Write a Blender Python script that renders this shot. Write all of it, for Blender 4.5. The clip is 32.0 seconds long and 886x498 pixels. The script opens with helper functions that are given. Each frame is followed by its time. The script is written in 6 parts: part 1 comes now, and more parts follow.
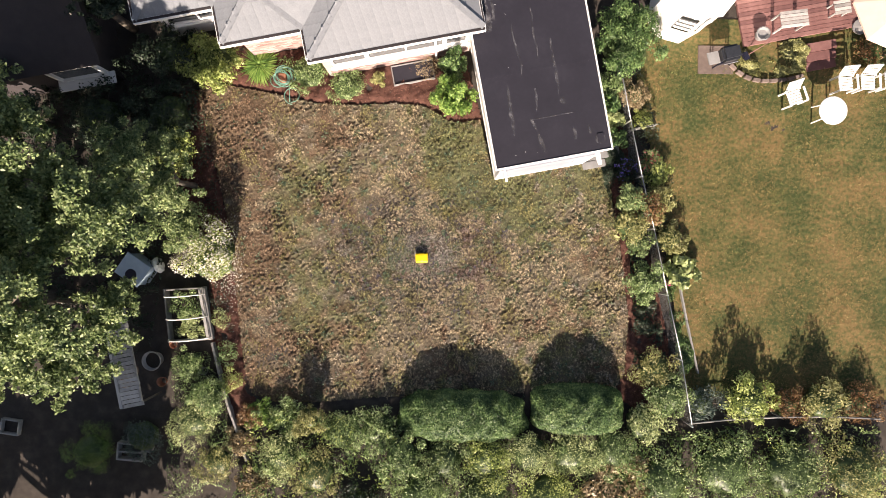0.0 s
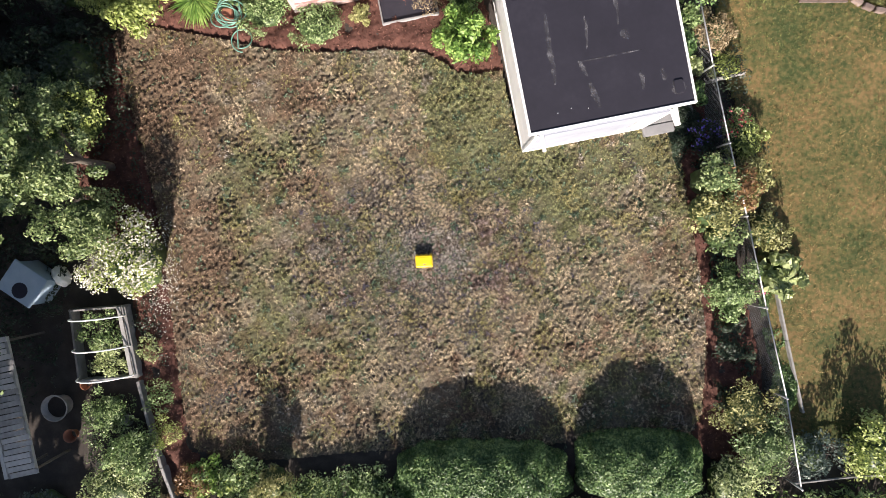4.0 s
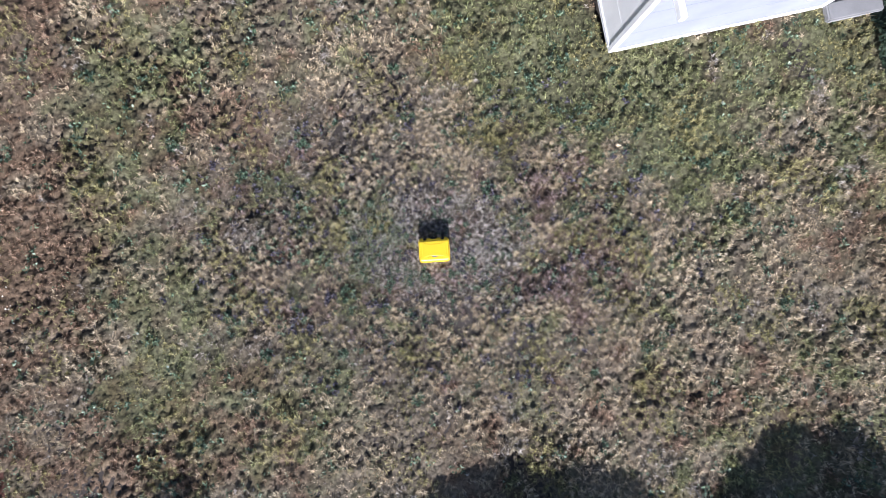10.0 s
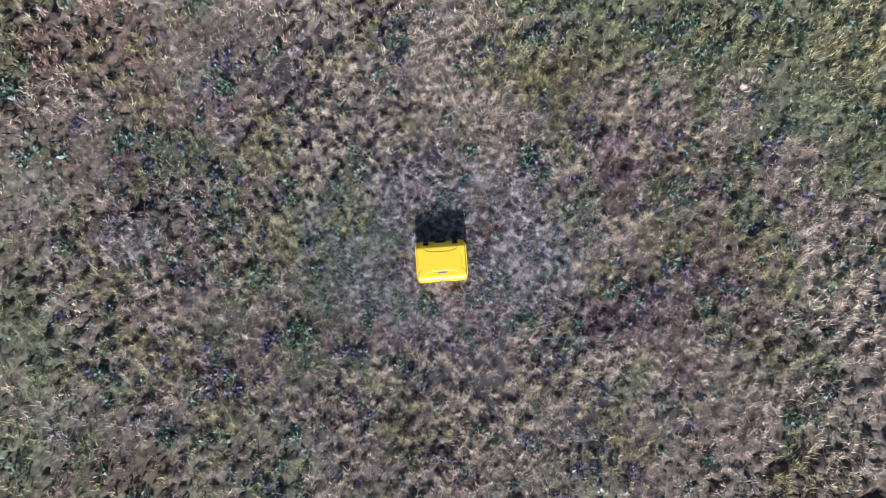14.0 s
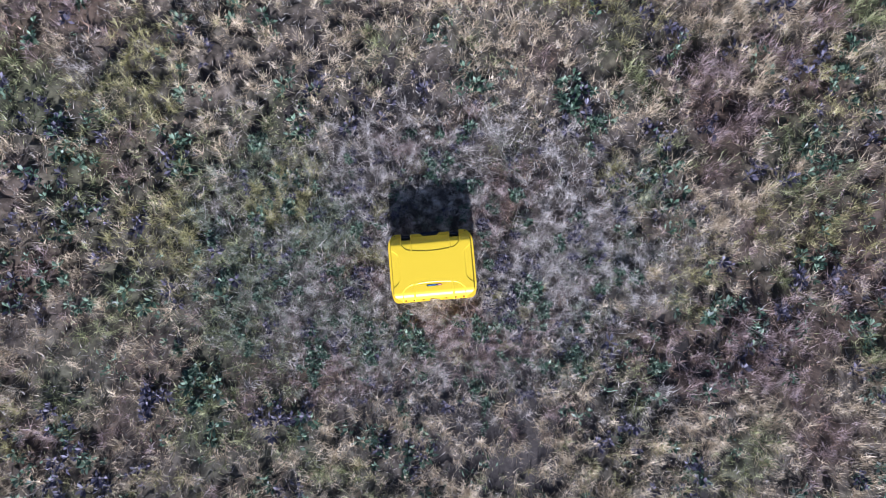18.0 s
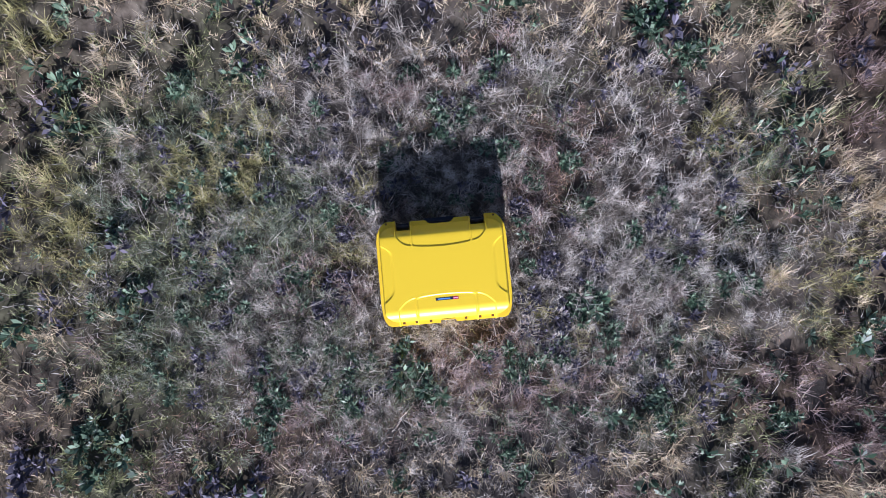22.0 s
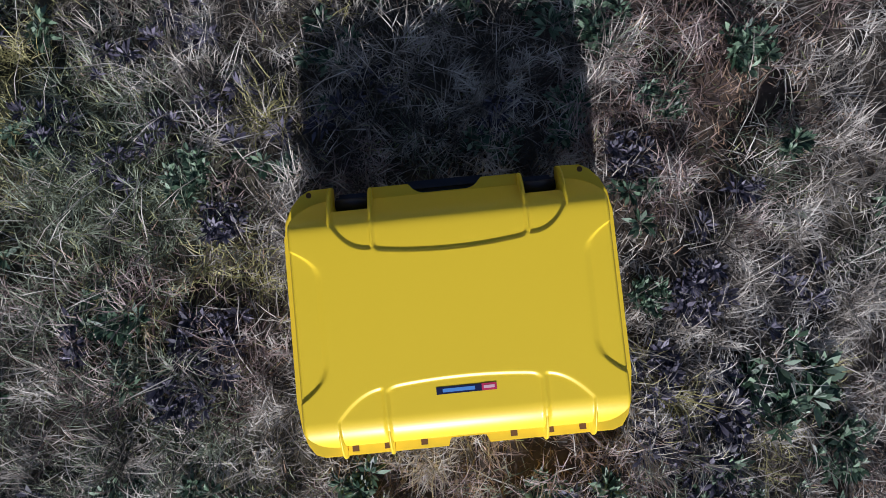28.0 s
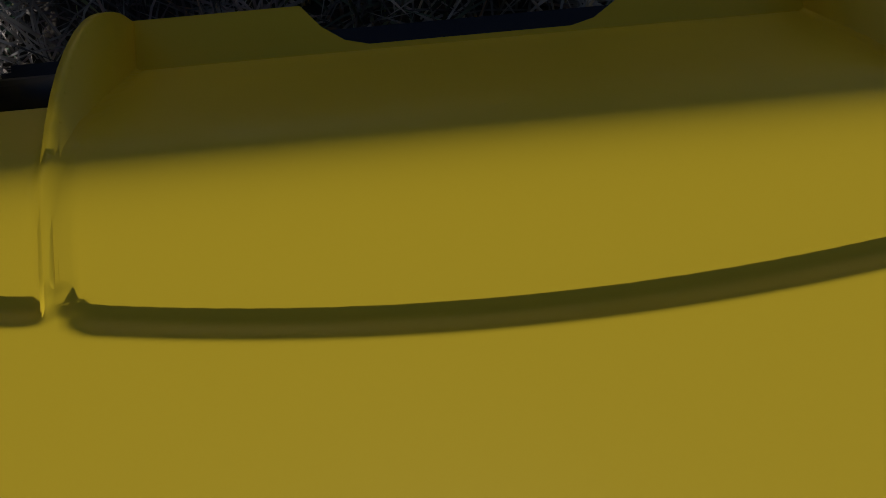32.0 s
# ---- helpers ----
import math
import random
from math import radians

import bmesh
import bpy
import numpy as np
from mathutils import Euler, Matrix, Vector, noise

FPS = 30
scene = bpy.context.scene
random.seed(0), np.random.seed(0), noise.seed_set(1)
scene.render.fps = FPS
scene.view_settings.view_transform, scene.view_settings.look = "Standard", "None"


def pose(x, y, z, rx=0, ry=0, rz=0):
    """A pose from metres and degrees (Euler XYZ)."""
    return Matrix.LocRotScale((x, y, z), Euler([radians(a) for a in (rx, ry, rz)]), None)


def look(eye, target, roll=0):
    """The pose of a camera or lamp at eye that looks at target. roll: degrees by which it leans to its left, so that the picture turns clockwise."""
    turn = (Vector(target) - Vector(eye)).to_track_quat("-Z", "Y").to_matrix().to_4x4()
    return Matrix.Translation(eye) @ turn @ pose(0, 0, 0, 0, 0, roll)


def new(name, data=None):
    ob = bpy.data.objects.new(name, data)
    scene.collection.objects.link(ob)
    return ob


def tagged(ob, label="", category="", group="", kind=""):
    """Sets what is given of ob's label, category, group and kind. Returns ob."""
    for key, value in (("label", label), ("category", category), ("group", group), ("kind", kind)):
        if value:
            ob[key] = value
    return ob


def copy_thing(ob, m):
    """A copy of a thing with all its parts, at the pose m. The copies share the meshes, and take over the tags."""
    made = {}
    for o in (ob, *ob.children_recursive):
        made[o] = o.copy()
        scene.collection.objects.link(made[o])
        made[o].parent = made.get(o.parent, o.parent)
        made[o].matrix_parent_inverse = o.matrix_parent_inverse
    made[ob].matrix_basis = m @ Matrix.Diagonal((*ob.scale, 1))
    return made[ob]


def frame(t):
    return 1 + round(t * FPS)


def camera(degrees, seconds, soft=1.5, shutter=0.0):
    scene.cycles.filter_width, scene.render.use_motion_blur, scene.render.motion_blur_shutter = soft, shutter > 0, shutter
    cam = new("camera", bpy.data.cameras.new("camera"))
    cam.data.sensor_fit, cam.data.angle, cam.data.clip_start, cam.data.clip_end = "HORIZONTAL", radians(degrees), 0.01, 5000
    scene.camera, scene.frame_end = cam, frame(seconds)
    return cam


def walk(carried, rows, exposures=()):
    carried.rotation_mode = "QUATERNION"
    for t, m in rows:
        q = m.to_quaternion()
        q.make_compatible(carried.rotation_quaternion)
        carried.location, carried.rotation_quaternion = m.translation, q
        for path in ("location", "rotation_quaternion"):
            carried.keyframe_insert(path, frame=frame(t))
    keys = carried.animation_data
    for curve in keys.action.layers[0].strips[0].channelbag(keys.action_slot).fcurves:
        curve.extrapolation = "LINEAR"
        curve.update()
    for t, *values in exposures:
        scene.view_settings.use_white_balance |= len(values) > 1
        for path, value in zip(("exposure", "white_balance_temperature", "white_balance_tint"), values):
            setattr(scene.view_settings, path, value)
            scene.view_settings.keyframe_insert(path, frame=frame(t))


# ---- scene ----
cam = camera(74.31, 32.0, soft=0.8)
PATH = [
    (0, pose(0.8127, 0.4175, 19.8688, -0.39, 0.25, 0.89)),
    (0.5, pose(0.7251, 0.4704, 19.1730, -0.46, 0.24, 0.85)),
    (1, pose(0.7086, 0.4941, 18.4260, -0.54, 0.20, 0.72)),
    (1.5, pose(0.6513, 0.5018, 17.7190, -0.56, 0.15, 0.56)),
    (2, pose(0.6185, 0.5066, 17.0414, -0.67, 0.15, 0.48)),
    (2.5, pose(0.5897, 0.5336, 16.3647, -0.81, 0.11, 0.36)),
    (3, pose(0.5356, 0.5320, 15.7426, -0.93, 0.06, 0.26)),
    (3.5, pose(0.4634, 0.5311, 15.1306, -0.98, 0.02, 0.16)),
    (5.5, pose(0.5684, 0.4227, 12.7885, -0.99, -0.09, -0.16)),
    (6, pose(0.5775, 0.4264, 12.2433, -0.98, -0.01, -0.18)),
    (6.5, pose(0.5771, 0.4160, 11.6875, -1.02, 0.02, -0.22)),
    (7, pose(0.5631, 0.4493, 11.1520, -1.14, -0.03, -0.30)),
    (7.5, pose(0.5075, 0.4510, 10.6303, -1.25, -0.11, -0.32)),
    (8, pose(0.4590, 0.4055, 10.1207, -1.23, -0.12, -0.37)),
    (8.5, pose(0.4127, 0.3487, 9.6038, -1.24, -0.20, -0.45)),
    (9, pose(0.3295, 0.2833, 9.0925, -1.22, -0.19, -0.58)),
    (9.5, pose(0.2222, 0.2001, 8.5935, -1.19, -0.14, -0.68)),
    (10, pose(0.1203, 0.1524, 8.1085, -1.20, -0.10, -0.68)),
    (10.5, pose(0.1039, 0.1253, 7.6334, -1.17, -0.14, -0.62)),
    (11, pose(0.0925, 0.0818, 7.1954, -1.14, -0.19, -0.61)),
    (11.5, pose(0.1250, 0.0994, 6.7857, -1.09, -0.23, -0.74)),
    (12, pose(0.1269, 0.1377, 6.3997, -1.03, -0.23, -0.95)),
    (12.5, pose(0.0501, 0.1652, 6.0204, -0.93, -0.24, -1.01)),
    (13, pose(-0.0159, 0.1771, 5.6298, -0.85, -0.28, -1.01)),
    (13.5, pose(-0.0085, 0.1570, 5.2614, -0.75, -0.21, -1.06)),
    (14, pose(0.0170, 0.1365, 4.9238, -0.74, -0.13, -1.03)),
    (14.5, pose(0.0437, 0.1289, 4.5874, -0.76, -0.11, -1.07)),
    (16.5, pose(0.0477, 0.1304, 3.4463, -0.90, -0.04, -1.51)),
    (17, pose(0.0571, 0.1190, 3.2184, -0.90, -0.04, -1.63)),
    (17.5, pose(0.0621, 0.1060, 3.1064, -0.83, -0.09, -1.70)),
    (18, pose(0.0626, 0.0961, 2.9972, -0.77, -0.13, -1.71)),
    (18.5, pose(0.0648, 0.0886, 2.8907, -0.70, -0.12, -1.76)),
    (19, pose(0.0609, 0.0802, 2.7860, -0.67, -0.17, -1.78)),
    (19.5, pose(0.0522, 0.0705, 2.6726, -0.65, -0.15, -1.78)),
    (20, pose(0.0457, 0.0693, 2.5507, -0.68, -0.13, -1.84)),
    (20.5, pose(0.0437, 0.0765, 2.4149, -0.80, -0.03, -1.97)),
    (21, pose(0.0397, 0.0827, 2.2789, -0.91, 0.09, -1.97)),
    (21.5, pose(0.0310, 0.0772, 2.1472, -0.85, 0.11, -1.97)),
    (22, pose(0.0185, 0.0659, 2.0003, -0.79, 0.17, -2.04)),
    (22.5, pose(0.0101, 0.0656, 1.8494, -0.80, 0.21, -2.10)),
    (23, pose(0.0074, 0.0718, 1.7070, -0.96, 0.27, -2.12)),
    (23.5, pose(0.0075, 0.0771, 1.5571, -1.12, 0.33, -2.19)),
    (24, pose(0.0042, 0.0785, 1.4637, -1.20, 0.28, -2.20)),
    (24.5, pose(0.0010, 0.0756, 1.3885, -1.21, 0.16, -2.20)),
    (25, pose(0.0013, 0.0679, 1.3105, -1.18, -0.01, -2.14)),
    (25.5, pose(0.0055, 0.0652, 1.2321, -1.18, -0.13, -2.15)),
    (27.5, pose(0.0203, 0.0634, 0.9354, -0.96, -0.07, -2.31)),
    (28, pose(-0.0019, 0.0632, 0.8586, -0.95, -0.09, -2.39)),
    (28.5, pose(-0.0197, 0.0619, 0.7852, -0.95, -0.11, -2.42)),
    (29, pose(-0.0208, 0.0577, 0.7152, -0.93, -0.14, -2.39)),
    (29.5, pose(-0.0133, 0.0534, 0.6456, -0.89, -0.17, -2.31)),
    (30, pose(-0.0107, 0.0545, 0.5746, -0.88, -0.24, -2.16)),
    (30.5, pose(-0.0088, 0.0571, 0.5082, -0.87, -0.31, -2.05)),
    (31, pose(-0.0051, 0.0577, 0.4323, -0.88, -0.40, -1.94)),
    (31.5, pose(-0.0050, 0.0599, 0.3582, -0.94, -0.37, -1.88)),
    (32, pose(-0.0060, 0.0694, 0.2759, -1.03, -0.26, -2.02)),
]
EXPOSURES = [(0, 1.40, 8000, 20), (3.5, 1.36, 7250, 18), (7, 1.27, 6250, 21), (10.5, 1.12, 5850, 18), (13, 1.00, 5550, 24), (18, 0.86, 5350, 22), (23, 0.66, 5550, 22), (26, 0.36, 5650, 19), (28, 0.12, 5750, 15), (29.5, -0.2, 5850, 12), (30.5, -0.46, 5950, 12), (32, -0.93, 6200, 14)]
walk(cam, PATH, EXPOSURES)

# ---- world and sun ----
SUN_ELEVATION = radians(25.5)
world = bpy.data.worlds.new("world")
scene.world = world
world.use_nodes = True
wn = world.node_tree
sky = wn.nodes.new("ShaderNodeTexSky")
sky.sky_type = "NISHITA"
sky.sun_disc = False
sky.sun_elevation = SUN_ELEVATION
sky.sun_rotation = math.pi
wn.nodes["Background"].inputs["Strength"].default_value = 0.06
wn.links.new(sky.outputs["Color"], wn.nodes["Background"].inputs["Color"])
sun = new("sun", bpy.data.lights.new("sun", "SUN"))
sun.data.energy, sun.data.angle, sun.data.color = 5.0, radians(0.55), (1.0, 0.97, 0.92)
sun.matrix_world = look((0, -40, 40 * math.tan(SUN_ELEVATION)), (0, 0, 0))


# ---- materials ----
def material(name, colours, scale=5.0, rough=0.8, bump=0.0, bump_scale=40.0, metal=0.0, spread=0.5, island=0.0, obj=0.0, detail=6.0, spec=0.4, leaf=0.0, fine=None, patchy=0.0):
    """A noise-mixed principled surface. colours: two or more, spread over a ramp. island / obj: share of the ramp taken from each
    piece's own random value. leaf: share of light let through. fine: a second, smaller noise, as (scale, amount).
    patchy: scale of the noise by which a thin coating is broken up."""
    m = bpy.data.materials.new(name)
    m.use_nodes = True
    nt = m.node_tree
    n, l = nt.nodes, nt.links
    p = n["Principled BSDF"]
    geo = n.new("ShaderNodeTexCoord")
    noise_a = n.new("ShaderNodeTexNoise")
    noise_a.inputs["Scale"].default_value, noise_a.inputs["Detail"].default_value = scale, detail
    noise_a.inputs["Roughness"].default_value = 0.6
    l.new(geo.outputs["Object"], noise_a.inputs["Vector"])
    value = noise_a.outputs["Fac"]

    def maths(op, a, b):
        node = n.new("ShaderNodeMath")
        node.operation = op
        for k, v in enumerate((a, b)):
            if isinstance(v, (int, float)):
                node.inputs[k].default_value = v
            else:
                l.new(v, node.inputs[k])
        return node.outputs[0]

    value = maths("ADD", maths("MULTIPLY", maths("SUBTRACT", value, 0.5), 2 * spread), 0.5)
    if fine:
        noise_f = n.new("ShaderNodeTexNoise")
        noise_f.inputs["Scale"].default_value, noise_f.inputs["Detail"].default_value = fine[0], 3.0
        l.new(geo.outputs["Object"], noise_f.inputs["Vector"])
        value = maths("ADD", value, maths("MULTIPLY", maths("SUBTRACT", noise_f.outputs["Fac"], 0.5), 2 * fine[1]))
    if island:
        g = n.new("ShaderNodeNewGeometry")
        value = maths("ADD", value, maths("MULTIPLY", maths("SUBTRACT", g.outputs["Random Per Island"], 0.5), 2 * island))
    if obj:
        o = n.new("ShaderNodeObjectInfo")
        value = maths("ADD", value, maths("MULTIPLY", maths("SUBTRACT", o.outputs["Random"], 0.5), 2 * obj))
    ramp = n.new("ShaderNodeValToRGB")
    els = ramp.color_ramp.elements
    for k in range(len(colours) - 2):
        els.new(0.5)
    for k, c in enumerate(colours):
        els[k].position = 0.12 + 0.76 * k / (len(colours) - 1)
        els[k].color = (*c, 1)
    l.new(value, ramp.inputs["Fac"])
    l.new(ramp.outputs["Color"], p.inputs["Base Color"])
    p.inputs["Roughness"].default_value, p.inputs["Metallic"].default_value = rough, metal
    p.inputs["Specular IOR Level"].default_value = spec
    if bump:
        noise_b = n.new("ShaderNodeTexNoise")
        noise_b.inputs["Scale"].default_value, noise_b.inputs["Detail"].default_value = bump_scale, 5.0
        l.new(geo.outputs["Object"], noise_b.inputs["Vector"])
        b = n.new("ShaderNodeBump")
        b.inputs["Strength"].default_value, b.inputs["Distance"].default_value = min(1.0, bump * 10), bump
        l.new(noise_b.outputs["Fac"], b.inputs["Height"])
        l.new(b.outputs["Normal"], p.inputs["Normal"])
    if leaf:
        t = n.new("ShaderNodeBsdfTranslucent")
        l.new(ramp.outputs["Color"], t.inputs["Color"])
        mix = n.new("ShaderNodeMixShader")
        mix.inputs["Fac"].default_value = leaf
        l.new(p.outputs["BSDF"], mix.inputs[1])
        l.new(t.outputs["BSDF"], mix.inputs[2])
        l.new(mix.outputs["Shader"], n["Material Output"].inputs["Surface"])
    if patchy:
        clear, mix, wear = n.new("ShaderNodeBsdfTransparent"), n.new("ShaderNodeMixShader"), n.new("ShaderNodeTexNoise")
        wear.inputs["Scale"].default_value, wear.inputs["Detail"].default_value = patchy, 7.0
        l.new(geo.outputs["Object"], wear.inputs["Vector"])
        l.new(maths("MULTIPLY", maths("SUBTRACT", wear.outputs["Fac"], 0.32), 2.6), mix.inputs["Fac"])
        l.new(clear.outputs["BSDF"], mix.inputs[1])
        l.new(p.outputs["BSDF"], mix.inputs[2])
        l.new(mix.outputs["Shader"], n["Material Output"].inputs["Surface"])
    return m


SOIL = material("dark soil", [(0.018, 0.015, 0.013), (0.042, 0.035, 0.030), (0.085, 0.071, 0.062)], 2.5, 0.95, 0.02, 30, fine=(60, 0.25))
THATCH = material("lawn thatch", [(0.050, 0.040, 0.027), (0.125, 0.102, 0.070), (0.215, 0.180, 0.130)], 1.1, 0.95, 0.012, 120, fine=(24, 0.9), detail=8)
MULCH_GROUND = material("bark mulch", [(0.034, 0.014, 0.010), (0.080, 0.033, 0.024), (0.14, 0.062, 0.046)], 6, 0.95, 0.03, 45, fine=(70, 0.3))
MULCH_CHIP = material("mulch chips", [(0.045, 0.018, 0.013), (0.11, 0.044, 0.031), (0.21, 0.105, 0.078)], 3, 0.9, island=0.45)
STRAW = material("dry grass", [(0.062, 0.053, 0.044), (0.21, 0.182, 0.152), (0.385, 0.343, 0.295), (0.59, 0.545, 0.485)], 0.9, 0.6, island=0.26, spread=0.5, leaf=0.2, fine=(19, 1.6))
GREEN_GRASS = material("green grass", [(0.062, 0.071, 0.028), (0.245, 0.262, 0.108), (0.48, 0.485, 0.24)], 1.3, 0.55, island=0.22, leaf=0.22, fine=(26, 1.3))
# Paler straw used on the lawn away from the case.
LAWN_TAN = material("pale tan lawn grass", [(0.24, 0.188, 0.114), (0.55, 0.445, 0.29), (0.79, 0.675, 0.49)], 0.9, 0.6, island=0.14, spread=0.6, leaf=0.2, fine=(16, 1.0))
MOSS = material("mossy grass", [(0.12, 0.108, 0.042), (0.33, 0.30, 0.12), (0.55, 0.50, 0.24)], 1.3, 0.6, island=0.2, leaf=0.22, fine=(19, 1.3))
RUSSET = material("russet grass", [(0.10, 0.060, 0.037), (0.315, 0.203, 0.130), (0.56, 0.41, 0.295)], 1.5, 0.65, island=0.2, leaf=0.2, fine=(19, 1.3))
SAGE = material("sage green grass", [(0.045, 0.058, 0.037), (0.15, 0.175, 0.112), (0.36, 0.40, 0.285)], 1.5, 0.55, island=0.24, leaf=0.2, fine=(24, 1.3))
MAUVE = material("mauve dead grass", [(0.095, 0.064, 0.056), (0.29, 0.208, 0.185), (0.52, 0.42, 0.39)], 1.5, 0.65, island=0.22, leaf=0.2, fine=(19, 1.3))
PALE_STRAW = material("pale straw", [(0.18, 0.158, 0.132), (0.41, 0.367, 0.318), (0.70, 0.65, 0.58)], 1.5, 0.6, island=0.26, leaf=0.2, fine=(19, 1.3))
TURF_GREEN = material("mown green grass", [(0.044, 0.061, 0.017), (0.115, 0.135, 0.04), (0.235, 0.245, 0.08)], 1.2, 0.6, island=0.08, leaf=0.2, fine=(7, 1.1))
GOLD = material("golden grass", [(0.10, 0.064, 0.023), (0.24, 0.167, 0.064), (0.40, 0.29, 0.125)], 1.2, 0.6, island=0.08, leaf=0.2, fine=(7, 1.1))
WEED = material("weed leaves", [(0.018, 0.042, 0.026), (0.06, 0.11, 0.062), (0.23, 0.32, 0.21)], 2.0, 0.45, island=0.45, leaf=0.2)
DUSKY = material("withered weeds", [(0.022, 0.020, 0.032), (0.060, 0.055, 0.080), (0.18, 0.16, 0.21)], 2.0, 0.6, island=0.45, leaf=0.1)
NEIGHBOUR_TURF = material("neighbour turf", [(0.035, 0.052, 0.014), (0.09, 0.085, 0.028), (0.165, 0.11, 0.045)], 0.6, 0.95, 0.02, 90, fine=(9, 0.9), detail=9, spread=1.1)
YELLOW = material("yellow resin", [(0.825, 0.575, 0.021), (0.855, 0.603, 0.027)], 3, 0.38, 0.00012, 900, spec=0.42)
BLACK_RESIN = material("black resin", [(0.010, 0.011, 0.022), (0.016, 0.018, 0.034)], 30, 0.42, 0.0001, 700)
HOLE_SHADE = material("hole shade", [(0.10, 0.045, 0.012), (0.14, 0.06, 0.016)], 30, 0.7)
DECAL_NAVY = material("decal navy", [(0.008, 0.012, 0.05), (0.011, 0.016, 0.06)], 30, 0.4)
DECAL_BLUE = material("decal blue", [(0.10, 0.27, 0.62), (0.12, 0.30, 0.66)], 30, 0.4)
DECAL_RED = material("decal red", [(0.52, 0.03, 0.09), (0.56, 0.035, 0.10)], 30, 0.4)
DECAL_PINK = material("decal pale", [(0.75, 0.45, 0.5), (0.78, 0.5, 0.55)], 30, 0.4)
WHITE = material("white paint", [(0.70, 0.71, 0.72), (0.82, 0.82, 0.81)], 1.6, 0.55, 0.002, 60, spread=0.8)
# Grey kept low so that the sunlit south wall doesn't clip.
SIDING = material("pale grey siding", [(0.20, 0.22, 0.262), (0.275, 0.295, 0.34)], 1.2, 0.6, 0.002, 60, spread=0.8, obj=0.15)
WHITE_PLASTIC = material("white plastic", [(0.80, 0.80, 0.79), (0.86, 0.86, 0.85)], 4, 0.4)
ROOF_FELT = material("black roofing felt", [(0.010, 0.0095, 0.016), (0.016, 0.015, 0.024), (0.026, 0.025, 0.036)], 0.9, 0.75, 0.004, 60, fine=(9, 0.2))
FELT_STAIN = material("chalky stain", [(0.03, 0.03, 0.038), (0.08, 0.08, 0.092), (0.19, 0.19, 0.205)], 6, 0.85, spread=1.0, patchy=5)
SHINGLE = material("grey shingle", [(0.14, 0.155, 0.175), (0.19, 0.205, 0.225), (0.24, 0.255, 0.275)], 2.2, 0.9, 0.004, 90, obj=0.05, fine=(30, 0.35))
BRICK = material("red brick", [(0.22, 0.135, 0.125), (0.32, 0.22, 0.205), (0.41, 0.31, 0.295)], 5, 0.9, 0.004, 70, obj=0.45)
MORTAR = material("mortar", [(0.27, 0.225, 0.215), (0.35, 0.30, 0.29)], 9, 0.95, 0.004, 80)
GLASS = material("window glass", [(0.012, 0.014, 0.018), (0.02, 0.022, 0.026)], 3, 0.06, spec=0.8)
CONCRETE = material("concrete", [(0.19, 0.19, 0.195), (0.29, 0.29, 0.29)], 5, 0.9, 0.004, 60, fine=(60, 0.2))
GREY_WOOD = material("weathered wood", [(0.22, 0.215, 0.21), (0.35, 0.345, 0.335), (0.48, 0.475, 0.465)], 6, 0.85, 0.004, 60, obj=0.35)
WORN_WOOD = material("dark weathered wood", [(0.13, 0.128, 0.125), (0.22, 0.217, 0.21), (0.32, 0.315, 0.305)], 6, 0.85, 0.004, 60, obj=0.35)
DECK_WOOD = material("stained deck boards", [(0.12, 0.055, 0.053), (0.18, 0.085, 0.08), (0.24, 0.125, 0.115)], 4, 0.75, 0.003, 60, obj=0.3)
BARK = material("tree bark", [(0.06, 0.05, 0.04), (0.14, 0.12, 0.10)], 12, 0.95, 0.02, 25)
STEEL = material("galvanised steel", [(0.38, 0.39, 0.40), (0.52, 0.53, 0.54)], 10, 0.45, metal=0.7)
WIRE = material("dull fence wire", [(0.15, 0.16, 0.175), (0.24, 0.25, 0.265)], 10, 0.5, metal=0.5)
HOSE = material("green hose", [(0.07, 0.19, 0.15), (0.14, 0.30, 0.24)], 6, 0.4)
BLUE_TARP = material("pale blue panel", [(0.24, 0.34, 0.44), (0.36, 0.46, 0.55)], 4, 0.5)
GRILL_STEEL = material("grill lid", [(0.03, 0.035, 0.045), (0.07, 0.075, 0.085)], 8, 0.3, metal=0.5)
STONE = material("edging stone", [(0.12, 0.09, 0.08), (0.22, 0.17, 0.15)], 6, 0.9, 0.006, 40, obj=0.4)
CANVAS = material("parasol canvas", [(0.62, 0.42, 0.36), (0.70, 0.50, 0.43)], 5, 0.85)
TERRACOTTA = material("terracotta", [(0.25, 0.10, 0.06), (0.33, 0.15, 0.09)], 8, 0.85)
ROOF_AND_SHADE = material("dark roof and shade", [(0.02, 0.017, 0.019), (0.042, 0.035, 0.037)], 3, 0.9, 0.004, 60, obj=0.2)


def foliage(name, dark, mid, light):
    return material(name, [dark, mid, light], 1.6, 0.45, island=0.3, spread=0.4, leaf=0.3, fine=(5, 0.5))


LEAF_TREE = foliage("tree leaves", (0.04, 0.075, 0.03), (0.145, 0.21, 0.08), (0.42, 0.5, 0.24))
LEAF_YELLOW = foliage("yellow green leaves", (0.11, 0.155, 0.035), (0.31, 0.385, 0.11), (0.56, 0.62, 0.25))
LEAF_BRIGHT = foliage("bright green leaves", (0.05, 0.12, 0.025), (0.145, 0.27, 0.055), (0.34, 0.48, 0.14))
LEAF_HEDGE = foliage("hedge leaves", (0.025, 0.066, 0.022), (0.088, 0.17, 0.055), (0.26, 0.38, 0.15))
LEAF_WILD = foliage("wild shrub leaves", (0.05, 0.095, 0.03), (0.195, 0.295, 0.11), (0.5, 0.6, 0.32))
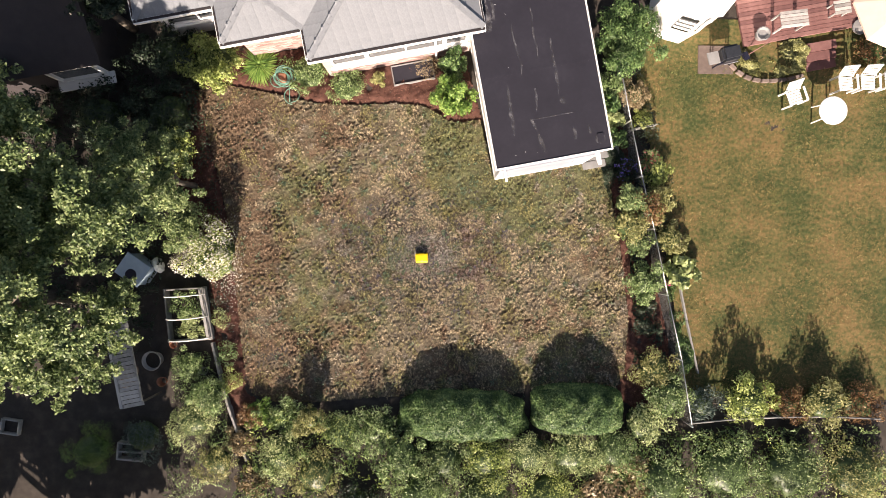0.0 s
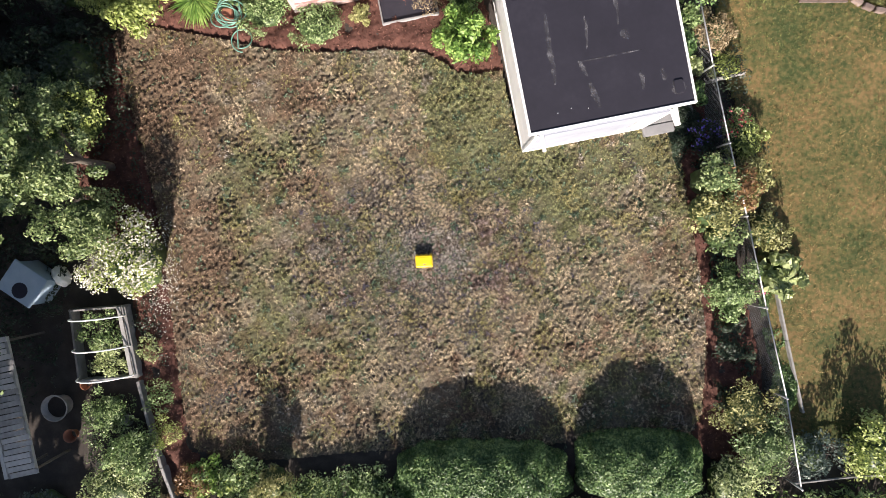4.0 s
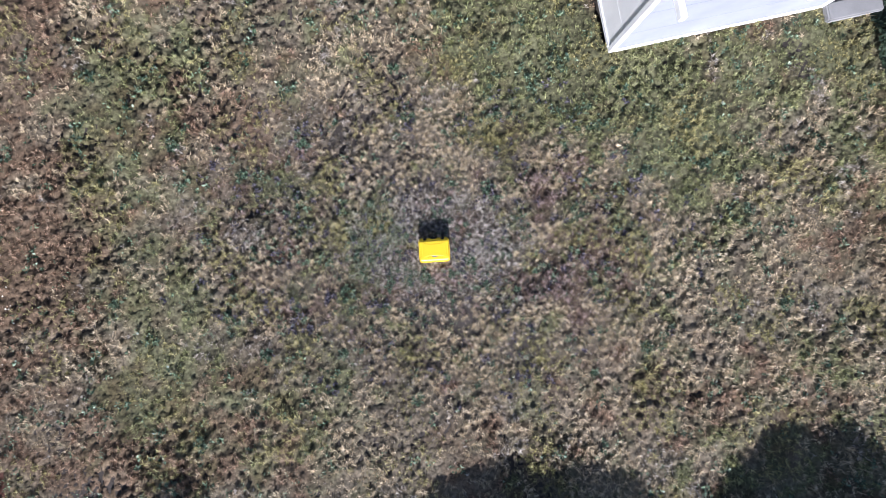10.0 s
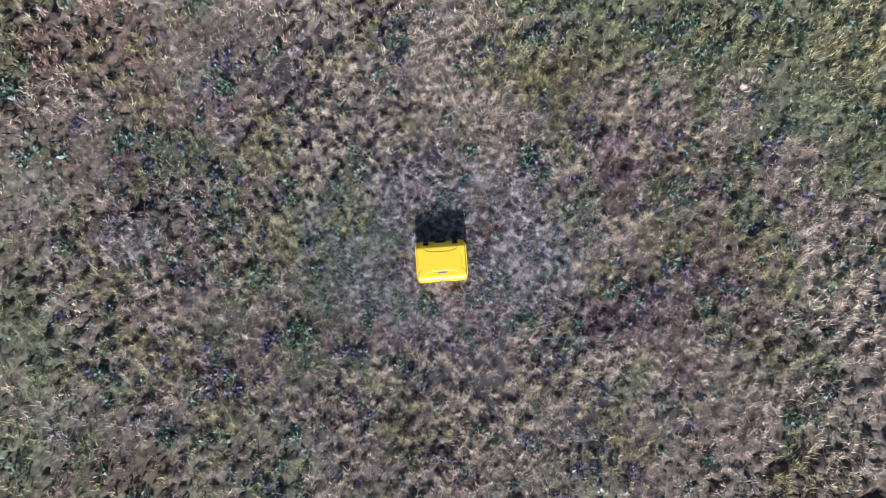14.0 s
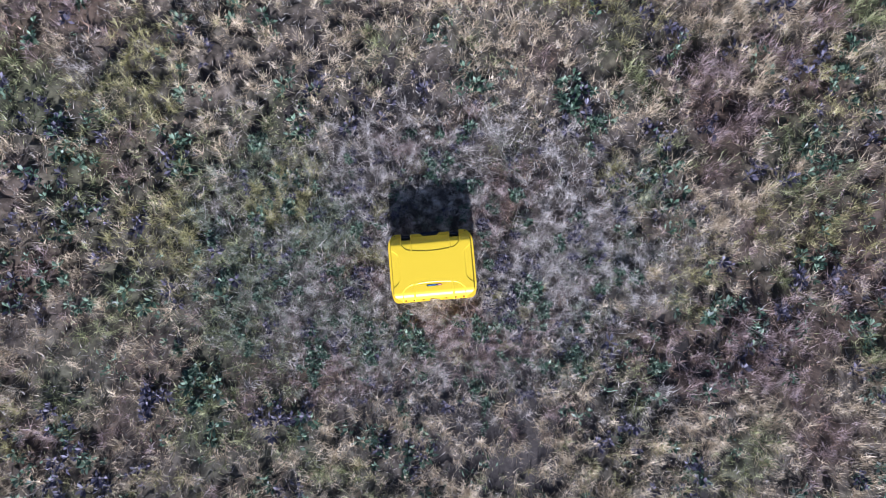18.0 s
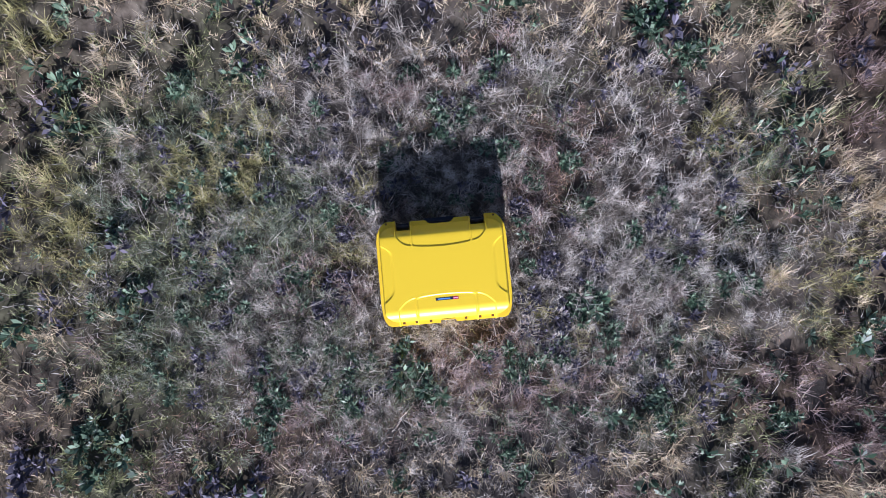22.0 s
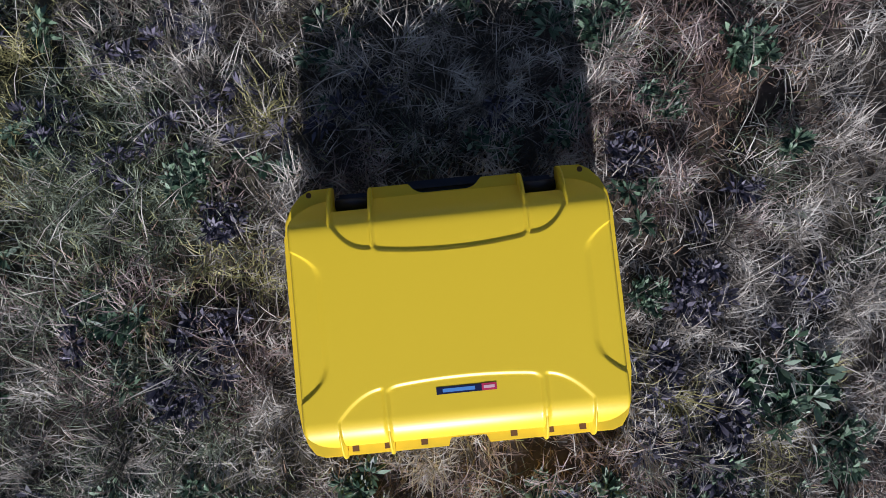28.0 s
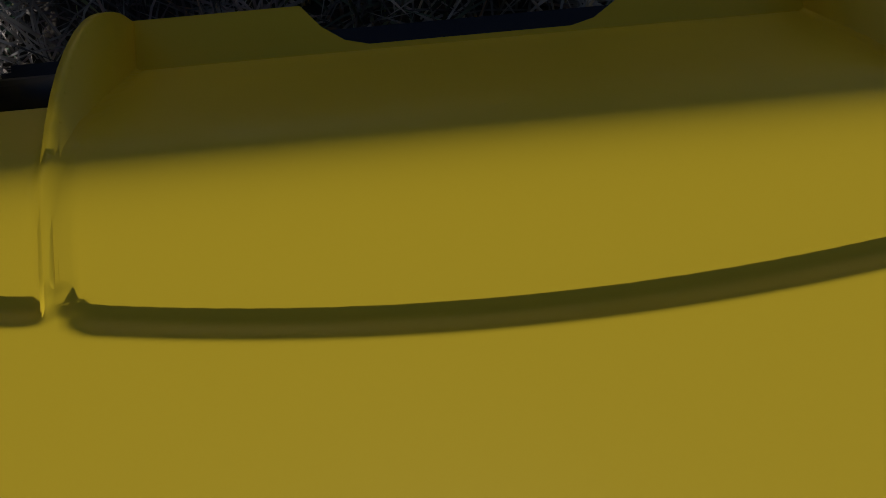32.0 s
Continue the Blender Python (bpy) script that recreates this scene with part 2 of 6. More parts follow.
LEAF_PALE = foliage("pale leaves", (0.15, 0.2, 0.085), (0.38, 0.45, 0.2), (0.64, 0.69, 0.4))
LEAF_OLIVE = foliage("olive leaves", (0.1, 0.105, 0.035), (0.29, 0.295, 0.115), (0.54, 0.53, 0.26))
LEAF_BLUE = foliage("blue green needles", (0.04, 0.07, 0.06), (0.09, 0.13, 0.11), (0.18, 0.23, 0.19))
LEAF_RUST = foliage("rusty leaves", (0.09, 0.045, 0.02), (0.2, 0.11, 0.05), (0.32, 0.2, 0.1))
# Near-black: conifer needles, and leaves that carry shade in their colour.
LEAF_SHADE = foliage("conifer needles and shade", (0.015, 0.028, 0.018), (0.03, 0.05, 0.03), (0.06, 0.09, 0.055))
# Shade between leaves as a colour, for the cores of shrubs.
LEAF_HEART = foliage("dark inner shade", (0.02, 0.04, 0.014), (0.05, 0.085, 0.03), (0.10, 0.15, 0.06))
LEAF_DRY = foliage("dry stalks", (0.16, 0.11, 0.06), (0.34, 0.26, 0.15), (0.55, 0.46, 0.30))
PETAL_WHITE = foliage("white petals", (0.60, 0.58, 0.50), (0.74, 0.72, 0.64), (0.84, 0.83, 0.78))
PETAL_VIOLET = foliage("violet petals", (0.08, 0.06, 0.32), (0.16, 0.12, 0.55), (0.28, 0.22, 0.7))
PETAL_RED = foliage("red petals", (0.35, 0.05, 0.06), (0.55, 0.10, 0.12), (0.7, 0.22, 0.22))
PETAL_PINK = foliage("pink petals", (0.6, 0.06, 0.2), (0.75, 0.1, 0.3), (0.8, 0.2, 0.4))


# ---- mesh helpers ----
def mesh_from(name, verts, faces_flat, loop_starts, loop_totals, mat, smooth=False):
    me = bpy.data.meshes.new(name)
    verts = np.asarray(verts, np.float32).reshape(-1, 3)
    me.vertices.add(len(verts))
    me.vertices.foreach_set("co", verts.ravel())
    me.loops.add(len(faces_flat))
    me.loops.foreach_set("vertex_index", np.asarray(faces_flat, np.int32))
    me.polygons.add(len(loop_starts))
    me.polygons.foreach_set("loop_start", np.asarray(loop_starts, np.int32))
    me.polygons.foreach_set("loop_total", np.asarray(loop_totals, np.int32))
    if smooth:
        me.polygons.foreach_set("use_smooth", np.ones(len(loop_starts), bool))
    me.update(calc_edges=True)
    me.materials.append(mat)
    return me


def quads_mesh(name, verts, quads, mat, smooth=False):
    quads = np.asarray(quads, np.int32)
    n = len(quads)
    return mesh_from(name, verts, quads.ravel(), np.arange(n) * 4, np.full(n, 4), mat, smooth)


def part(name, bm, mat, parent=None, label="", smooth=False):
    """Links a bmesh, or a mesh, as one mesh object under a thing or a part."""
    if isinstance(bm, bmesh.types.BMesh):
        me = bpy.data.meshes.new(name)
        bm.normal_update()
        bm.to_mesh(me)
        bm.free()
        me.materials.append(mat)
        if smooth:
            me.polygons.foreach_set("use_smooth", np.ones(len(me.polygons), bool))
    else:
        me = bm
    ob = new(name, me)
    ob.parent = parent
    return tagged(ob, label)


def empty(name, m, label="", category="", group="", kind=""):
    ob = new(name)
    ob.matrix_basis = m
    return tagged(ob, label, category, group, kind)


def box(x0, x1, y0, y1, z0, z1, bevel=0.0, m=None, bm=None):
    bm = bm or bmesh.new()
    made = bmesh.ops.create_cube(bm, size=1, matrix=(m or Matrix()) @ Matrix.Translation(((x0 + x1) / 2, (y0 + y1) / 2, (z0 + z1) / 2)) @ Matrix.Diagonal((x1 - x0, y1 - y0, z1 - z0, 1)))
    if bevel:
        edges = {e for v in made["verts"] for e in v.link_edges}
        bmesh.ops.bevel(bm, geom=list(edges), offset=bevel, segments=2, affect="EDGES")
    return bm


def tube(points, radius, sides=6, bm=None, closed=False, radii=None):
    """A round tube along points."""
    bm = bm or bmesh.new()
    pts = [Vector(p) for p in points]
    n = len(pts)
    rings = []
    for k, p in enumerate(pts):
        a, b = (pts[(k - 1) % n], pts[(k + 1) % n]) if closed else (pts[max(k - 1, 0)], pts[min(k + 1, n - 1)])
        q = (b - a).to_track_quat("Z", "Y")
        r = radii[k] if radii else radius
        rings.append([bm.verts.new(p + q @ Vector((r * math.cos(t), r * math.sin(t), 0))) for t in (2 * math.pi * s / sides for s in range(sides))])
    for k in range(n if closed else n - 1):
        u, v = rings[k], rings[(k + 1) % n]
        for s in range(sides):
            bm.faces.new((u[s], u[(s + 1) % sides], v[(s + 1) % sides], v[s]))
    if not closed:
        bm.faces.new(rings[0][::-1])
        bm.faces.new(rings[-1])
    return bm


def prism(outline, z0, z1, bm=None, bevel=0.0):
    """A plate with the given outline (counter-clockwise x, y), from z0 to z1."""
    bm = bm or bmesh.new()
    low = [bm.verts.new((x, y, z0)) for x, y in outline]
    high = [bm.verts.new((x, y, z1)) for x, y in outline]
    bm.faces.new(low[::-1])
    top = bm.faces.new(high)
    n = len(outline)
    for k in range(n):
        bm.faces.new((low[k], low[(k + 1) % n], high[(k + 1) % n], high[k]))
    if bevel:
        bmesh.ops.bevel(bm, geom=list(top.edges), offset=bevel, segments=2, affect="EDGES")
    return bm


def lathe(profile, sides=24, bm=None):
    """A turned body from (radius, z) pairs."""
    bm = bm or bmesh.new()
    rings = [[bm.verts.new((r * math.cos(2 * math.pi * s / sides), r * math.sin(2 * math.pi * s / sides), z)) for s in range(sides)] for r, z in profile]
    for u, v in zip(rings, rings[1:]):
        for s in range(sides):
            bm.faces.new((u[s], u[(s + 1) % sides], v[(s + 1) % sides], v[s]))
    return bm


def inside(poly, x, y):
    """Which of the points lie in the polygon."""
    r = np.zeros(x.shape, bool)
    for (x0, y0), (x1, y1) in zip(poly, poly[1:] + poly[:1]):
        c = (y0 > y) != (y1 > y)
        if y0 != y1:
            r ^= c & (x < (x1 - x0) * (y - y0) / (y1 - y0) + x0)
    return r


def waves(x, y, scale, seed, octaves=4):
    """Smooth pseudo-noise of about -1 to 1 over the plan."""
    rng = np.random.default_rng(seed)
    total = np.zeros_like(x)
    for o in range(octaves):
        for _ in range(5):
            a, ph = rng.uniform(0, 2 * math.pi), rng.uniform(0, 2 * math.pi)
            k = scale * 1.9**o * rng.uniform(0.7, 1.4)
            total += np.sin(k * (x * math.cos(a) + y * math.sin(a)) + ph + 1.3 * np.sin(0.7 * k * (x * math.sin(a) - y * math.cos(a)) + 2 * ph)) / 1.7**o / 5
    return total * 1.3

# ---- ground ----
LAWN = [(-7.7, 5.4), (-7.45, 5.95), (-6.83, 5.75), (-5.38, 5.52), (-3.65, 5.16), (-2.3, 5.13), (-0.96, 5.2), (0.0, 5.12), (0.45, 4.9), (0.77, 4.67), (1.2, 4.58), (1.93, 4.69),
        (2.36, 2.82), (5.92, 3.52), (6.26, 3.07), (6.75, 0.39), (7.06, -1.9), (6.96, -3.83), (6.6, -4.45), (3.82, -4.5), (3.7, -4.1), (3.55, -4.6), (-0.6, -4.8),
        (-1.6, -4.8), (-3.4, -5.0), (-5.0, -5.0), (-5.73, -4.75), (-5.99, -3.85), (-6.29, -1.35), (-6.57, 0.96), (-7.05, 3.0)]


def sheet(name, x0, x1, y0, y1, step, height, mat, label, category, keep=None):
    """A ground sheet on a grid, its height given by a function of the plan."""
    xs, ys = np.arange(x0, x1 + step / 2, step), np.arange(y0, y1 + step / 2, step)
    gx, gy = np.meshgrid(xs, ys)
    verts = np.stack([gx, gy, height(gx, gy)], -1).reshape(-1, 3)
    w = len(xs)
    k = (np.arange(len(ys) - 1)[:, None] * w + np.arange(w - 1)).ravel()
    if keep is not None:
        k = k[keep((gx[:-1, :-1] + step / 2).ravel(), (gy[:-1, :-1] + step / 2).ravel())]
    quads = np.stack([k, k + 1, k + 1 + w, k + w], 1)
    ob = new(name, quads_mesh(name, verts, quads, mat, True))
    return tagged(ob, label, category, kind="structure")


def edge_cut(x, y):
    """1 at the cut edge of the lawn, falling to 0 within a hand's width."""
    best = np.full(np.shape(x), 9.0)
    for (ax, ay), (bx, by) in zip(LAWN, LAWN[1:] + LAWN[:1]):
        t = np.clip(((x - ax) * (bx - ax) + (y - ay) * (by - ay)) / ((bx - ax) ** 2 + (by - ay) ** 2), 0, 1)
        best = np.minimum(best, np.hypot(x - ax - t * (bx - ax), y - ay - t * (by - ay)))
    return np.exp(-((best / 0.15) ** 2))


def far_ground(x, y):
    return -0.06 - 0.16 * (edge_cut(x, y) > 0.02) * (y > -4.2) + 0.03 * waves(x, y, 0.9, 3) * (np.hypot(x, y) < 60)


far = sheet("ground", -16, 18, -12, 14, 0.2, far_ground, SOIL, "bare dark brown garden soil under the plants", "ground")
rim = [(-16, -12), (18, -12), (18, 14), (-16, 14)]
wide = [(-1500, -1500), (1500, -1500), (1500, 1500), (-1500, 1500)]
bm = bmesh.new()
ring_a, ring_b = [bm.verts.new((x, y, -0.07)) for x, y in rim], [bm.verts.new((x, y, -0.07)) for x, y in wide]
for k in range(4):
    bm.faces.new((ring_b[k], ring_b[(k + 1) % 4], ring_a[(k + 1) % 4], ring_a[k]))
part("ground_beyond", bm, NEIGHBOUR_TURF, far)


def hummocks(x, y):
    """The small lumps on which the grass grows, about 12 cm apart."""
    return (0.75 + 0.55 * waves(x, y, 2.2, 19, 2)) * (0.8 * waves(x, y, 33, 17, 3) + 0.6 * waves(x, y, 62, 18, 2) + 0.4 * waves(x, y, 14, 16, 2))


def lawn_height(x, y):
    near = np.exp(-((x / 0.32) ** 4 + ((y - 0.12) / 0.44) ** 4))
    away = 1 - np.exp(-(x * x + y * y) / 3.5)
    return ((0.026 + 0.020 * away) * hummocks(x, y) + 0.021 * away * waves(x, y, 50, 21, 1) + 0.012 * waves(x, y, 3.0, 12, 3)) * (1 - near) - 0.02


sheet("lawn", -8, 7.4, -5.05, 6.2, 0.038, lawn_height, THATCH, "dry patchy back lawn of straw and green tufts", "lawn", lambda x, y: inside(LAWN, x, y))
sheet("neighbour_lawn", 6.6, 22, -4.6, 8.2, 0.1, lambda x, y: 0.016 * waves(x, y, 15, 21, 2) + 0.01 * waves(x, y, 2, 22, 2), NEIGHBOUR_TURF,
      "neighbour's golden green mown lawn", "lawn", lambda x, y: x > 8.28 - 0.17 * y + 0.06 * np.sin(2.1 * y) + 0.05 * np.sin(7 * y))


def mulch(name, outline, label, seed, chips):
    xs, ys = [p[0] for p in outline], [p[1] for p in outline]
    bed = sheet(name, min(xs), max(xs), min(ys), max(ys), 0.06, lambda x, y: 0.05 * waves(x, y, 8, seed, 4) - 0.10 * edge_cut(x, y), MULCH_GROUND, label, "mulch bed", lambda x, y: inside(outline, x, y))
    rng = np.random.default_rng(seed)
    x, y = rng.uniform(min(xs), max(xs), chips), rng.uniform(min(ys), max(ys), chips)
    ok = inside(outline, x, y)
    x, y = x[ok], y[ok]
    c = np.stack([x, y, 0.012 + 0.05 * waves(x, y, 8, seed, 4) - 0.10 * edge_cut(x, y)], 1)
    nrm = rng.normal(0, 0.5, (len(x), 3)) + (0, 0, 1)
    part("bark_chips", leaf_mesh("bark_chips", c, nrm, rng.uniform(0.03, 0.085, len(x)), rng.uniform(0.012, 0.03, len(x)), MULCH_CHIP, rng), None, bed, "red brown bark chips")
    tagged(bed.children[0], kind="stuff")


def leaf_mesh(name, centres, normals, length, width, mat, rng, fold=0.18):
    """Many small folded diamond leaves in one mesh."""
    nrm = normals / (np.linalg.norm(normals, axis=1, keepdims=True) + 1e-9)
    t = rng.normal(size=nrm.shape)
    t -= (t * nrm).sum(1, keepdims=True) * nrm
    t /= np.linalg.norm(t, axis=1, keepdims=True) + 1e-9
    b = np.cross(nrm, t)
    length, width = np.broadcast_to(length, len(centres))[:, None], np.broadcast_to(width, len(centres))[:, None]
    lift = nrm * width * fold
    v = np.stack([centres - t * length / 2, centres + b * width / 2 + lift, centres + t * length / 2, centres - b * width / 2 + lift], 1)
    return quads_mesh(name, v.reshape(-1, 3), np.arange(4 * len(centres)).reshape(-1, 4), mat)


# ---- grass ----
def blades(name, x, y, length, width, lean, turn, mat, simple=False):
    z = lawn_height(x, y) + 0.004 + 0.016 * waves(x, y, 78, 20, 2)
    base = np.stack([x, y, z], 1)
    ahead = np.stack([np.cos(turn), np.sin(turn), 0 * turn], 1)
    side = np.stack([-np.sin(turn), np.cos(turn), 0 * turn], 1) * (width / 2)[:, None]
    up = np.array([0, 0, 1.0])
    tip = base + length[:, None] * (np.sin(lean)[:, None] * ahead + np.cos(lean)[:, None] * up)
    n = len(x)
    if simple:
        v = np.stack([base - side, base + side, tip], 1)
        return mesh_from(name, v.reshape(-1, 3), np.arange(3 * n), np.arange(n) * 3, np.full(n, 3), mat)
    half = lean * 0.85
    mid = base + 0.55 * length[:, None] * (np.sin(half)[:, None] * ahead + np.cos(half)[:, None] * up)
    v = np.stack([base - side, base + side, mid + 0.8 * side, mid - 0.8 * side, tip], 1)
    k = (np.arange(n) * 5)[:, None]
    flat = (k + np.array([0, 1, 2, 3, 3, 2, 4])).ravel()
    starts = (np.arange(n)[:, None] * 7 + np.array([0, 4])).ravel()
    return mesh_from(name, v.reshape(-1, 3), flat, starts, np.tile([4, 3], n), mat)


def patches(x, y, spots):
    """The sum of soft oval patches: rows of x, y, half width, half depth, strength."""
    total = np.zeros_like(x)
    for cx, cy, rx, ry, k in spots:
        total += k * np.exp(-(((x - cx) / rx) ** 2 + ((y - cy) / ry) ** 2))
    return total


def greenness(x, y):
    g = 0.32 * waves(x, y, 1.1, 31, 3) + 0.42 * waves(x, y, 7, 32, 3)
    g += patches(x, y, ((1.25, 3.4, 0.9, 0.9, 2.0), (1.95, 2.4, 0.9, 0.6, 1.5), (0.8, 4.1, 0.8, 0.8, 1.0), (3.4, 2.1, 1.8, 0.7, 0.8), (1.4, 1.7, 0.7, 0.4, 0.5), (5.3, 2.6, 1.0, 0.6, 0.8), (5.9, 1.4, 0.6, 0.8, 0.6), (3.9, 1.2, 0.9, 0.5, 0.35),
                        (-3.6, -0.7, 0.7, 0.6, 0.5), (-3.4, 2.6, 0.9, 0.5, 0.45), (-2.3, 0.7, 0.9, 0.5, 0.4), (-4.2, -2.3, 0.8, 0.6, 0.6), (-1.6, -2.1, 0.9, 0.5, 0.4), (-4.7, 1.9, 0.5, 0.4, 0.5), (1.0, 2.9, 0.5, 0.4, 0.4),
                        (-2.7, -2.9, 0.9, 0.5, 0.35), (-0.85, 0.0, 0.5, 0.7, 0.55), (0.7, -0.4, 0.4, 0.3, 0.3), (0.0, 0.0, 0.9, 0.7, -0.2)))
    return g - 0.45 / (1 + np.exp((x + 5.1) / 0.3))


def russet(x, y):
    r = 0.5 * waves(x, y, 1.7, 41, 3) + 0.5 * waves(x, y, 7, 42, 3) + 0.55 / (1 + np.exp((x + 4.6) / 0.5)) + 0.3 / (1 + np.exp((x + 2.5) / 0.5)) + 0.25 / (1 + np.exp((y + 3.4) / 0.3))
    return r + patches(x, y, ((-1.1, -3.85, 0.8, 0.45, 0.9), (0.3, -0.5, 0.35, 0.28, 0.9), (3.0, -2.0, 1.1, 0.7, 0.55), (5.4, -2.2, 0.9, 0.7, 0.4), (-3.1, 4.0, 0.8, 0.6, 0.45), (1.95, 1.65, 0.6, 0.4, 0.35),
                               (0.55, 0.5, 0.35, 0.25, 0.5), (-0.45, -0.1, 0.18, 0.15, 0.7), (1.5, 0.9, 0.3, 0.3, 0.6), (0.25, 0.1, 0.12, 0.2, 0.6), (-0.36, 0.03, 0.13, 0.22, 0.9), (0.44, 0.22, 0.16, 0.2, 0.8), (-0.7, -0.5, 0.3, 0.2, 0.5),
                               (0.0, -0.3, 0.3, 0.1, 0.6), (0.75, -0.75, 0.35, 0.3, 0.7), (1.45, -0.6, 0.4, 0.4, 0.4), (0.0, 0.0, 0.9, 0.7, 0.15)))


def paleness(x, y):
    """Where the straw is palest."""
    return 0.5 * waves(x, y, 2.3, 45, 3) + 0.45 * waves(x, y, 8, 46, 2) + patches(x, y, ((2.5, -0.2, 1.0, 0.8, 1.8), (2.2, -1.6, 1.1, 0.8, 1.4), (1.5, 0.2, 0.8, 0.9, 0.8), (0.8, 0.3, 0.7, 0.5, 0.5), (3.6, 0.3, 0.9, 0.8, 0.8), (-0.9, -3.9, 0.8, 0.4, 0.5), (4.4, -1.6, 1.0, 0.8, 0.4), (-5.5, 1.0, 0.6, 1.4, 0.3), (1.2, 0.4, 0.5, 0.4, 0.3)))


def dyed(mat, tints):
    """Let fields stored on the mesh tint a material: rows of attribute name, colour."""
    n, l = mat.node_tree.nodes, mat.node_tree.links
    p = n["Principled BSDF"]
    for field, colour in tints:
        source = p.inputs["Base Color"].links[0].from_socket
        attr, mix = n.new("ShaderNodeAttribute"), n.new("ShaderNodeMix")
        attr.attribute_name = field
        mix.data_type, mix.blend_type = "RGBA", "MULTIPLY"
        l.new(attr.outputs["Fac"], mix.inputs["Factor"])
        l.new(source, mix.inputs["A"])
        mix.inputs["B"].default_value = (*colour, 1)
        l.new(mix.outputs["Result"], p.inputs["Base Color"])


turf = bpy.data.objects["lawn"].data
turf_co = np.empty(3 * len(turf.vertices), dtype=np.float32)
turf.vertices.foreach_get("co", turf_co)
tx, ty = turf_co.reshape(-1, 3)[:, 0].astype(float), turf_co.reshape(-1, 3)[:, 1].astype(float)
# The third field darkens the thatch in a wide oval round the case.
for field, value in (("green_cover", np.clip(1.3 * (greenness(tx, ty) + 0.15), 0, 1)), ("russet_cover", np.clip(1.2 * (russet(tx, ty) - 0.05), 0, 1)), ("near_dark", np.exp(-(((tx / 3.3) ** 2 + (ty / 1.9) ** 2) ** 2)))):
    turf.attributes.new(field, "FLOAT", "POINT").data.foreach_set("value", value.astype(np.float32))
dyed(THATCH, (("green_cover", (0.78, 0.95, 0.70)), ("russet_cover", (0.80, 0.66, 0.60)), ("near_dark", (0.60, 0.59, 0.66))))

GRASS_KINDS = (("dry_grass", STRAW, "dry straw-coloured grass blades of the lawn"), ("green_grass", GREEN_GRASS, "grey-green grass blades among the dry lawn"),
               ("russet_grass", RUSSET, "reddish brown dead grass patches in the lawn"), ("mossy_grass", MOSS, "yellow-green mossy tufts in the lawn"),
               ("pale_grass", LAWN_TAN, "pale tan grass tufts of the lawn"))


def tufted_grass(rng, density, xr, yr, keep, per, length, width, simple, mixed=0.27, pale=0.6, loose=0.014, flat=0.85, bare=(-0.7, 0.3), comb=0.5, swap=None):
    """Grass in small leaning tufts with bare hollows between them."""
    count = int(density * (xr[1] - xr[0]) * (yr[1] - yr[0]))
    x, y = rng.uniform(*xr, count), rng.uniform(*yr, count)
    fill = 0.55 * hummocks(x, y) + 0.45 * waves(x, y, 60, 51, 2) + 0.25 * waves(x, y, 3, 54, 2)
    fill -= 0.16 / (1 + np.exp((x + 0.8) / 0.25))
    ok = keep(x, y) & inside(LAWN, x, y) & (rng.uniform(*bare, count) < fill)
    x, y, fill = x[ok], y[ok], fill[ok]
    n = len(x)
    away = 1 - np.exp(-(x * x + y * y) / 3.5)
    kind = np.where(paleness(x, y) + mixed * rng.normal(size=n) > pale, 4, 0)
    kind = np.where(russet(x, y) + mixed * rng.normal(size=n) > 0.55, 2, kind)
    kind = np.where(greenness(x, y) + mixed * rng.normal(size=n) > 0.38, 1, kind)
    kind = np.where(waves(x, y, 3, 44, 3) + (0.35 - 0.2 * away) * rng.normal(size=n) > 1.1 - 0.7 * np.minimum(1, 1.7 * away), 3, kind)
    face = 3.0 * waves(x, y, 4, 52, 2) + rng.normal(0, 0.9, n)
    vigour = np.clip(0.8 + (0.35 + 0.45 * away) * fill - 0.12 * away + 0.25 * rng.normal(size=n), 0.3, 1.9)
    i = np.repeat(np.arange(n), per)
    m = len(i)
    spread = rng.normal(0, loose, (m, 2))
    bx, by = x[i] + spread[:, 0], y[i] + spread[:, 1]
    out = np.arctan2(spread[:, 1], spread[:, 0])
    turn = np.where(rng.uniform(size=m) < 0.5, out, face[i]) + rng.normal(0, 0.85, m)
    turn = np.where(rng.uniform(size=m) < comb, turn, rng.uniform(0, 2 * math.pi, m))
    ln = rng.uniform(*length, m) * vigour[i]
    wd = rng.uniform(*width, m)
    lean = np.clip(rng.normal(flat, 0.36, m), 0.1, 1.48)
    clear = ~((np.abs(bx - 0.01) < 0.185) & (np.abs(by + 0.02) < 0.135))
    for k, (nm, mat, label) in enumerate(GRASS_KINDS):
        s = (kind[i] == k) & clear
        tagged(new(nm, blades(nm, bx[s], by[s], ln[s], wd[s], lean[s], turn[s], (swap or {}).get(nm, mat), simple)), label, "grass", kind="stuff")


def mottle(x, y):
    """A fixed scatter of 0 to 1 over the plan."""
    return np.modf(np.abs(np.sin(x * 1297.1 + y * 4171.7) * 43758.5))[0]


def NEAR(x, y):
    return (x / 1.5) ** 2 + ((y - 0.03) / 0.9) ** 2 < 0.4 + 0.6 * mottle(x, y)


def MIDDLE(x, y):
    return ((x / 4.2) ** 2 + ((y - 0.1) / 2.5) ** 2 < 0.35 + 0.65 * mottle(y, x)) & ~NEAR(x, y)


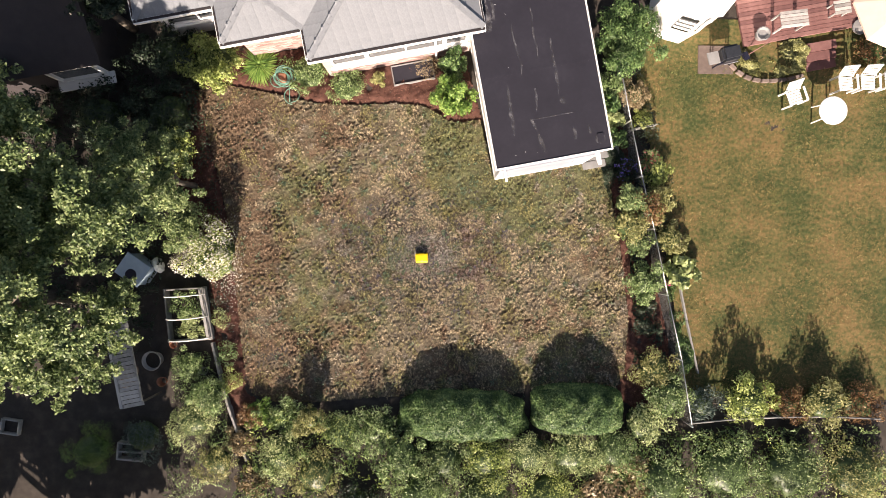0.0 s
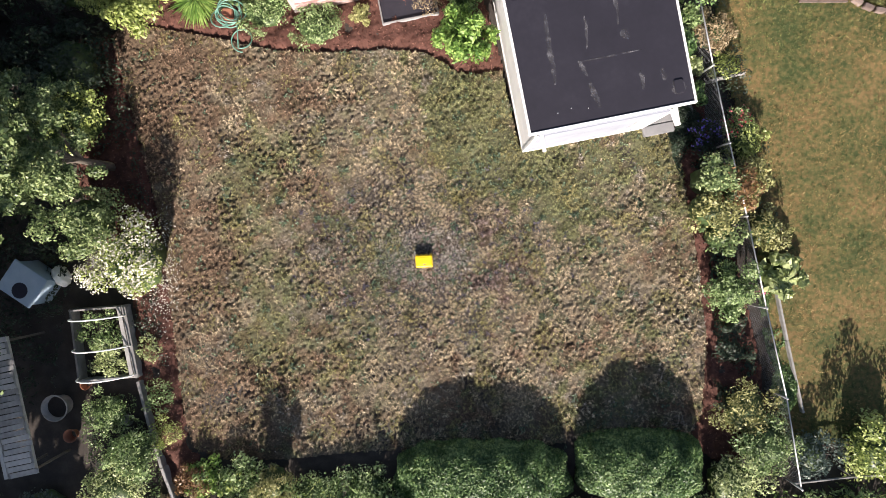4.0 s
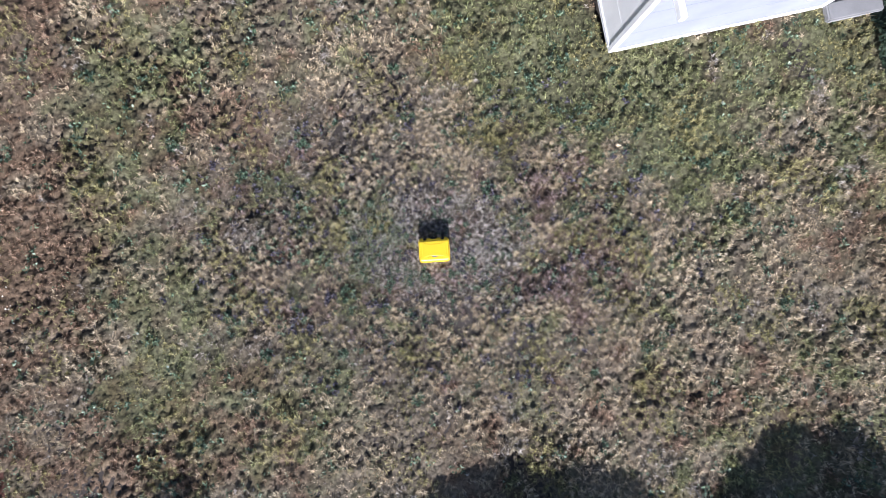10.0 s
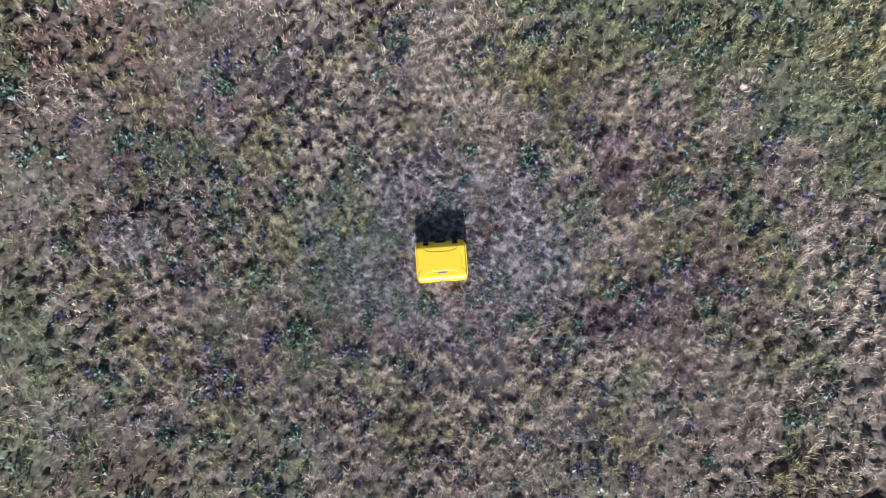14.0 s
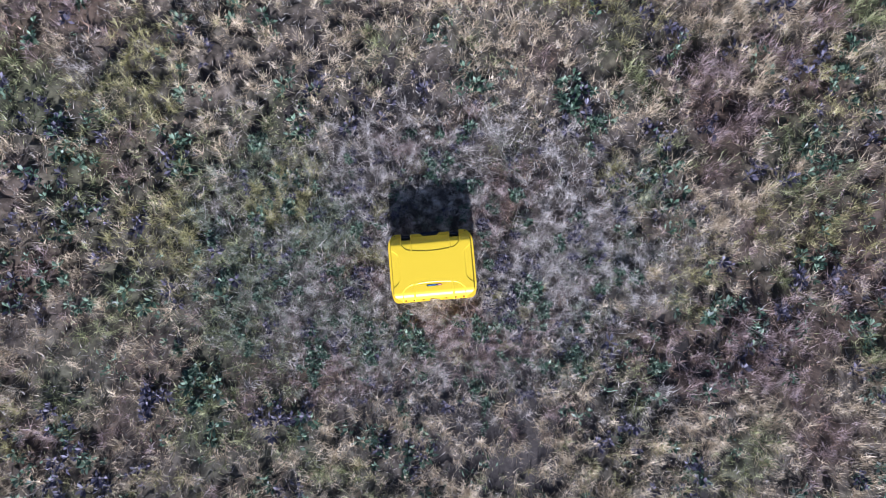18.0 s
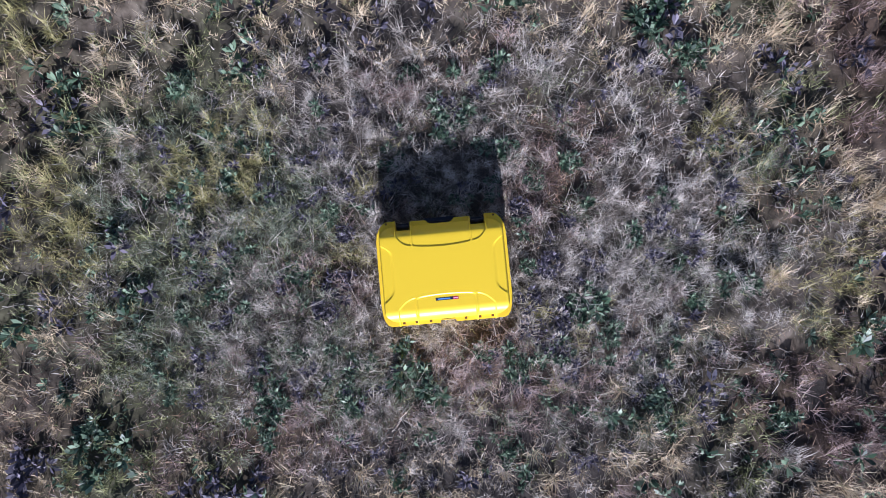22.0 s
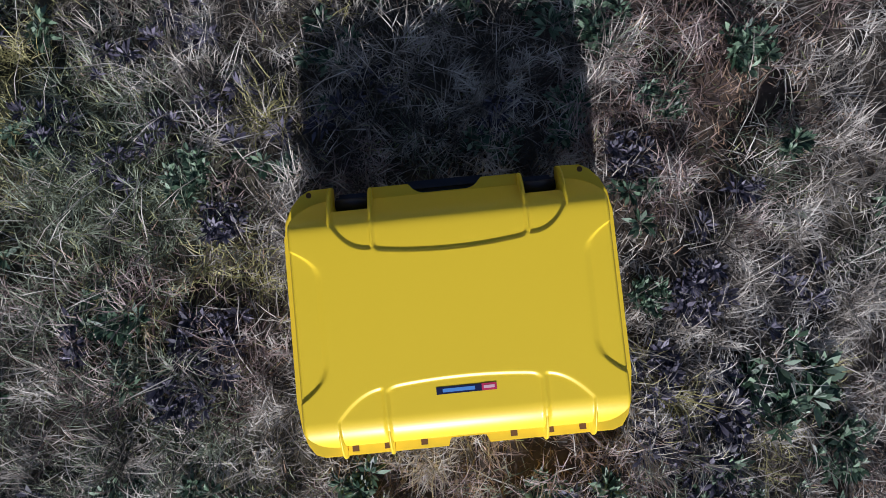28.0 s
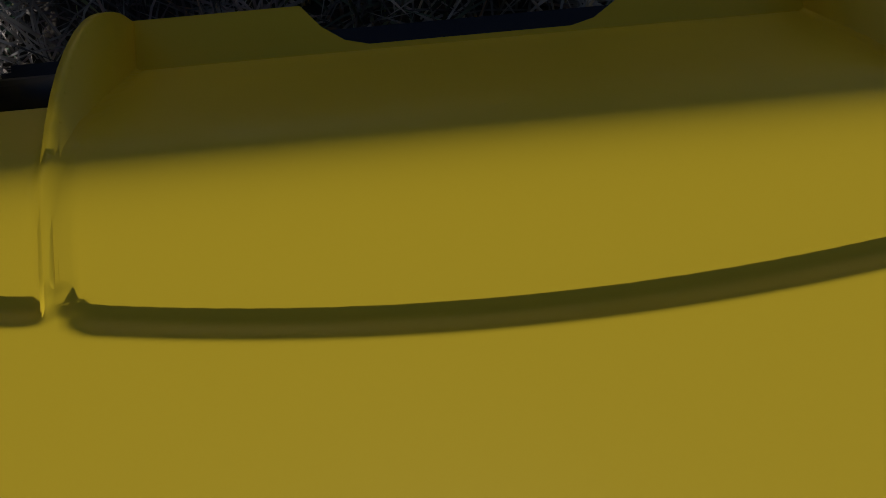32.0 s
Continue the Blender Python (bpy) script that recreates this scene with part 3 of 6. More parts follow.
tufted_grass(np.random.default_rng(61), 720, (-1.5, 1.5), (-0.88, 0.94), NEAR, 76, (0.02, 0.062), (0.0010, 0.0019), False, 0.3, 0.5, 0.021, 1.1, (-0.7, 0.3), 0.4, {"green_grass": SAGE, "russet_grass": MAUVE, "pale_grass": PALE_STRAW})
tufted_grass(np.random.default_rng(62), 900, (-4.2, 4.2), (-2.4, 2.6), MIDDLE, 32, (0.026, 0.066), (0.0018, 0.0034), True, 0.13, -0.3, 0.015, 0.85, (-0.4, 0.5), 0.5, {"russet_grass": MAUVE})
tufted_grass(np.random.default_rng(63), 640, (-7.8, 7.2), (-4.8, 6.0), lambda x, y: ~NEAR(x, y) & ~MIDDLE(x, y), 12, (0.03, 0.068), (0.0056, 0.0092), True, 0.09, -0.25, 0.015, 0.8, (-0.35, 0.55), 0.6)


def stalks(rng, count, xr, yr, keep, length, width):
    """Single long dry stalks lying over the turf."""
    x, y = rng.uniform(*xr, count), rng.uniform(*yr, count)
    ok = keep(x, y) & inside(LAWN, x, y) & ~((np.abs(x - 0.01) < 0.27) & (np.abs(y + 0.02) < 0.24))
    x, y = x[ok], y[ok]
    n = len(x)
    tagged(new("dry_stalks", blades("dry_stalks", x, y, rng.uniform(*length, n), rng.uniform(*width, n), np.clip(rng.normal(1.22, 0.14, n), 0.7, 1.46), rng.uniform(0, 6.28, n), PALE_STRAW)), "long pale dry stalks lying across the lawn", "grass", kind="stuff")


stalks(np.random.default_rng(67), 3400, (-1.5, 1.5), (-0.88, 0.94), NEAR, (0.05, 0.12), (0.0011, 0.0019))


def carpet(rng, count, xr, yr, keep, length, width):
    """Short single blades and litter lying between the tufts."""
    x, y = rng.uniform(*xr, count), rng.uniform(*yr, count)
    ok = keep(x, y) & inside(LAWN, x, y) & ~((np.abs(x - 0.01) < 0.185) & (np.abs(y + 0.02) < 0.135))
    x, y = x[ok], y[ok]
    n = len(x)
    kind = np.where(greenness(x, y) + 0.5 * rng.normal(size=n) > 0.5, 1, np.where(russet(x, y) + 0.4 * rng.normal(size=n) > 0.5, 2, 0))
    for k, (nm, mat, label) in enumerate(GRASS_KINDS[:3]):
        s = kind == k
        m = s.sum()
        tagged(new("short_" + nm, blades("short_" + nm, x[s], y[s], rng.uniform(*length, m), rng.uniform(*width, m), np.clip(rng.normal(1.1, 0.3, m), 0.2, 1.5), rng.uniform(0, 6.28, m), mat, True)), label, "grass", kind="stuff")


carpet(np.random.default_rng(65), 80000, (-1.5, 1.5), (-0.88, 0.94), NEAR, (0.012, 0.035), (0.0014, 0.0028))
carpet(np.random.default_rng(66), 110000, (-4.2, 4.2), (-2.4, 2.6), MIDDLE, (0.018, 0.045), (0.0022, 0.0045))


def neighbour_grass(rng, count):
    x, y = rng.uniform(7.0, 17.5, count), rng.uniform(-4.4, 7.0, count)
    ok = (x > 8.35 - 0.17 * y + 0.15 * rng.normal(size=count)) & (rng.uniform(-0.8, 0.4, count) < 0.5 * waves(x, y, 20, 57, 2) + 0.8 * waves(x, y, 45, 58, 2))
    x, y = x[ok], y[ok]
    n = len(x)
    g = 0.5 * waves(x, y, 0.9, 59, 3) + 0.5 * waves(x, y, 4, 60, 3) + 0.3 * rng.normal(size=n) - 0.22
    g += patches(x, y, ((9.0, 5.2, 1.0, 1.4, 0.8), (10.6, 3.2, 0.5, 1.6, 0.8), (10.2, 1.2, 0.7, 0.6, 0.3), (12.5, 2.2, 0.8, 0.6, 0.5), (12.8, 0.4, 0.9, 0.5, 0.4), (9.3, 2.8, 0.5, 1.5, 0.4), (11.6, 1.6, 1.0, 0.8, -0.8), (10.6, -1.0, 1.2, 0.9, -0.8), (9.9, 5.0, 0.4, 1.2, -0.4), (13.5, -1.2, 1.5, 1.0, -0.6)))
    for s, mat, nm in ((g > -0.05, TURF_GREEN, "green_turf"), (g <= -0.05, GOLD, "golden_turf")):
        tagged(new(nm, blades(nm, x[s], y[s], rng.uniform(0.03, 0.07, s.sum()), rng.uniform(0.007, 0.013, s.sum()), np.clip(rng.normal(1.05, 0.3, s.sum()), 0.1, 1.5), rng.uniform(0, 6.28, s.sum()), mat, True)),
               "mown grass blades of the neighbour's lawn", "grass", kind="stuff")


neighbour_grass(np.random.default_rng(64), 270000)


def weeds(rng, count, xr, yr, keep, leaves, size, spread, mat, wide=0.5):
    """Small rosettes of broad leaves."""
    x, y = rng.uniform(*xr, count), rng.uniform(*yr, count)
    ok = keep(x, y) & inside(LAWN, x, y) & (greenness(x, y) + 0.9 * rng.normal(size=count) > 0.0) & ~((np.abs(x - 0.01) < 0.24) & (np.abs(y + 0.02) < 0.2))
    x, y = np.repeat(x[ok], leaves), np.repeat(y[ok], leaves)
    n = len(x)
    grow = np.repeat(rng.uniform(0.5, 1.4, ok.sum()), leaves)
    x, y = x + rng.normal(0, spread, n) * grow, y + rng.normal(0, spread, n) * grow
    c = np.stack([x, y, lawn_height(x, y) + rng.uniform(0.022, 0.068, n) * np.minimum(grow, 1.1)], 1)
    nrm = rng.normal(0, 0.8, (n, 3)) + (0, 0, 1)
    return leaf_mesh("weeds", c, nrm, rng.uniform(*size, n) * grow, rng.uniform(0.6, 1.0, n) * wide * (size[0] + size[1]) / 2 * grow, mat, rng)


def OUTER(x, y):
    return ~NEAR(x, y) & ~MIDDLE(x, y)


def rosettes(x, y, size, leaves, mat, rng, slim=0.32):
    """Star-shaped weeds: slender leaves that rise and spread from one root."""
    i = np.repeat(np.arange(len(x)), leaves)
    n = len(i)
    az, el = rng.uniform(0, 2 * math.pi, n), rng.uniform(0.12, 1.0, n)
    ln = size[i] * rng.uniform(0.55, 1.15, n)
    t = np.stack([np.cos(az) * np.cos(el), np.sin(az) * np.cos(el), np.sin(el)], 1)
    side = np.stack([-np.sin(az), np.cos(az), rng.normal(0, 0.4, n)], 1) * (slim * ln / 2)[:, None]
    root = np.stack([x, y, lawn_height(x, y) + 0.016], 1)[i] + t * (0.12 * size[i])[:, None]
    up = np.array([0, 0, 1.0])
    mid, tip = root + t * (0.58 * ln)[:, None], root + t * ln[:, None] - up * (0.22 * ln)[:, None]
    v = np.stack([root, mid + side, tip, mid - side], 1).reshape(-1, 3)
    return quads_mesh("weeds", v, np.arange(4 * n).reshape(-1, 4), mat)


def weed_stars(rng, density, xr, yr, keep, size, leaves, mat, bias, slim=0.32):
    """Rosettes scattered in loose colonies over a stretch of the lawn."""
    count = int(density * (xr[1] - xr[0]) * (yr[1] - yr[0]))
    x, y = rng.uniform(*xr, count), rng.uniform(*yr, count)
    colony = greenness(x, y) * 0.6 + waves(x, y, 6, 77 + leaves, 2) + 0.5 * rng.normal(size=count)
    ok = keep(x, y) & inside(LAWN, x, y) & (colony > bias) & ~((np.abs(x - 0.01) < 0.25) & (np.abs(y + 0.02) < 0.21))
    x, y = np.repeat(x[ok], 4), np.repeat(y[ok], 4)
    x, y = x + rng.normal(0, 0.8 * size[1], len(x)), y + rng.normal(0, 0.8 * size[1], len(x))
    return rosettes(x, y, rng.uniform(*size, len(x)), leaves, mat, rng, slim)


NEAR_BOX, MIDDLE_BOX, LAWN_BOX = ((-1.5, 1.5), (-0.88, 0.94)), ((-4.2, 4.2), (-2.4, 2.6)), ((-7.8, 7.2), (-4.8, 6.0))
GREEN_WEEDS, DARK_WEEDS = "low dark green weeds growing in the lawn", "dark mauve withered weeds among the grass"
for mesh, label in ((weeds(np.random.default_rng(72), 900, *MIDDLE_BOX, MIDDLE, 16, (0.015, 0.034), 0.02, WEED, 0.42), GREEN_WEEDS),
                    (weeds(np.random.default_rng(73), 2300, *LAWN_BOX, OUTER, 9, (0.025, 0.045), 0.028, WEED), GREEN_WEEDS),
                    (weed_stars(np.random.default_rng(71), 75, *NEAR_BOX, NEAR, (0.013, 0.030), 30, WEED, 0.15, 0.24), GREEN_WEEDS),
                    (weed_stars(np.random.default_rng(74), 75, *NEAR_BOX, NEAR, (0.013, 0.028), 26, DUSKY, 0.2, 0.2), DARK_WEEDS),
                    (weed_stars(np.random.default_rng(76), 24, *MIDDLE_BOX, MIDDLE, (0.026, 0.052), 12, WEED, 0.2), GREEN_WEEDS),
                    (weed_stars(np.random.default_rng(75), 26, *MIDDLE_BOX, MIDDLE, (0.024, 0.05), 12, DUSKY, 0.2), DARK_WEEDS),
                    (weed_stars(np.random.default_rng(78), 8, *LAWN_BOX, OUTER, (0.035, 0.065), 8, WEED, 0.3, 0.4), GREEN_WEEDS)):
    tagged(new("weeds", mesh), label, "weeds", kind="stuff")

NEAR_WEEDS = [(-0.08, -0.42, 0.10), (0.27, -0.38, 0.06), (0.45, 0.32, 0.05), (-0.51, -0.02, 0.04), (-0.71, 0.30, 0.05), (-1.06, -0.06, 0.05), (0.33, 0.25, 0.04), (1.04, -0.13, 0.05), (0.73, -0.51, 0.06), (-0.49, -0.30, 0.04), (-1.10, 0.15, 0.05), (0.58, -0.27, 0.05), (0.22, -0.64, 0.05), (-0.59, -0.48, 0.06), (0.86, -0.18, 0.04), (-0.33, -0.44, 0.04), (0.14, -0.32, 0.04), (-0.09, 0.65, 0.04), (0.87, 0.68, 0.06), (-0.86, 0.62, 0.06), (-0.37, 0.17, 0.04), (-1.23, -0.56, 0.06), (1.16, -0.59, 0.06), (0.41, -0.32, 0.05), (0.30, -0.03, 0.03)]
LAWN_WEEDS = [(-0.53, 2.47, 0.10), (0.87, 1.84, 0.10), (0.77, 0.84, 0.12), (0.50, -0.17, 0.08), (2.96, -1.39, 0.10), (-3.60, 1.45, 0.10), (-2.65, 1.01, 0.10), (-3.24, -2.69, 0.12), (-3.69, -3.31, 0.12), (4.37, 0.50, 0.10), (3.76, 1.12, 0.10), (1.75, 2.53, 0.20), (1.39, 2.28, 0.15), (-1.77, 1.43, 0.10), (-4.72, 2.42, 0.10), (-0.23, -2.10, 0.10), (-1.28, -1.47, 0.08), (4.90, -0.83, 0.10), (5.34, 1.36, 0.10), (2.97, 1.04, 0.08), (2.25, -1.78, 0.08), (-4.43, -0.73, 0.08), (-2.34, -1.46, 0.10), (-2.86, -0.93, 0.10)]
MAUVE_WEEDS = [(0.30, -0.14, 0.05), (0.37, -0.03, 0.05), (0.41, -0.20, 0.06), (0.28, 0.17, 0.04), (0.31, -0.25, 0.05), (0.39, -0.29, 0.06), (-0.36, -0.07, 0.05), (-0.33, 0.11, 0.04), (-0.40, -0.16, 0.05)]
for spots, seed, leaf_mat, label in ((NEAR_WEEDS, 91, WEED, "larger dark green weed clumps in the lawn"), (LAWN_WEEDS, 92, WEED, "larger dark green weed clumps in the lawn"), (MAUVE_WEEDS, 93, DUSKY, "dusky purple weed clumps beside the case")):
    wr = np.random.default_rng(seed)
    wx, wy, r = np.repeat(np.array(spots), 20, axis=0).T
    a, d = wr.uniform(0, 2 * math.pi, len(r)), 0.85 * r * np.sqrt(wr.uniform(0, 1, len(r)))
    tagged(new("weed_clumps", rosettes(wx + d * np.cos(a), wy + d * np.sin(a), np.clip(0.4 * r, 0.014, 0.04) * wr.uniform(0.7, 1.3, len(r)), 18, leaf_mat, wr, 0.26)), label, "weeds", kind="stuff")

mulch("mulch_bed_north", [(-7.6, 6.0), (-6.83, 5.72), (-5.38, 5.49), (-3.65, 5.13), (-2.3, 5.10), (-0.96, 5.17), (0.0, 5.09), (0.45, 4.87), (0.77, 4.64), (1.2, 4.55), (2.0, 4.6), (1.2, 7.4), (-8, 7.4)],
      "red brown bark mulch bed along the house", 81, 9000)
mulch("mulch_bed_west", [(-7.5, 5.6), (-7.1, 3.0), (-6.6, 0.96), (-6.32, -1.35), (-6.02, -3.85), (-5.75, -4.6), (-5.4, -5.5), (-6.3, -5.6), (-7.1, -3.2), (-7.2, -1.0), (-8.6, 2.0), (-8.6, 5.4)],
      "red brown bark mulch strip beside the lawn", 82, 9000)
mulch("mulch_bed_east", [(6.0, 3.4), (6.28, 3.07), (6.77, 0.39), (7.08, -1.9), (6.98, -3.83), (6.6, -4.6), (7.6, -5.2), (8.7, -4.6), (8.3, -2.2), (7.4, 1.6), (6.8, 4.4), (6.0, 5.4)],
      "dark red bark mulch strip along the fence", 83, 9000)

# ---- the yellow case ----
def step(v):
    v = np.clip(v, 0, 1)
    return v * v * (3 - 2 * v)


def lid_height(x, y):
    """The lid's moulded top: a crowned plateau with rounded shoulders and shallow sunk panels."""
    a = np.abs(x)
    shoulder = lambda u: np.sqrt(np.clip(1 - (1 - np.clip(u, 0, 1)) ** 2, 0, 1))
    z = 0.1665 - 0.02 * x**2 - 0.03 * y**2 - 0.123 - 1.22 * 0.0042 * np.log1p(np.exp((y - 0.1135) / 0.0042))
    z = 0.123 + np.maximum(z, 0.002) * shoulder((0.2008 - a) / 0.010) * shoulder((y + 0.163) / 0.040)
    front = np.where(a < 0.0935, 0.0662 + 0.0072 * (a / 0.0935) ** 2 + 0.009 * np.clip((a - 0.0855) / 0.008, 0, 1) ** 2.4, 0.0752 + 0.034 * (np.clip(a - 0.0945, 0, 1) / 0.049) ** 2.6)
    z -= 0.0024 * step((y - front) / 0.0042) * step((0.1435 - a) / 0.004) * step((np.abs(a - 0.0945) - 0.0008) / 0.0024)
    back = np.where(a < 0.0945, -0.0818 - 0.0058 * (a / 0.0945) ** 2 - 0.004 * (a / 0.0905) ** 24, -0.0878 - 0.026 * (np.clip(a - 0.0945, 0, 1) / 0.05) ** 2.0)
    z -= 0.0025 * step((back - y) / 0.005) * step((0.153 - a) / 0.002) * step((np.abs(a - 0.0945) - 0.0016) / 0.0026)
    e = np.maximum(np.clip((y - 0.044) / 0.034, 0, 2), np.clip((-0.053 - y) / 0.041, 0, 2))
    edge = 0.156 + 0.029 * e**2
    z -= 0.0026 * step((a - edge) / (0.012 - 0.009 * np.clip(e, 0, 1)))
    return z


def rounded(hx, y0, y1, r, n):
    """A rounded rectangle, n points evenly round it."""
    pts = []
    for cx, cy, a0 in ((hx - r, y1 - r, 0), (-hx + r, y1 - r, 90), (-hx + r, y0 + r, 180), (hx - r, y0 + r, 270)):
        pts += [(cx + r * math.cos(radians(a0 + d)), cy + r * math.sin(radians(a0 + d))) for d in range(0, 91, 6)]
    p = np.array(pts + pts[:1])
    s = np.r_[0, np.cumsum(np.hypot(*np.diff(p, axis=0).T))]
    q = np.linspace(0, s[-1], n, endpoint=False)
    return np.stack([np.interp(q, s, p[:, 0]), np.interp(q, s, p[:, 1])], 1)


def build_case():
    case = empty("hard_case", pose(0.0129, -0.0280, -0.003, -4.4, 0, 3.24), "bright yellow plastic hard case lying shut on the lawn", "case")
    half = [(0.022, -0.162), (0.026, -0.1755), (0.180, -0.1755), (0.192, -0.171), (0.201, -0.158), (0.2065, -0.140), (0.2105, -0.105), (0.2100, 0.10), (0.2065, 0.124), (0.198, 0.142), (0.186, 0.155), (0.174, 0.1615), (0.144, 0.1625),
            (0.1435, 0.128), (0.0955, 0.128), (0.0950, 0.1572), (0.0465, 0.1572), (0.0405, 0.150), (0.0350, 0.1450), (0.0280, 0.1432)]
    outline = half + [(-x, y) for x, y in half[::-1]]
    lid = part("lid", prism(outline, 0.111, 0.1245, bevel=0.0016), YELLOW, case)
    ys = np.concatenate([np.linspace(-0.163, -0.078, 80), np.linspace(-0.077, 0.060, 30), np.linspace(0.0604, 0.1445, 130)])
    corner = 0.052
    dy = np.clip(np.maximum(ys - (0.1445 - corner), (-0.163 + corner) - ys), 0, corner)
    reach = 0.2008 - corner + np.sqrt(corner**2 - dy**2)
    us = np.sin(np.linspace(-1, 1, 230) * 1.2) / math.sin(1.2)
    gx, gy = reach[:, None] * us[None], np.repeat(ys[:, None], len(us), 1)
    gz = lid_height(gx, gy)
    gap = (np.abs(gx) > 0.0968) & (np.abs(gx) < 0.1428) & (gy > 0.1285)
    gz = np.where(gap, 0.112, gz)
    gy = np.where(gap, 0.1285, gy)
    verts = np.dstack([gx, gy, gz]).reshape(-1, 3)
    w = len(us)
    k = (np.arange(len(ys) - 1)[:, None] * w + np.arange(w - 1)).ravel()
    part("lid_top", quads_mesh("lid_top", verts, np.stack([k, k + 1, k + 1 + w, k + w], 1), YELLOW, True), None, lid)

    def fin(x, w, prof, name="rib"):
        b = bmesh.new()
        a = [b.verts.new((x - w / 2, yy, zz)) for yy, zz in prof]
        d = [b.verts.new((x + w / 2, yy, zz)) for yy, zz in prof]
        b.faces.new(a)
        b.faces.new(d[::-1])
        for i in range(len(prof)):
            j = (i + 1) % len(prof)
            b.faces.new((a[j], a[i], d[i], d[j]))
        bmesh.ops.recalc_face_normals(b, faces=b.faces)
        bmesh.ops.bevel(b, geom=list(b.edges), offset=0.0007, segments=2, affect="EDGES")
        part(name, b, YELLOW, lid, smooth=True)

    def arc_profile(y0, y1, z0, z1, low, sign):
        inner = y0 - 0.014 * (1 if y1 > y0 else -1)
        pts = [(inner, z0)] + [(y0 + (y1 - y0) * math.sin(t), z1 + (z0 - z1) * math.cos(t)) for t in np.linspace(0, math.pi / 2, 14)]
        return pts + [(y1, low), (inner, low)]

    tab = [(0.0935, 0.132), (0.0935, 0.1572), (0.0465, 0.1572), (0.0405, 0.150), (0.0350, 0.1450), (0.0280, 0.1432)]
    part("front_tab", prism(tab + [(-x, y) for x, y in tab[::-1]], 0.1235, 0.1280, bevel=0.001), YELLOW, lid)
    for sx in (-1, 1):
        fin(sx * 0.0945, 0.0042, arc_profile(0.086, 0.1570, 0.1658, 0.1285, 0.118, 1))
        fin(sx * 0.1452, 0.0036, arc_profile(0.100, 0.1615, 0.1650, 0.1262, 0.118, 1))
        for x in (0.0945, 0.153):
            fin(sx * x, 0.0036, arc_profile(-0.112, -0.1775, 0.1652, 0.1262, 0.116, 1))
        # Dark plates and discs on the flange carry the shade of its holes.
        for x in (0.142, 0.1015, 0.0560):
            part("slot", box(sx * x - 0.0042, sx * x + 0.0042, -0.1705, -0.1635, 0.1235, 0.1252), HOLE_SHADE, lid, "dark plate drawn as the shade in a square slot")
        b = bmesh.new()
        bmesh.ops.create_circle(b, cap_ends=True, radius=0.0036, segments=16, matrix=Matrix.Translation((sx * 0.1741, 0.1550, 0.12485)))
        part("padlock_hole", b, HOLE_SHADE, lid, "dark disc drawn as the shade in a padlock hole")
        latch = part("latch", box(sx * 0.1195 - 0.0215, sx * 0.1195 + 0.0215, 0.131, 0.1535, 0.052, 0.118, 0.004), BLACK_RESIN, case, "black plastic latch")
        part("latch_pin", tube([(sx * 0.1195 - 0.022, 0.1400, 0.1175), (sx * 0.1195 + 0.022, 0.1400, 0.1175)], 0.0075, 16), BLACK_RESIN, latch, smooth=True)
    body = [(x, y) for x, y in rounded(0.197, -0.158, 0.140, 0.035, 48)]
    part("base", prism(body, 0.004, 0.102, bevel=0.0), YELLOW, case)
    part("base_flange", prism([(x, y) for x, y in rounded(0.206, -0.169, 0.1435, 0.04, 48)], 0.099, 0.1095), YELLOW, case)
    part("seal", prism([(x, y) for x, y in rounded(0.203, -0.166, 0.141, 0.04, 48)], 0.109, 0.1115), BLACK_RESIN, case, "black rubber seal")
    part("handle", box(-0.060, 0.060, 0.1465, 0.1665, 0.070, 0.098, 0.008), BLACK_RESIN, case, "black folded carrying handle")
    plate = part("badge", box(-0.034, 0.038, -0.1040, -0.0953, 0.1625, 0.1642, 0.0002), DECAL_NAVY, case, "small navy and red badge")
    part("badge_end", box(0.0200, 0.0378, -0.1038, -0.0955, 0.1638, 0.16437), DECAL_RED, plate, "red end of the badge")
    part("badge_bar", box(-0.0265, 0.0120, -0.1018, -0.0975, 0.1638, 0.16437), DECAL_BLUE, plate, "light blue bar")
    part("badge_mark", box(0.0225, 0.0355, -0.1014, -0.0979, 0.1639, 0.16452), DECAL_PINK, plate, "pale bar")


build_case()

# ---- house, in a plan of its own turned against the lawn ----
HOUSE = pose(2.27, 2.73, 0, 0, 0, 11.3)


def placed(ob):
    ob.matrix_basis = HOUSE
    return ob


def wall(name, label, mat, *boxes):
    b = bmesh.new()
    for x0, x1, y0, y1, z0, z1 in boxes:
        box(x0, x1, y0, y1, z0, z1, bm=b)
    ob = part(name, b, mat)
    return tagged(placed(ob), label, "wall", kind="structure")


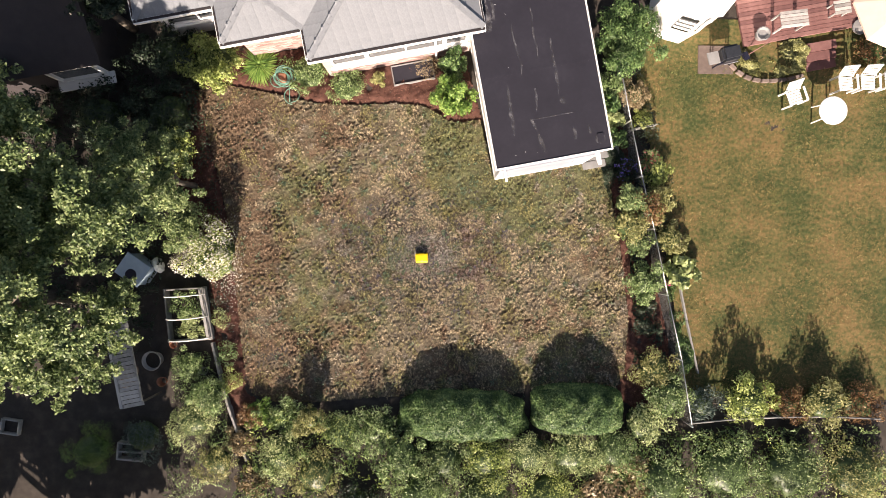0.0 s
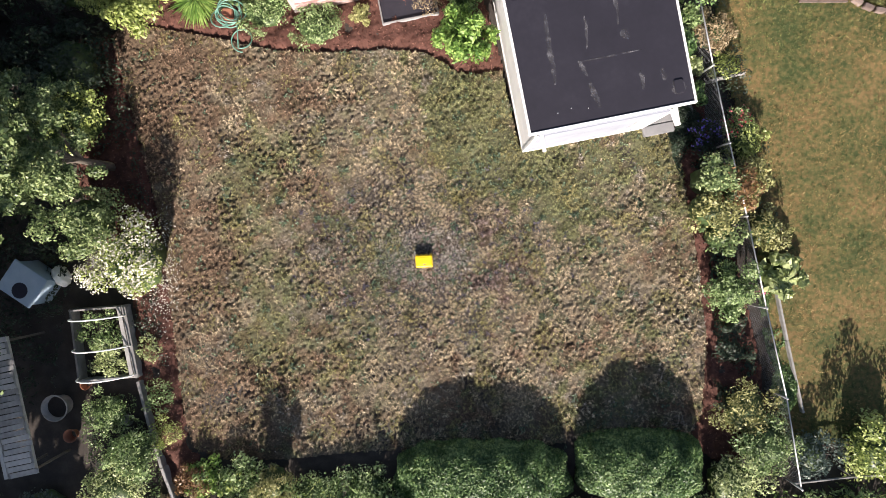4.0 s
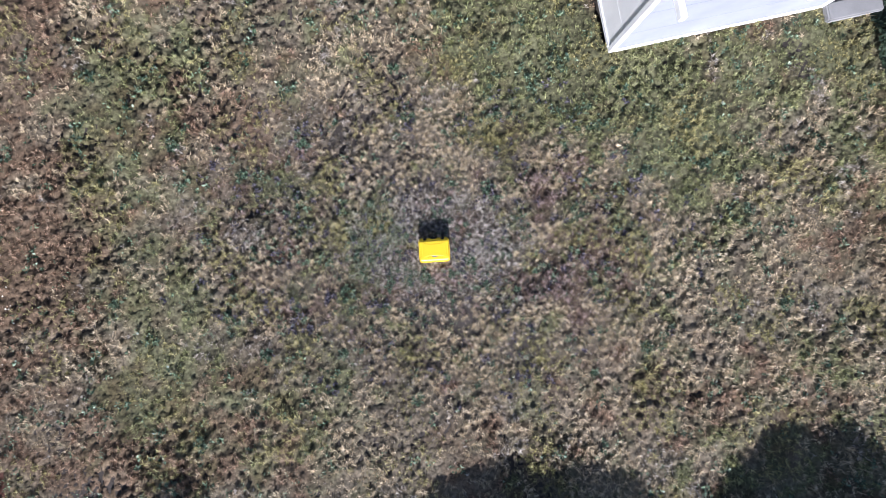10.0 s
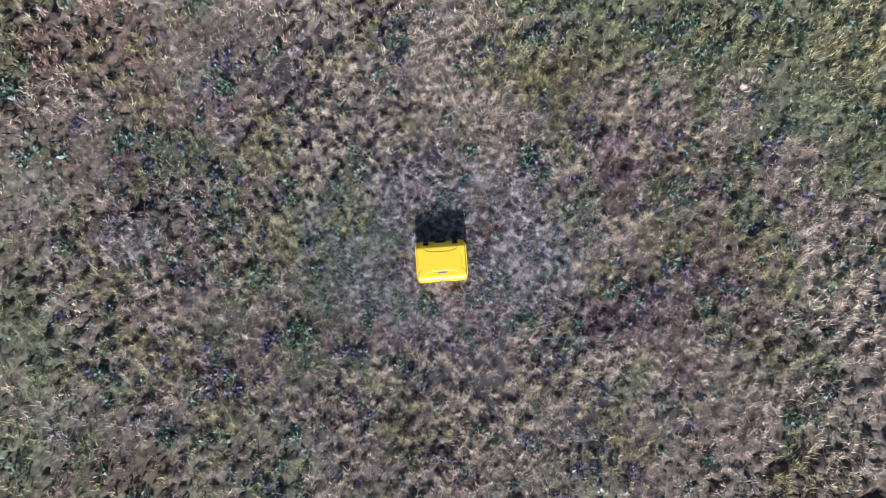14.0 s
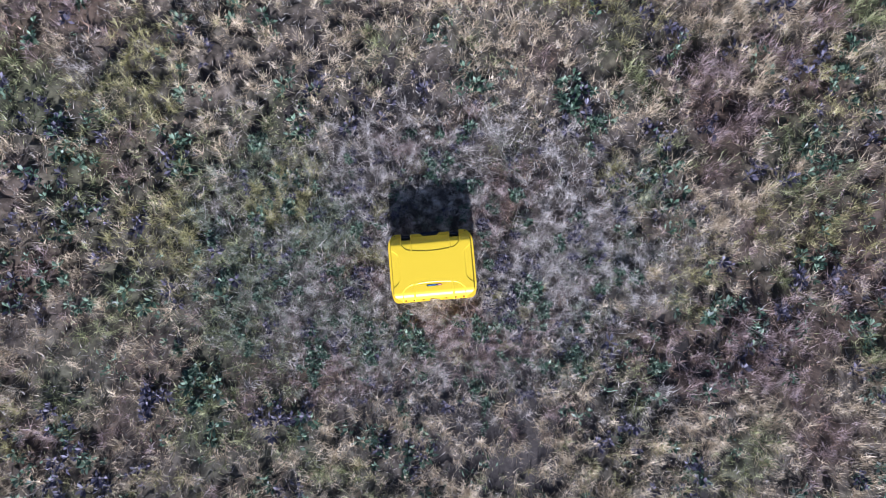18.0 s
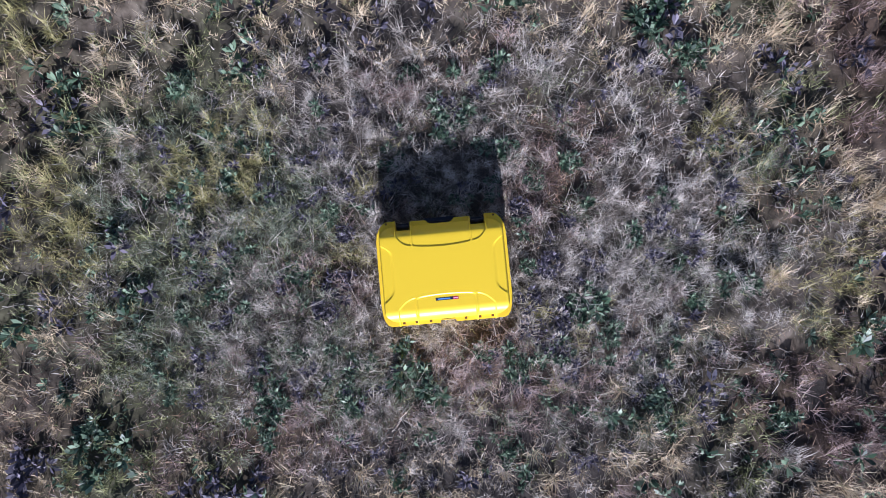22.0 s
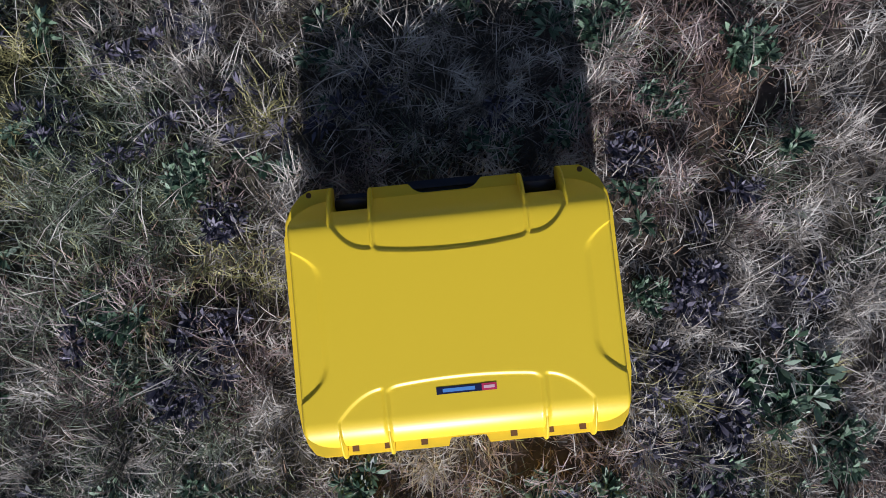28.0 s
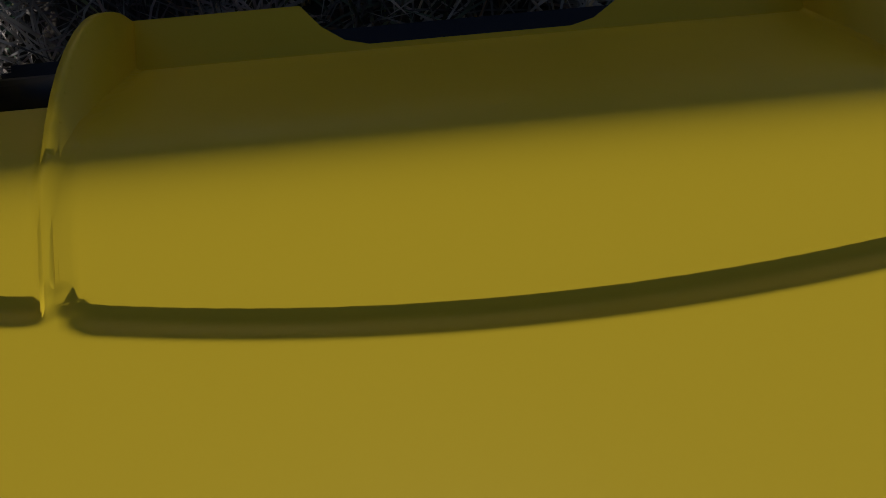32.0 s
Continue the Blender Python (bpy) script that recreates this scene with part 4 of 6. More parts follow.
def hip_roof(name, u0, u1, v0, v1, eave, pitch, label):
    """A hipped roof over a rectangle, with thin boards at the eaves."""
    run = min(u1 - u0, v1 - v0) / 2
    top = eave + run * pitch
    b = bmesh.new()
    low = [b.verts.new(p) for p in ((u0, v0, eave), (u1, v0, eave), (u1, v1, eave), (u0, v1, eave))]
    if u1 - u0 < v1 - v0:
        r0, r1 = b.verts.new(((u0 + u1) / 2, v0 + run, top)), b.verts.new(((u0 + u1) / 2, v1 - run, top))
        for f in ((low[0], low[1], r0), (low[1], low[2], r1, r0), (low[2], low[3], r1), (low[3], low[0], r0, r1)):
            b.faces.new(f)
    else:
        r0, r1 = b.verts.new((u0 + run, (v0 + v1) / 2, top)), b.verts.new((u1 - run, (v0 + v1) / 2, top))
        for f in ((low[0], low[1], r1, r0), (low[1], low[2], r1), (low[2], low[3], r0, r1), (low[3], low[0], r0)):
            b.faces.new(f)
    b.faces.new(low[::-1])
    return placed(tagged(part(name, b, SHINGLE), label, "roof", kind="structure"))


EAVE = 2.42
PITCH = 0.42
roofs = [hip_roof("house_roof_front", -4.9, 0.42, 4.2, 11.5, EAVE, PITCH, "pale grey shingle hip roof of the house"),
         hip_roof("house_roof_middle", -7.38, -1.5, 5.14, 12.5, EAVE, PITCH, "pale grey shingle hip roof over the brick corner"),
         hip_roof("house_roof_west", -9.8, -3.5, 6.3, 13.5, EAVE, PITCH, "grey shingle roof of the set-back corner")]
white_trim = placed(empty("eave_trim", Matrix(), "white painted gutters and boards along the eaves", "trim", kind="structure"))
for x0, x1, y0, y1 in ((-4.96, 0.46, 4.13, 4.2), (-4.97, -4.9, 4.2, 5.14), (-7.44, -4.97, 5.07, 5.14), (-7.45, -7.38, 5.14, 6.3), (-9.86, -7.45, 6.23, 6.3), (-9.87, -9.8, 6.3, 8.5), (0.42, 0.48, 4.2, 6.5)):
    along = x1 - x0 > y1 - y0
    gx0, gy0 = (x0, y0 - 0.06) if along else (x0 - 0.02, y0)
    part("gutter", box(gx0, x1, gy0, y1, EAVE - 0.10, EAVE + 0.012, 0.01), WHITE, white_trim)
    # Dark strip laid on the solid gutter: its channel's shade as colour.
    part("gutter_channel", box(x0 + 0.02, x1 - 0.02, y0 - 0.025, y1 - 0.012, EAVE + 0.008, EAVE + 0.017) if along else box(x0, x1 - 0.012, y0 + 0.05, y1, EAVE + 0.008, EAVE + 0.017), ROOF_AND_SHADE, white_trim, "dark strip for the shade inside the gutter")
    part("soffit", box(x0 + 0.0, x1, y0 + 0.075, y1 + 0.32, EAVE - 0.115, EAVE - 0.105), WHITE, white_trim)

# Front block: brick below, a white window band above.
wall("wall_front", "brick wall of the house below the windows", MORTAR, (-4.58, 0.10, 4.352, 4.6, 0, 0.98), (-4.58, 0.10, 4.352, 4.6, 2.05, 2.30), (-4.58, -4.40, 4.352, 4.6, 0.98, 2.05), (0.0, 0.10, 4.352, 4.6, 0.98, 2.05), (-4.68, -4.58, 4.36, 4.8, 0, 2.30))
wall("wall_middle", "brick wall of the house corner", MORTAR, (-7.08, -4.62, 5.492, 5.75, 0, 2.38), (-4.68, -4.58, 4.8, 5.49, 0, 2.38), (-7.08, -6.9, 5.75, 6.6, 0, 2.38))
wall("wall_west", "white wall of the set-back corner", WHITE, (-9.5, -7.1, 6.62, 6.8, 0, 0.95), (-9.5, -9.35, 6.62, 6.8, 0.95, 2.38), (-7.3, -7.1, 6.62, 6.8, 0.95, 2.38), (-9.5, -7.1, 6.62, 6.8, 2.1, 2.38), (-9.5, -9.3, 6.8, 11, 0, 2.38))


def window(u0, u1, v, z0, z1, name, label, bars=1):
    win = placed(tagged(empty(name, Matrix(), "", ""), label, "window", kind="structure"))
    t = 0.07
    for x0, x1, za, zb in ((u0, u1, z0, z0 + t), (u0, u1, z1 - t, z1), (u0, u0 + t, z0 + t, z1 - t), (u1 - t, u1, z0 + t, z1 - t)):
        part("window_frame", box(x0, x1, v - 0.05, v + 0.06, za, zb, 0.006), WHITE, win)
    for k in range(bars):
        x = u0 + (k + 1) * (u1 - u0) / (bars + 1)
        part("mullion", box(x - 0.03, x + 0.03, v - 0.04, v + 0.05, z0 + t, z1 - t, 0.004), WHITE, win)
    for k in range(bars + 1):
        a, c = u0 + t + k * (u1 - u0 - 2 * t) / (bars + 1), u0 + t + (k + 1) * (u1 - u0 - 2 * t) / (bars + 1)
        part("pane", box(a, c, v + 0.005, v + 0.012, z0 + t, z1 - t), GLASS, win)
    part("window_sill", box(u0 + 0.002, u1 - 0.002, v - 0.13, v - 0.05, z0 - 0.05, z0 + 0.02, 0.01), WHITE, win)
    return win


window(-4.40, -3.25, 4.38, 0.98, 2.05, "window_1", "white framed window over the brick wall", 0)
window(-3.25, -0.75, 4.38, 0.98, 2.05, "window_2", "wide white framed window over the brick wall", 1)
window(-0.75, 0.0, 4.38, 0.98, 2.05, "window_3", "narrow white framed window beside the extension", 0)
window(-9.35, -7.3, 6.64, 0.95, 2.1, "window_4", "white framed window of the set-back corner", 1)
band = placed(tagged(part("sill_band", box(-4.5, 0.06, 4.31, 4.348, 0.62, 0.925, 0.01), WHITE), "white painted board below the windows", "sill", kind="structure"))

# Basement light well in the bed.
well = placed(empty("light_well", Matrix(), "black glazed basement light well with a pale concrete rim", "light well"))
for x0, x1, y0, y1 in ((-2.62, -1.2, 3.62, 3.665), (-2.62, -1.2, 4.26, 4.30), (-2.62, -2.585, 3.665, 4.26), (-1.245, -1.2, 3.665, 4.26)):
    part("rim", box(x0, x1, y0, y1, -0.05, 0.10, 0.012), CONCRETE, well)
part("cover", box(-2.585, -1.245, 3.665, 4.26, 0.02, 0.05), ROOF_FELT, well, "black glazed cover")
part("downpipe", tube([(-1.05, 4.27, 0), (-1.05, 4.27, 2.3)], 0.04, 10), WHITE, well, "white downpipe", True)

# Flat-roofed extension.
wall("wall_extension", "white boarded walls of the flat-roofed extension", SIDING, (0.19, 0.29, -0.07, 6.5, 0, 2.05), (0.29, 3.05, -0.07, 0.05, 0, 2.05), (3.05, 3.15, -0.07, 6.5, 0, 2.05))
# West panels white, south ones greyer: colour evens out the sun on them.
for k in range(3):
    tagged(placed(part("wall_panel", box(0.168, 0.19, -0.07, 6.4, 0.0 + 0.672 * k, 0.668 + 0.672 * k, 0.002), WHITE)), "white painted wall panel", "siding", kind="structure")
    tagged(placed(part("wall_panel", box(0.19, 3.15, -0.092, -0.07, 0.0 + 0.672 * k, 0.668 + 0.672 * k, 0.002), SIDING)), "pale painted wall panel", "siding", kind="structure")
shutter = placed(tagged(empty("window_5", Matrix(), ""), "narrow white louvred window at the end of the wall", "window", kind="structure"))
for x0, x1, z0, z1 in ((2.60, 3.02, 0.55, 0.60), (2.60, 3.02, 1.45, 1.50), (2.60, 2.65, 0.60, 1.45), (2.97, 3.02, 0.60, 1.45)):
    part("window_frame", box(x0, x1, -0.125, -0.092, z0, z1, 0.004), WHITE, shutter)
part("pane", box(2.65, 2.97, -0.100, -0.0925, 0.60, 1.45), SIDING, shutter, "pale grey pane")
for k in range(4):
    part("louvre", box(2.65, 2.97, -0.016, 0.016, -0.003, 0.003, m=pose(0, -0.115, 0.72 + 0.2 * k, 35, 0, 0)), WHITE, shutter)
roof = placed(tagged(empty("extension_roof", Matrix(), ""), "black felt flat roof with white fascia boards", "roof", kind="structure"))
part("felt", box(0.065, 3.585, 0.005, 8.5, 2.06, 2.15), ROOF_FELT, roof, "black roofing felt with chalky streaks")
for x0, x1, y0, y1 in ((0.015, 3.635, -0.045, 0.005), (0.015, 0.065, 0.005, 4.2), (3.585, 3.635, 0.005, 8.5)):
    part("fascia", box(x0, x1, y0, y1, 2.05, 2.172, 0.008), WHITE, roof)
part("soffit_board", box(3.16, 3.58, 0.01, 6.4, 2.045, 2.06), WHITE, roof)
rs = np.random.default_rng(5)
for u, v, lu, lv in ((1.62, 0.25, 0.07, 0.55), (1.45, 0.95, 0.05, 0.35), (1.55, 1.5, 0.03, 0.7), (2.55, 0.45, 0.05, 0.4), (3.05, 0.55, 0.06, 0.25), (2.45, 1.55, 0.10, 0.22), (1.3, 2.6, 0.03, 1.6), (0.75, 0.9, 0.06, 1.5), (2.3, 1.9, 0.05, 1.7), (0.55, 4.1, 0.14, 1.1), (0.8, 4.4, 0.05, 0.9), (1.9, 3.1, 0.03, 1.5), (3.3, 0.2, 0.16, 0.3), (2.0, 1.25, 0.7, 0.04)):
    n = 26
    y = np.linspace(0, 1, n)
    w = 2.0 * lu * (0.35 + 0.65 * np.sin(math.pi * y) ** 0.7) * (0.7 + 0.5 * rs.uniform(size=n))
    x = u + 0.03 * np.cumsum(rs.normal(size=n)) / 3
    vv = np.stack([np.stack([x - w / 2, v + lv * y, np.full(n, 2.1535)], 1), np.stack([x + w / 2, v + lv * y, np.full(n, 2.1535)], 1)], 1).reshape(-1, 3)
    k = np.arange(n - 1) * 2
    part("stain", quads_mesh("stain", vv, np.stack([k, k + 1, k + 3, k + 2], 1), FELT_STAIN), None, roof, "chalky grey streak")
part("seam", box(0.07, 3.57, 2.72, 2.80, 2.1485, 2.1525), ROOF_FELT, roof, "lapped felt seam")
part("drain", box(3.22, 3.42, 0.22, 0.5, 2.15, 2.17, 0.02), ROOF_FELT, roof, "dark roof drain")
for x, y in ((0.9, 4.9), (1.15, 4.55), (0.95, 2.95), (0.7, 0.3), (1.0, 0.35), (1.35, 0.28)):
    b = bmesh.new()
    bmesh.ops.create_icosphere(b, subdivisions=1, radius=0.012, matrix=Matrix.Translation((x, y, 2.158)))
    part("pebble", b, WHITE, roof, "pale pebble")
porch = placed(empty("porch_trim", Matrix(), "white painted corner boards and outriggers of the extension", "trim", kind="structure"))
for x, y in ((0.155, -0.107), (3.10, -0.107)):
    part("corner_board", box(x, x + 0.075, y, y + 0.075, 0.0, 2.05, 0.006), WHITE, porch)
part("base_board", box(0.235, 3.10, -0.112, -0.092, 0.0, 0.09, 0.004), WHITE, porch)
part("base_board", box(0.148, 0.168, -0.03, 6.4, 0.0, 0.09, 0.004), WHITE, porch)
part("outrigger", box(0.27, 0.34, -0.42, -0.045, 1.93, 2.045, 0.008), WHITE, porch)
bm = prism([(3.11, -0.045), (3.16, -0.42), (3.25, -0.42), (3.25, -0.045)], 1.93, 2.045, bevel=0.006)
part("outrigger", bm, WHITE, porch)
placed(tagged(part("doorstep", box(3.16, 3.93, -0.33, -0.075, -0.02, 0.10, 0.02), CONCRETE), "pale concrete doorstep below the extension's corner", "doorstep"))
placed(tagged(part("landing", box(3.16, 4.45, -0.06, 1.1, -0.02, 0.13, 0.015), CONCRETE), "concrete landing beside the extension", "landing", kind="structure"))

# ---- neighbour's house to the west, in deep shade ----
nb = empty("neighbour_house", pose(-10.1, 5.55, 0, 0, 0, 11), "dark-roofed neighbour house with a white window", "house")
# Deep shade put into the colour: the wall shares the roof's dark.
part("gable_wall", box(-5, 0, 0.35, 5, 0, 2.0), ROOF_AND_SHADE, nb, "wall coloured as dark as its deep shade")
b = bmesh.new()
for x0, x1, y0, y1, z0, z1 in ((-5.2, 0.35, 0.15, 2.6, 2.05, 3.0),):
    lo = [b.verts.new(p) for p in ((x0, y0, z0), (x1, y0, z0), (x1, y1 * 2, z0), (x0, y1 * 2, z0))]
    hi = [b.verts.new(p) for p in ((x0, y1, z1), (x1, y1, z1))]
    for f in ((lo[0], lo[1], hi[1], hi[0]), (hi[0], hi[1], lo[2], lo[3]), (lo[1], lo[2], hi[1]), (lo[3], lo[0], hi[0]), (lo[3], lo[2], lo[1], lo[0])):
        b.faces.new(f)
part("roof", b, ROOF_AND_SHADE, nb, "dark brown roof")
for x0, x1, z0, z1 in ((-1.5, 0.0, 1.0, 1.08), (-1.5, 0.0, 1.9, 1.98), (-1.5, -1.42, 1.08, 1.9), (-0.08, 0.0, 1.08, 1.9)):
    part("window_frame", box(x0, x1, 0.2, 0.34, z0, z1, 0.006), WHITE, nb)
part("window_pane", box(-1.42, -0.08, 0.30, 0.34, 1.08, 1.9), GLASS, nb, "dark window pane")
part("window_sill", box(-1.7, 0.15, -0.05, 0.34, 0.86, 0.94, 0.01), WHITE, nb, "broad white sill")

# ---- neighbour's house to the east: white bay, deck, grill, garden furniture ----
bay = empty("white_bay", pose(8.45, 8.35, 0, 0, 0, 30), "white boarded bay of the neighbour's house with dark windows", "bay")
octo = [(0.95 * math.cos(radians(22.5 + 45 * k)) * 1.05, 0.95 * math.sin(radians(22.5 + 45 * k)) * 1.05) for k in range(8)]
part("bay_wall", prism(octo, 0, 2.3), WHITE, bay)
part("bay_roof", lathe([(1.12, 2.3), (1.10, 2.36), (0.02, 2.75)], 8), WHITE, bay, "white low roof")
for k in (5, 6, 7):
    a = radians(45 * k)
    m = pose(0, 0, 0, 0, 0, 45 * k)
    part("bay_window", box(0.925, 0.95, -0.28, 0.28, 1.0, 1.95, m=m), GLASS, bay, "dark bay window")
    for z in (1.22, 1.46, 1.70):
        part("louvre", box(0.94, 0.985, -0.28, 0.28, z - 0.035, z + 0.035, m=m), WHITE, bay)
part("bay_body", box(-0.6, 3.5, 0.6, 4, 0, 2.3, m=pose(0, 0, 0, 0, 0, -20)), WHITE, bay)

deck = empty("deck", pose(10.75, 7.25, 0, 0, 0, 11), "red-brown stained wooden deck", "deck", kind="structure")
deck_board = box(0, 9, 0, 0.135, 0.02, 0.12, 0.006)
db = part("board", deck_board, DECK_WOOD, deck)
for k in range(1, 20):
    o = new("board", db.data)
    o.parent, o.location = deck, (0.0, 0.142 * k, 0)
steps_ = empty("deck_steps", pose(12.92, 6.45, 0, 0, 0, 11), "red-brown wooden steps down from the deck", "steps", kind="structure")
for k in range(3):
    part("tread", box(0.05 * k, 1.0 + 0.05 * k, 0.31 * k, 0.31 * k + 0.30, 0.01, 0.05 + 0.03 * k, 0.006), DECK_WOOD, steps_)
border = empty("brick_border", pose(0, 0, 0), "low curved border of dark red bricks round the groundcover", "border", kind="structure")
es = part("brick", box(-0.125, 0.125, -0.06, 0.06, -0.03, 0.13, 0.015), STONE, border)
BORDER = [(10.30, 6.68), (10.52, 6.45), (10.78, 6.28), (11.06, 6.17), (11.35, 6.12), (11.64, 6.12), (11.93, 6.14), (12.22, 6.18), (12.50, 6.25), (12.78, 6.33)]
for k, ((x0, y0), (x1, y1)) in enumerate(zip(BORDER, BORDER[1:])):
    o = es if k == 0 else new("brick", es.data)
    o.parent = border
    o.matrix_basis = pose((x0 + x1) / 2, (y0 + y1) / 2, 0, 0, 0, math.degrees(math.atan2(y1 - y0, x1 - x0)))

grill = empty("barbecue_grill", pose(9.72, 6.72, 0, 0, 0, 14), "black and steel gas barbecue with a side shelf", "barbecue")
part("lid", box(-0.05, 0.55, -0.24, 0.24, 0.62, 0.98, 0.07), GRILL_STEEL, grill, "dark metal hood")
part("firebox", box(-0.05, 0.55, -0.22, 0.22, 0.45, 0.62, 0.01), BLACK_RESIN, grill)
part("side_shelf", box(-0.45, -0.08, -0.2, 0.2, 0.68, 0.74, 0.01), CONCRETE, grill, "pale side shelf")
part("hood_handle", tube([(0.02, -0.29, 0.72), (0.48, -0.29, 0.72)], 0.014, 8), STEEL, grill)
for x in (-0.02, 0.52):
    for y in (-0.18, 0.18):
        part("leg", box(x - 0.02, x + 0.02, y - 0.02, y + 0.02, 0, 0.45), BLACK_RESIN, grill)
tagged(part("grill_slab", box(9.25, 10.45, 6.35, 7.3, -0.02, 0.03, 0.01), STONE), "square concrete slabs under the barbecue", "paving", kind="structure")


def chair_model():
    ch = empty("garden_chair", Matrix(), "white plastic garden armchair with a slatted back", "chair", "white garden chairs")
    for k in range(5):
        part("seat_slat", box(-0.23, 0.23, -0.24 + 0.092 * k, -0.165 + 0.092 * k, 0.385, 0.41, 0.008), WHITE_PLASTIC, ch)
    for k in range(4):
        part("back_slat", box(-0.23, 0.23, -0.010, 0.010, 0.04 + 0.10 * k, 0.105 + 0.10 * k, 0.005, m=pose(0, 0.22, 0.38, -30, 0, 0)), WHITE_PLASTIC, ch)
    for sx in (-1, 1):
        part("back_post", box(sx * 0.24 - 0.02, sx * 0.24 + 0.02, -0.014, 0.014, 0, 0.44, 0.005, m=pose(0, 0.22, 0.38, -30, 0, 0)), WHITE_PLASTIC, ch)
    part("back_rail", box(-0.26, 0.26, -0.018, 0.018, 0.44, 0.50, 0.008, m=pose(0, 0.22, 0.38, -30, 0, 0)), WHITE_PLASTIC, ch)
    for sx in (-1, 1):
        part("armrest", box(sx * 0.29 - 0.035, sx * 0.29 + 0.035, -0.26, 0.24, 0.55, 0.58, 0.01), WHITE_PLASTIC, ch)
        part("front_leg", box(sx * 0.28 - 0.025, sx * 0.28 + 0.025, -0.27, -0.21, 0, 0.55, 0.008), WHITE_PLASTIC, ch)
        part("back_leg", box(sx * 0.25 - 0.025, sx * 0.25 + 0.025, 0.2, 0.26, 0, 0.45, 0.008), WHITE_PLASTIC, ch)
    return ch


chair = chair_model()
chair.matrix_basis = pose(12.3, 5.5, 0.01, 0, 0, 20)
for x, y, a in ((13.98, 5.98, 6), (14.72, 6.02, 4), (15.5, 6.1, 8)):
    copy_thing(chair, pose(x, y, 0.01, 0, 0, a))
table = empty("round_table", pose(13.38, 5.0, 0.01), "round white plastic garden table on the grass", "table")
part("tabletop", lathe([(0.01, 0.70), (0.44, 0.70), (0.46, 0.71), (0.46, 0.725), (0.44, 0.735), (0.01, 0.735)], 36), WHITE_PLASTIC, table)
for k in range(4):
    a = radians(45 + 90 * k)
    part("leg", tube([(0.30 * math.cos(a), 0.30 * math.sin(a), 0.70), (0.38 * math.cos(a), 0.38 * math.sin(a), 0)], 0.022, 8), WHITE_PLASTIC, table)
bench = empty("deck_table", pose(12.05, 7.95, 0.12, 0, 0, 8), "weathered grey slatted table on the deck", "table")
for k in range(5):
    part("slat", box(-0.45, 0.45, -0.26 + 0.11 * k, -0.165 + 0.11 * k, 0.62, 0.65, 0.005), GREY_WOOD, bench)
for x in (-0.38, 0.38):
    for y in (-0.2, 0.24):
        part("leg", box(x - 0.025, x + 0.025, y - 0.025, y + 0.025, 0, 0.62), GREY_WOOD, bench)
stool = empty("deck_stool", pose(13.75, 8.45, 0.12, 0, 0, 10), "small grey slatted stool on the deck", "stool")
for k in range(4):
    part("slat", box(-0.27, 0.27, -0.22 + 0.115 * k, -0.12 + 0.115 * k, 0.40, 0.43, 0.005), GREY_WOOD, stool)
for x in (-0.22, 0.22):
    for y in (-0.16, 0.16):
        part("leg", box(x - 0.02, x + 0.02, y - 0.02, y + 0.02, 0, 0.40), GREY_WOOD, stool)
pot = empty("plant_pot", pose(11.25, 7.6, 0.12), "round pale plant pot on the deck", "pot")
part("bowl", lathe([(0.02, 0), (0.16, 0.0), (0.22, 0.26), (0.235, 0.27), (0.20, 0.28), (0.15, 0.20), (0.01, 0.2)], 24), CONCRETE, pot)
parasol = empty("parasol", pose(14.6, 7.95, 0.12), "large faded pink parasol over the deck", "parasol")
part("canopy", lathe([(0.02, 2.35), (1.55, 1.95), (1.54, 1.88), (0.02, 2.30)], 8), CANVAS, parasol)
part("pole", tube([(0, 0, 0), (0, 0, 2.35)], 0.022, 10), GREY_WOOD, parasol)
part("base", lathe([(0.0, 0), (0.25, 0), (0.25, 0.06), (0.04, 0.09), (0.0, 0.09)], 20), CONCRETE, parasol)

# ---- chain-link fence and boards on the east side ----
FENCE = [(6.33, 6.6), (6.75, 4.55), (7.15, 2.75), (7.57, 1.05), (8.05, -1.1), (8.55, -3.22), (8.92, -5.37)]


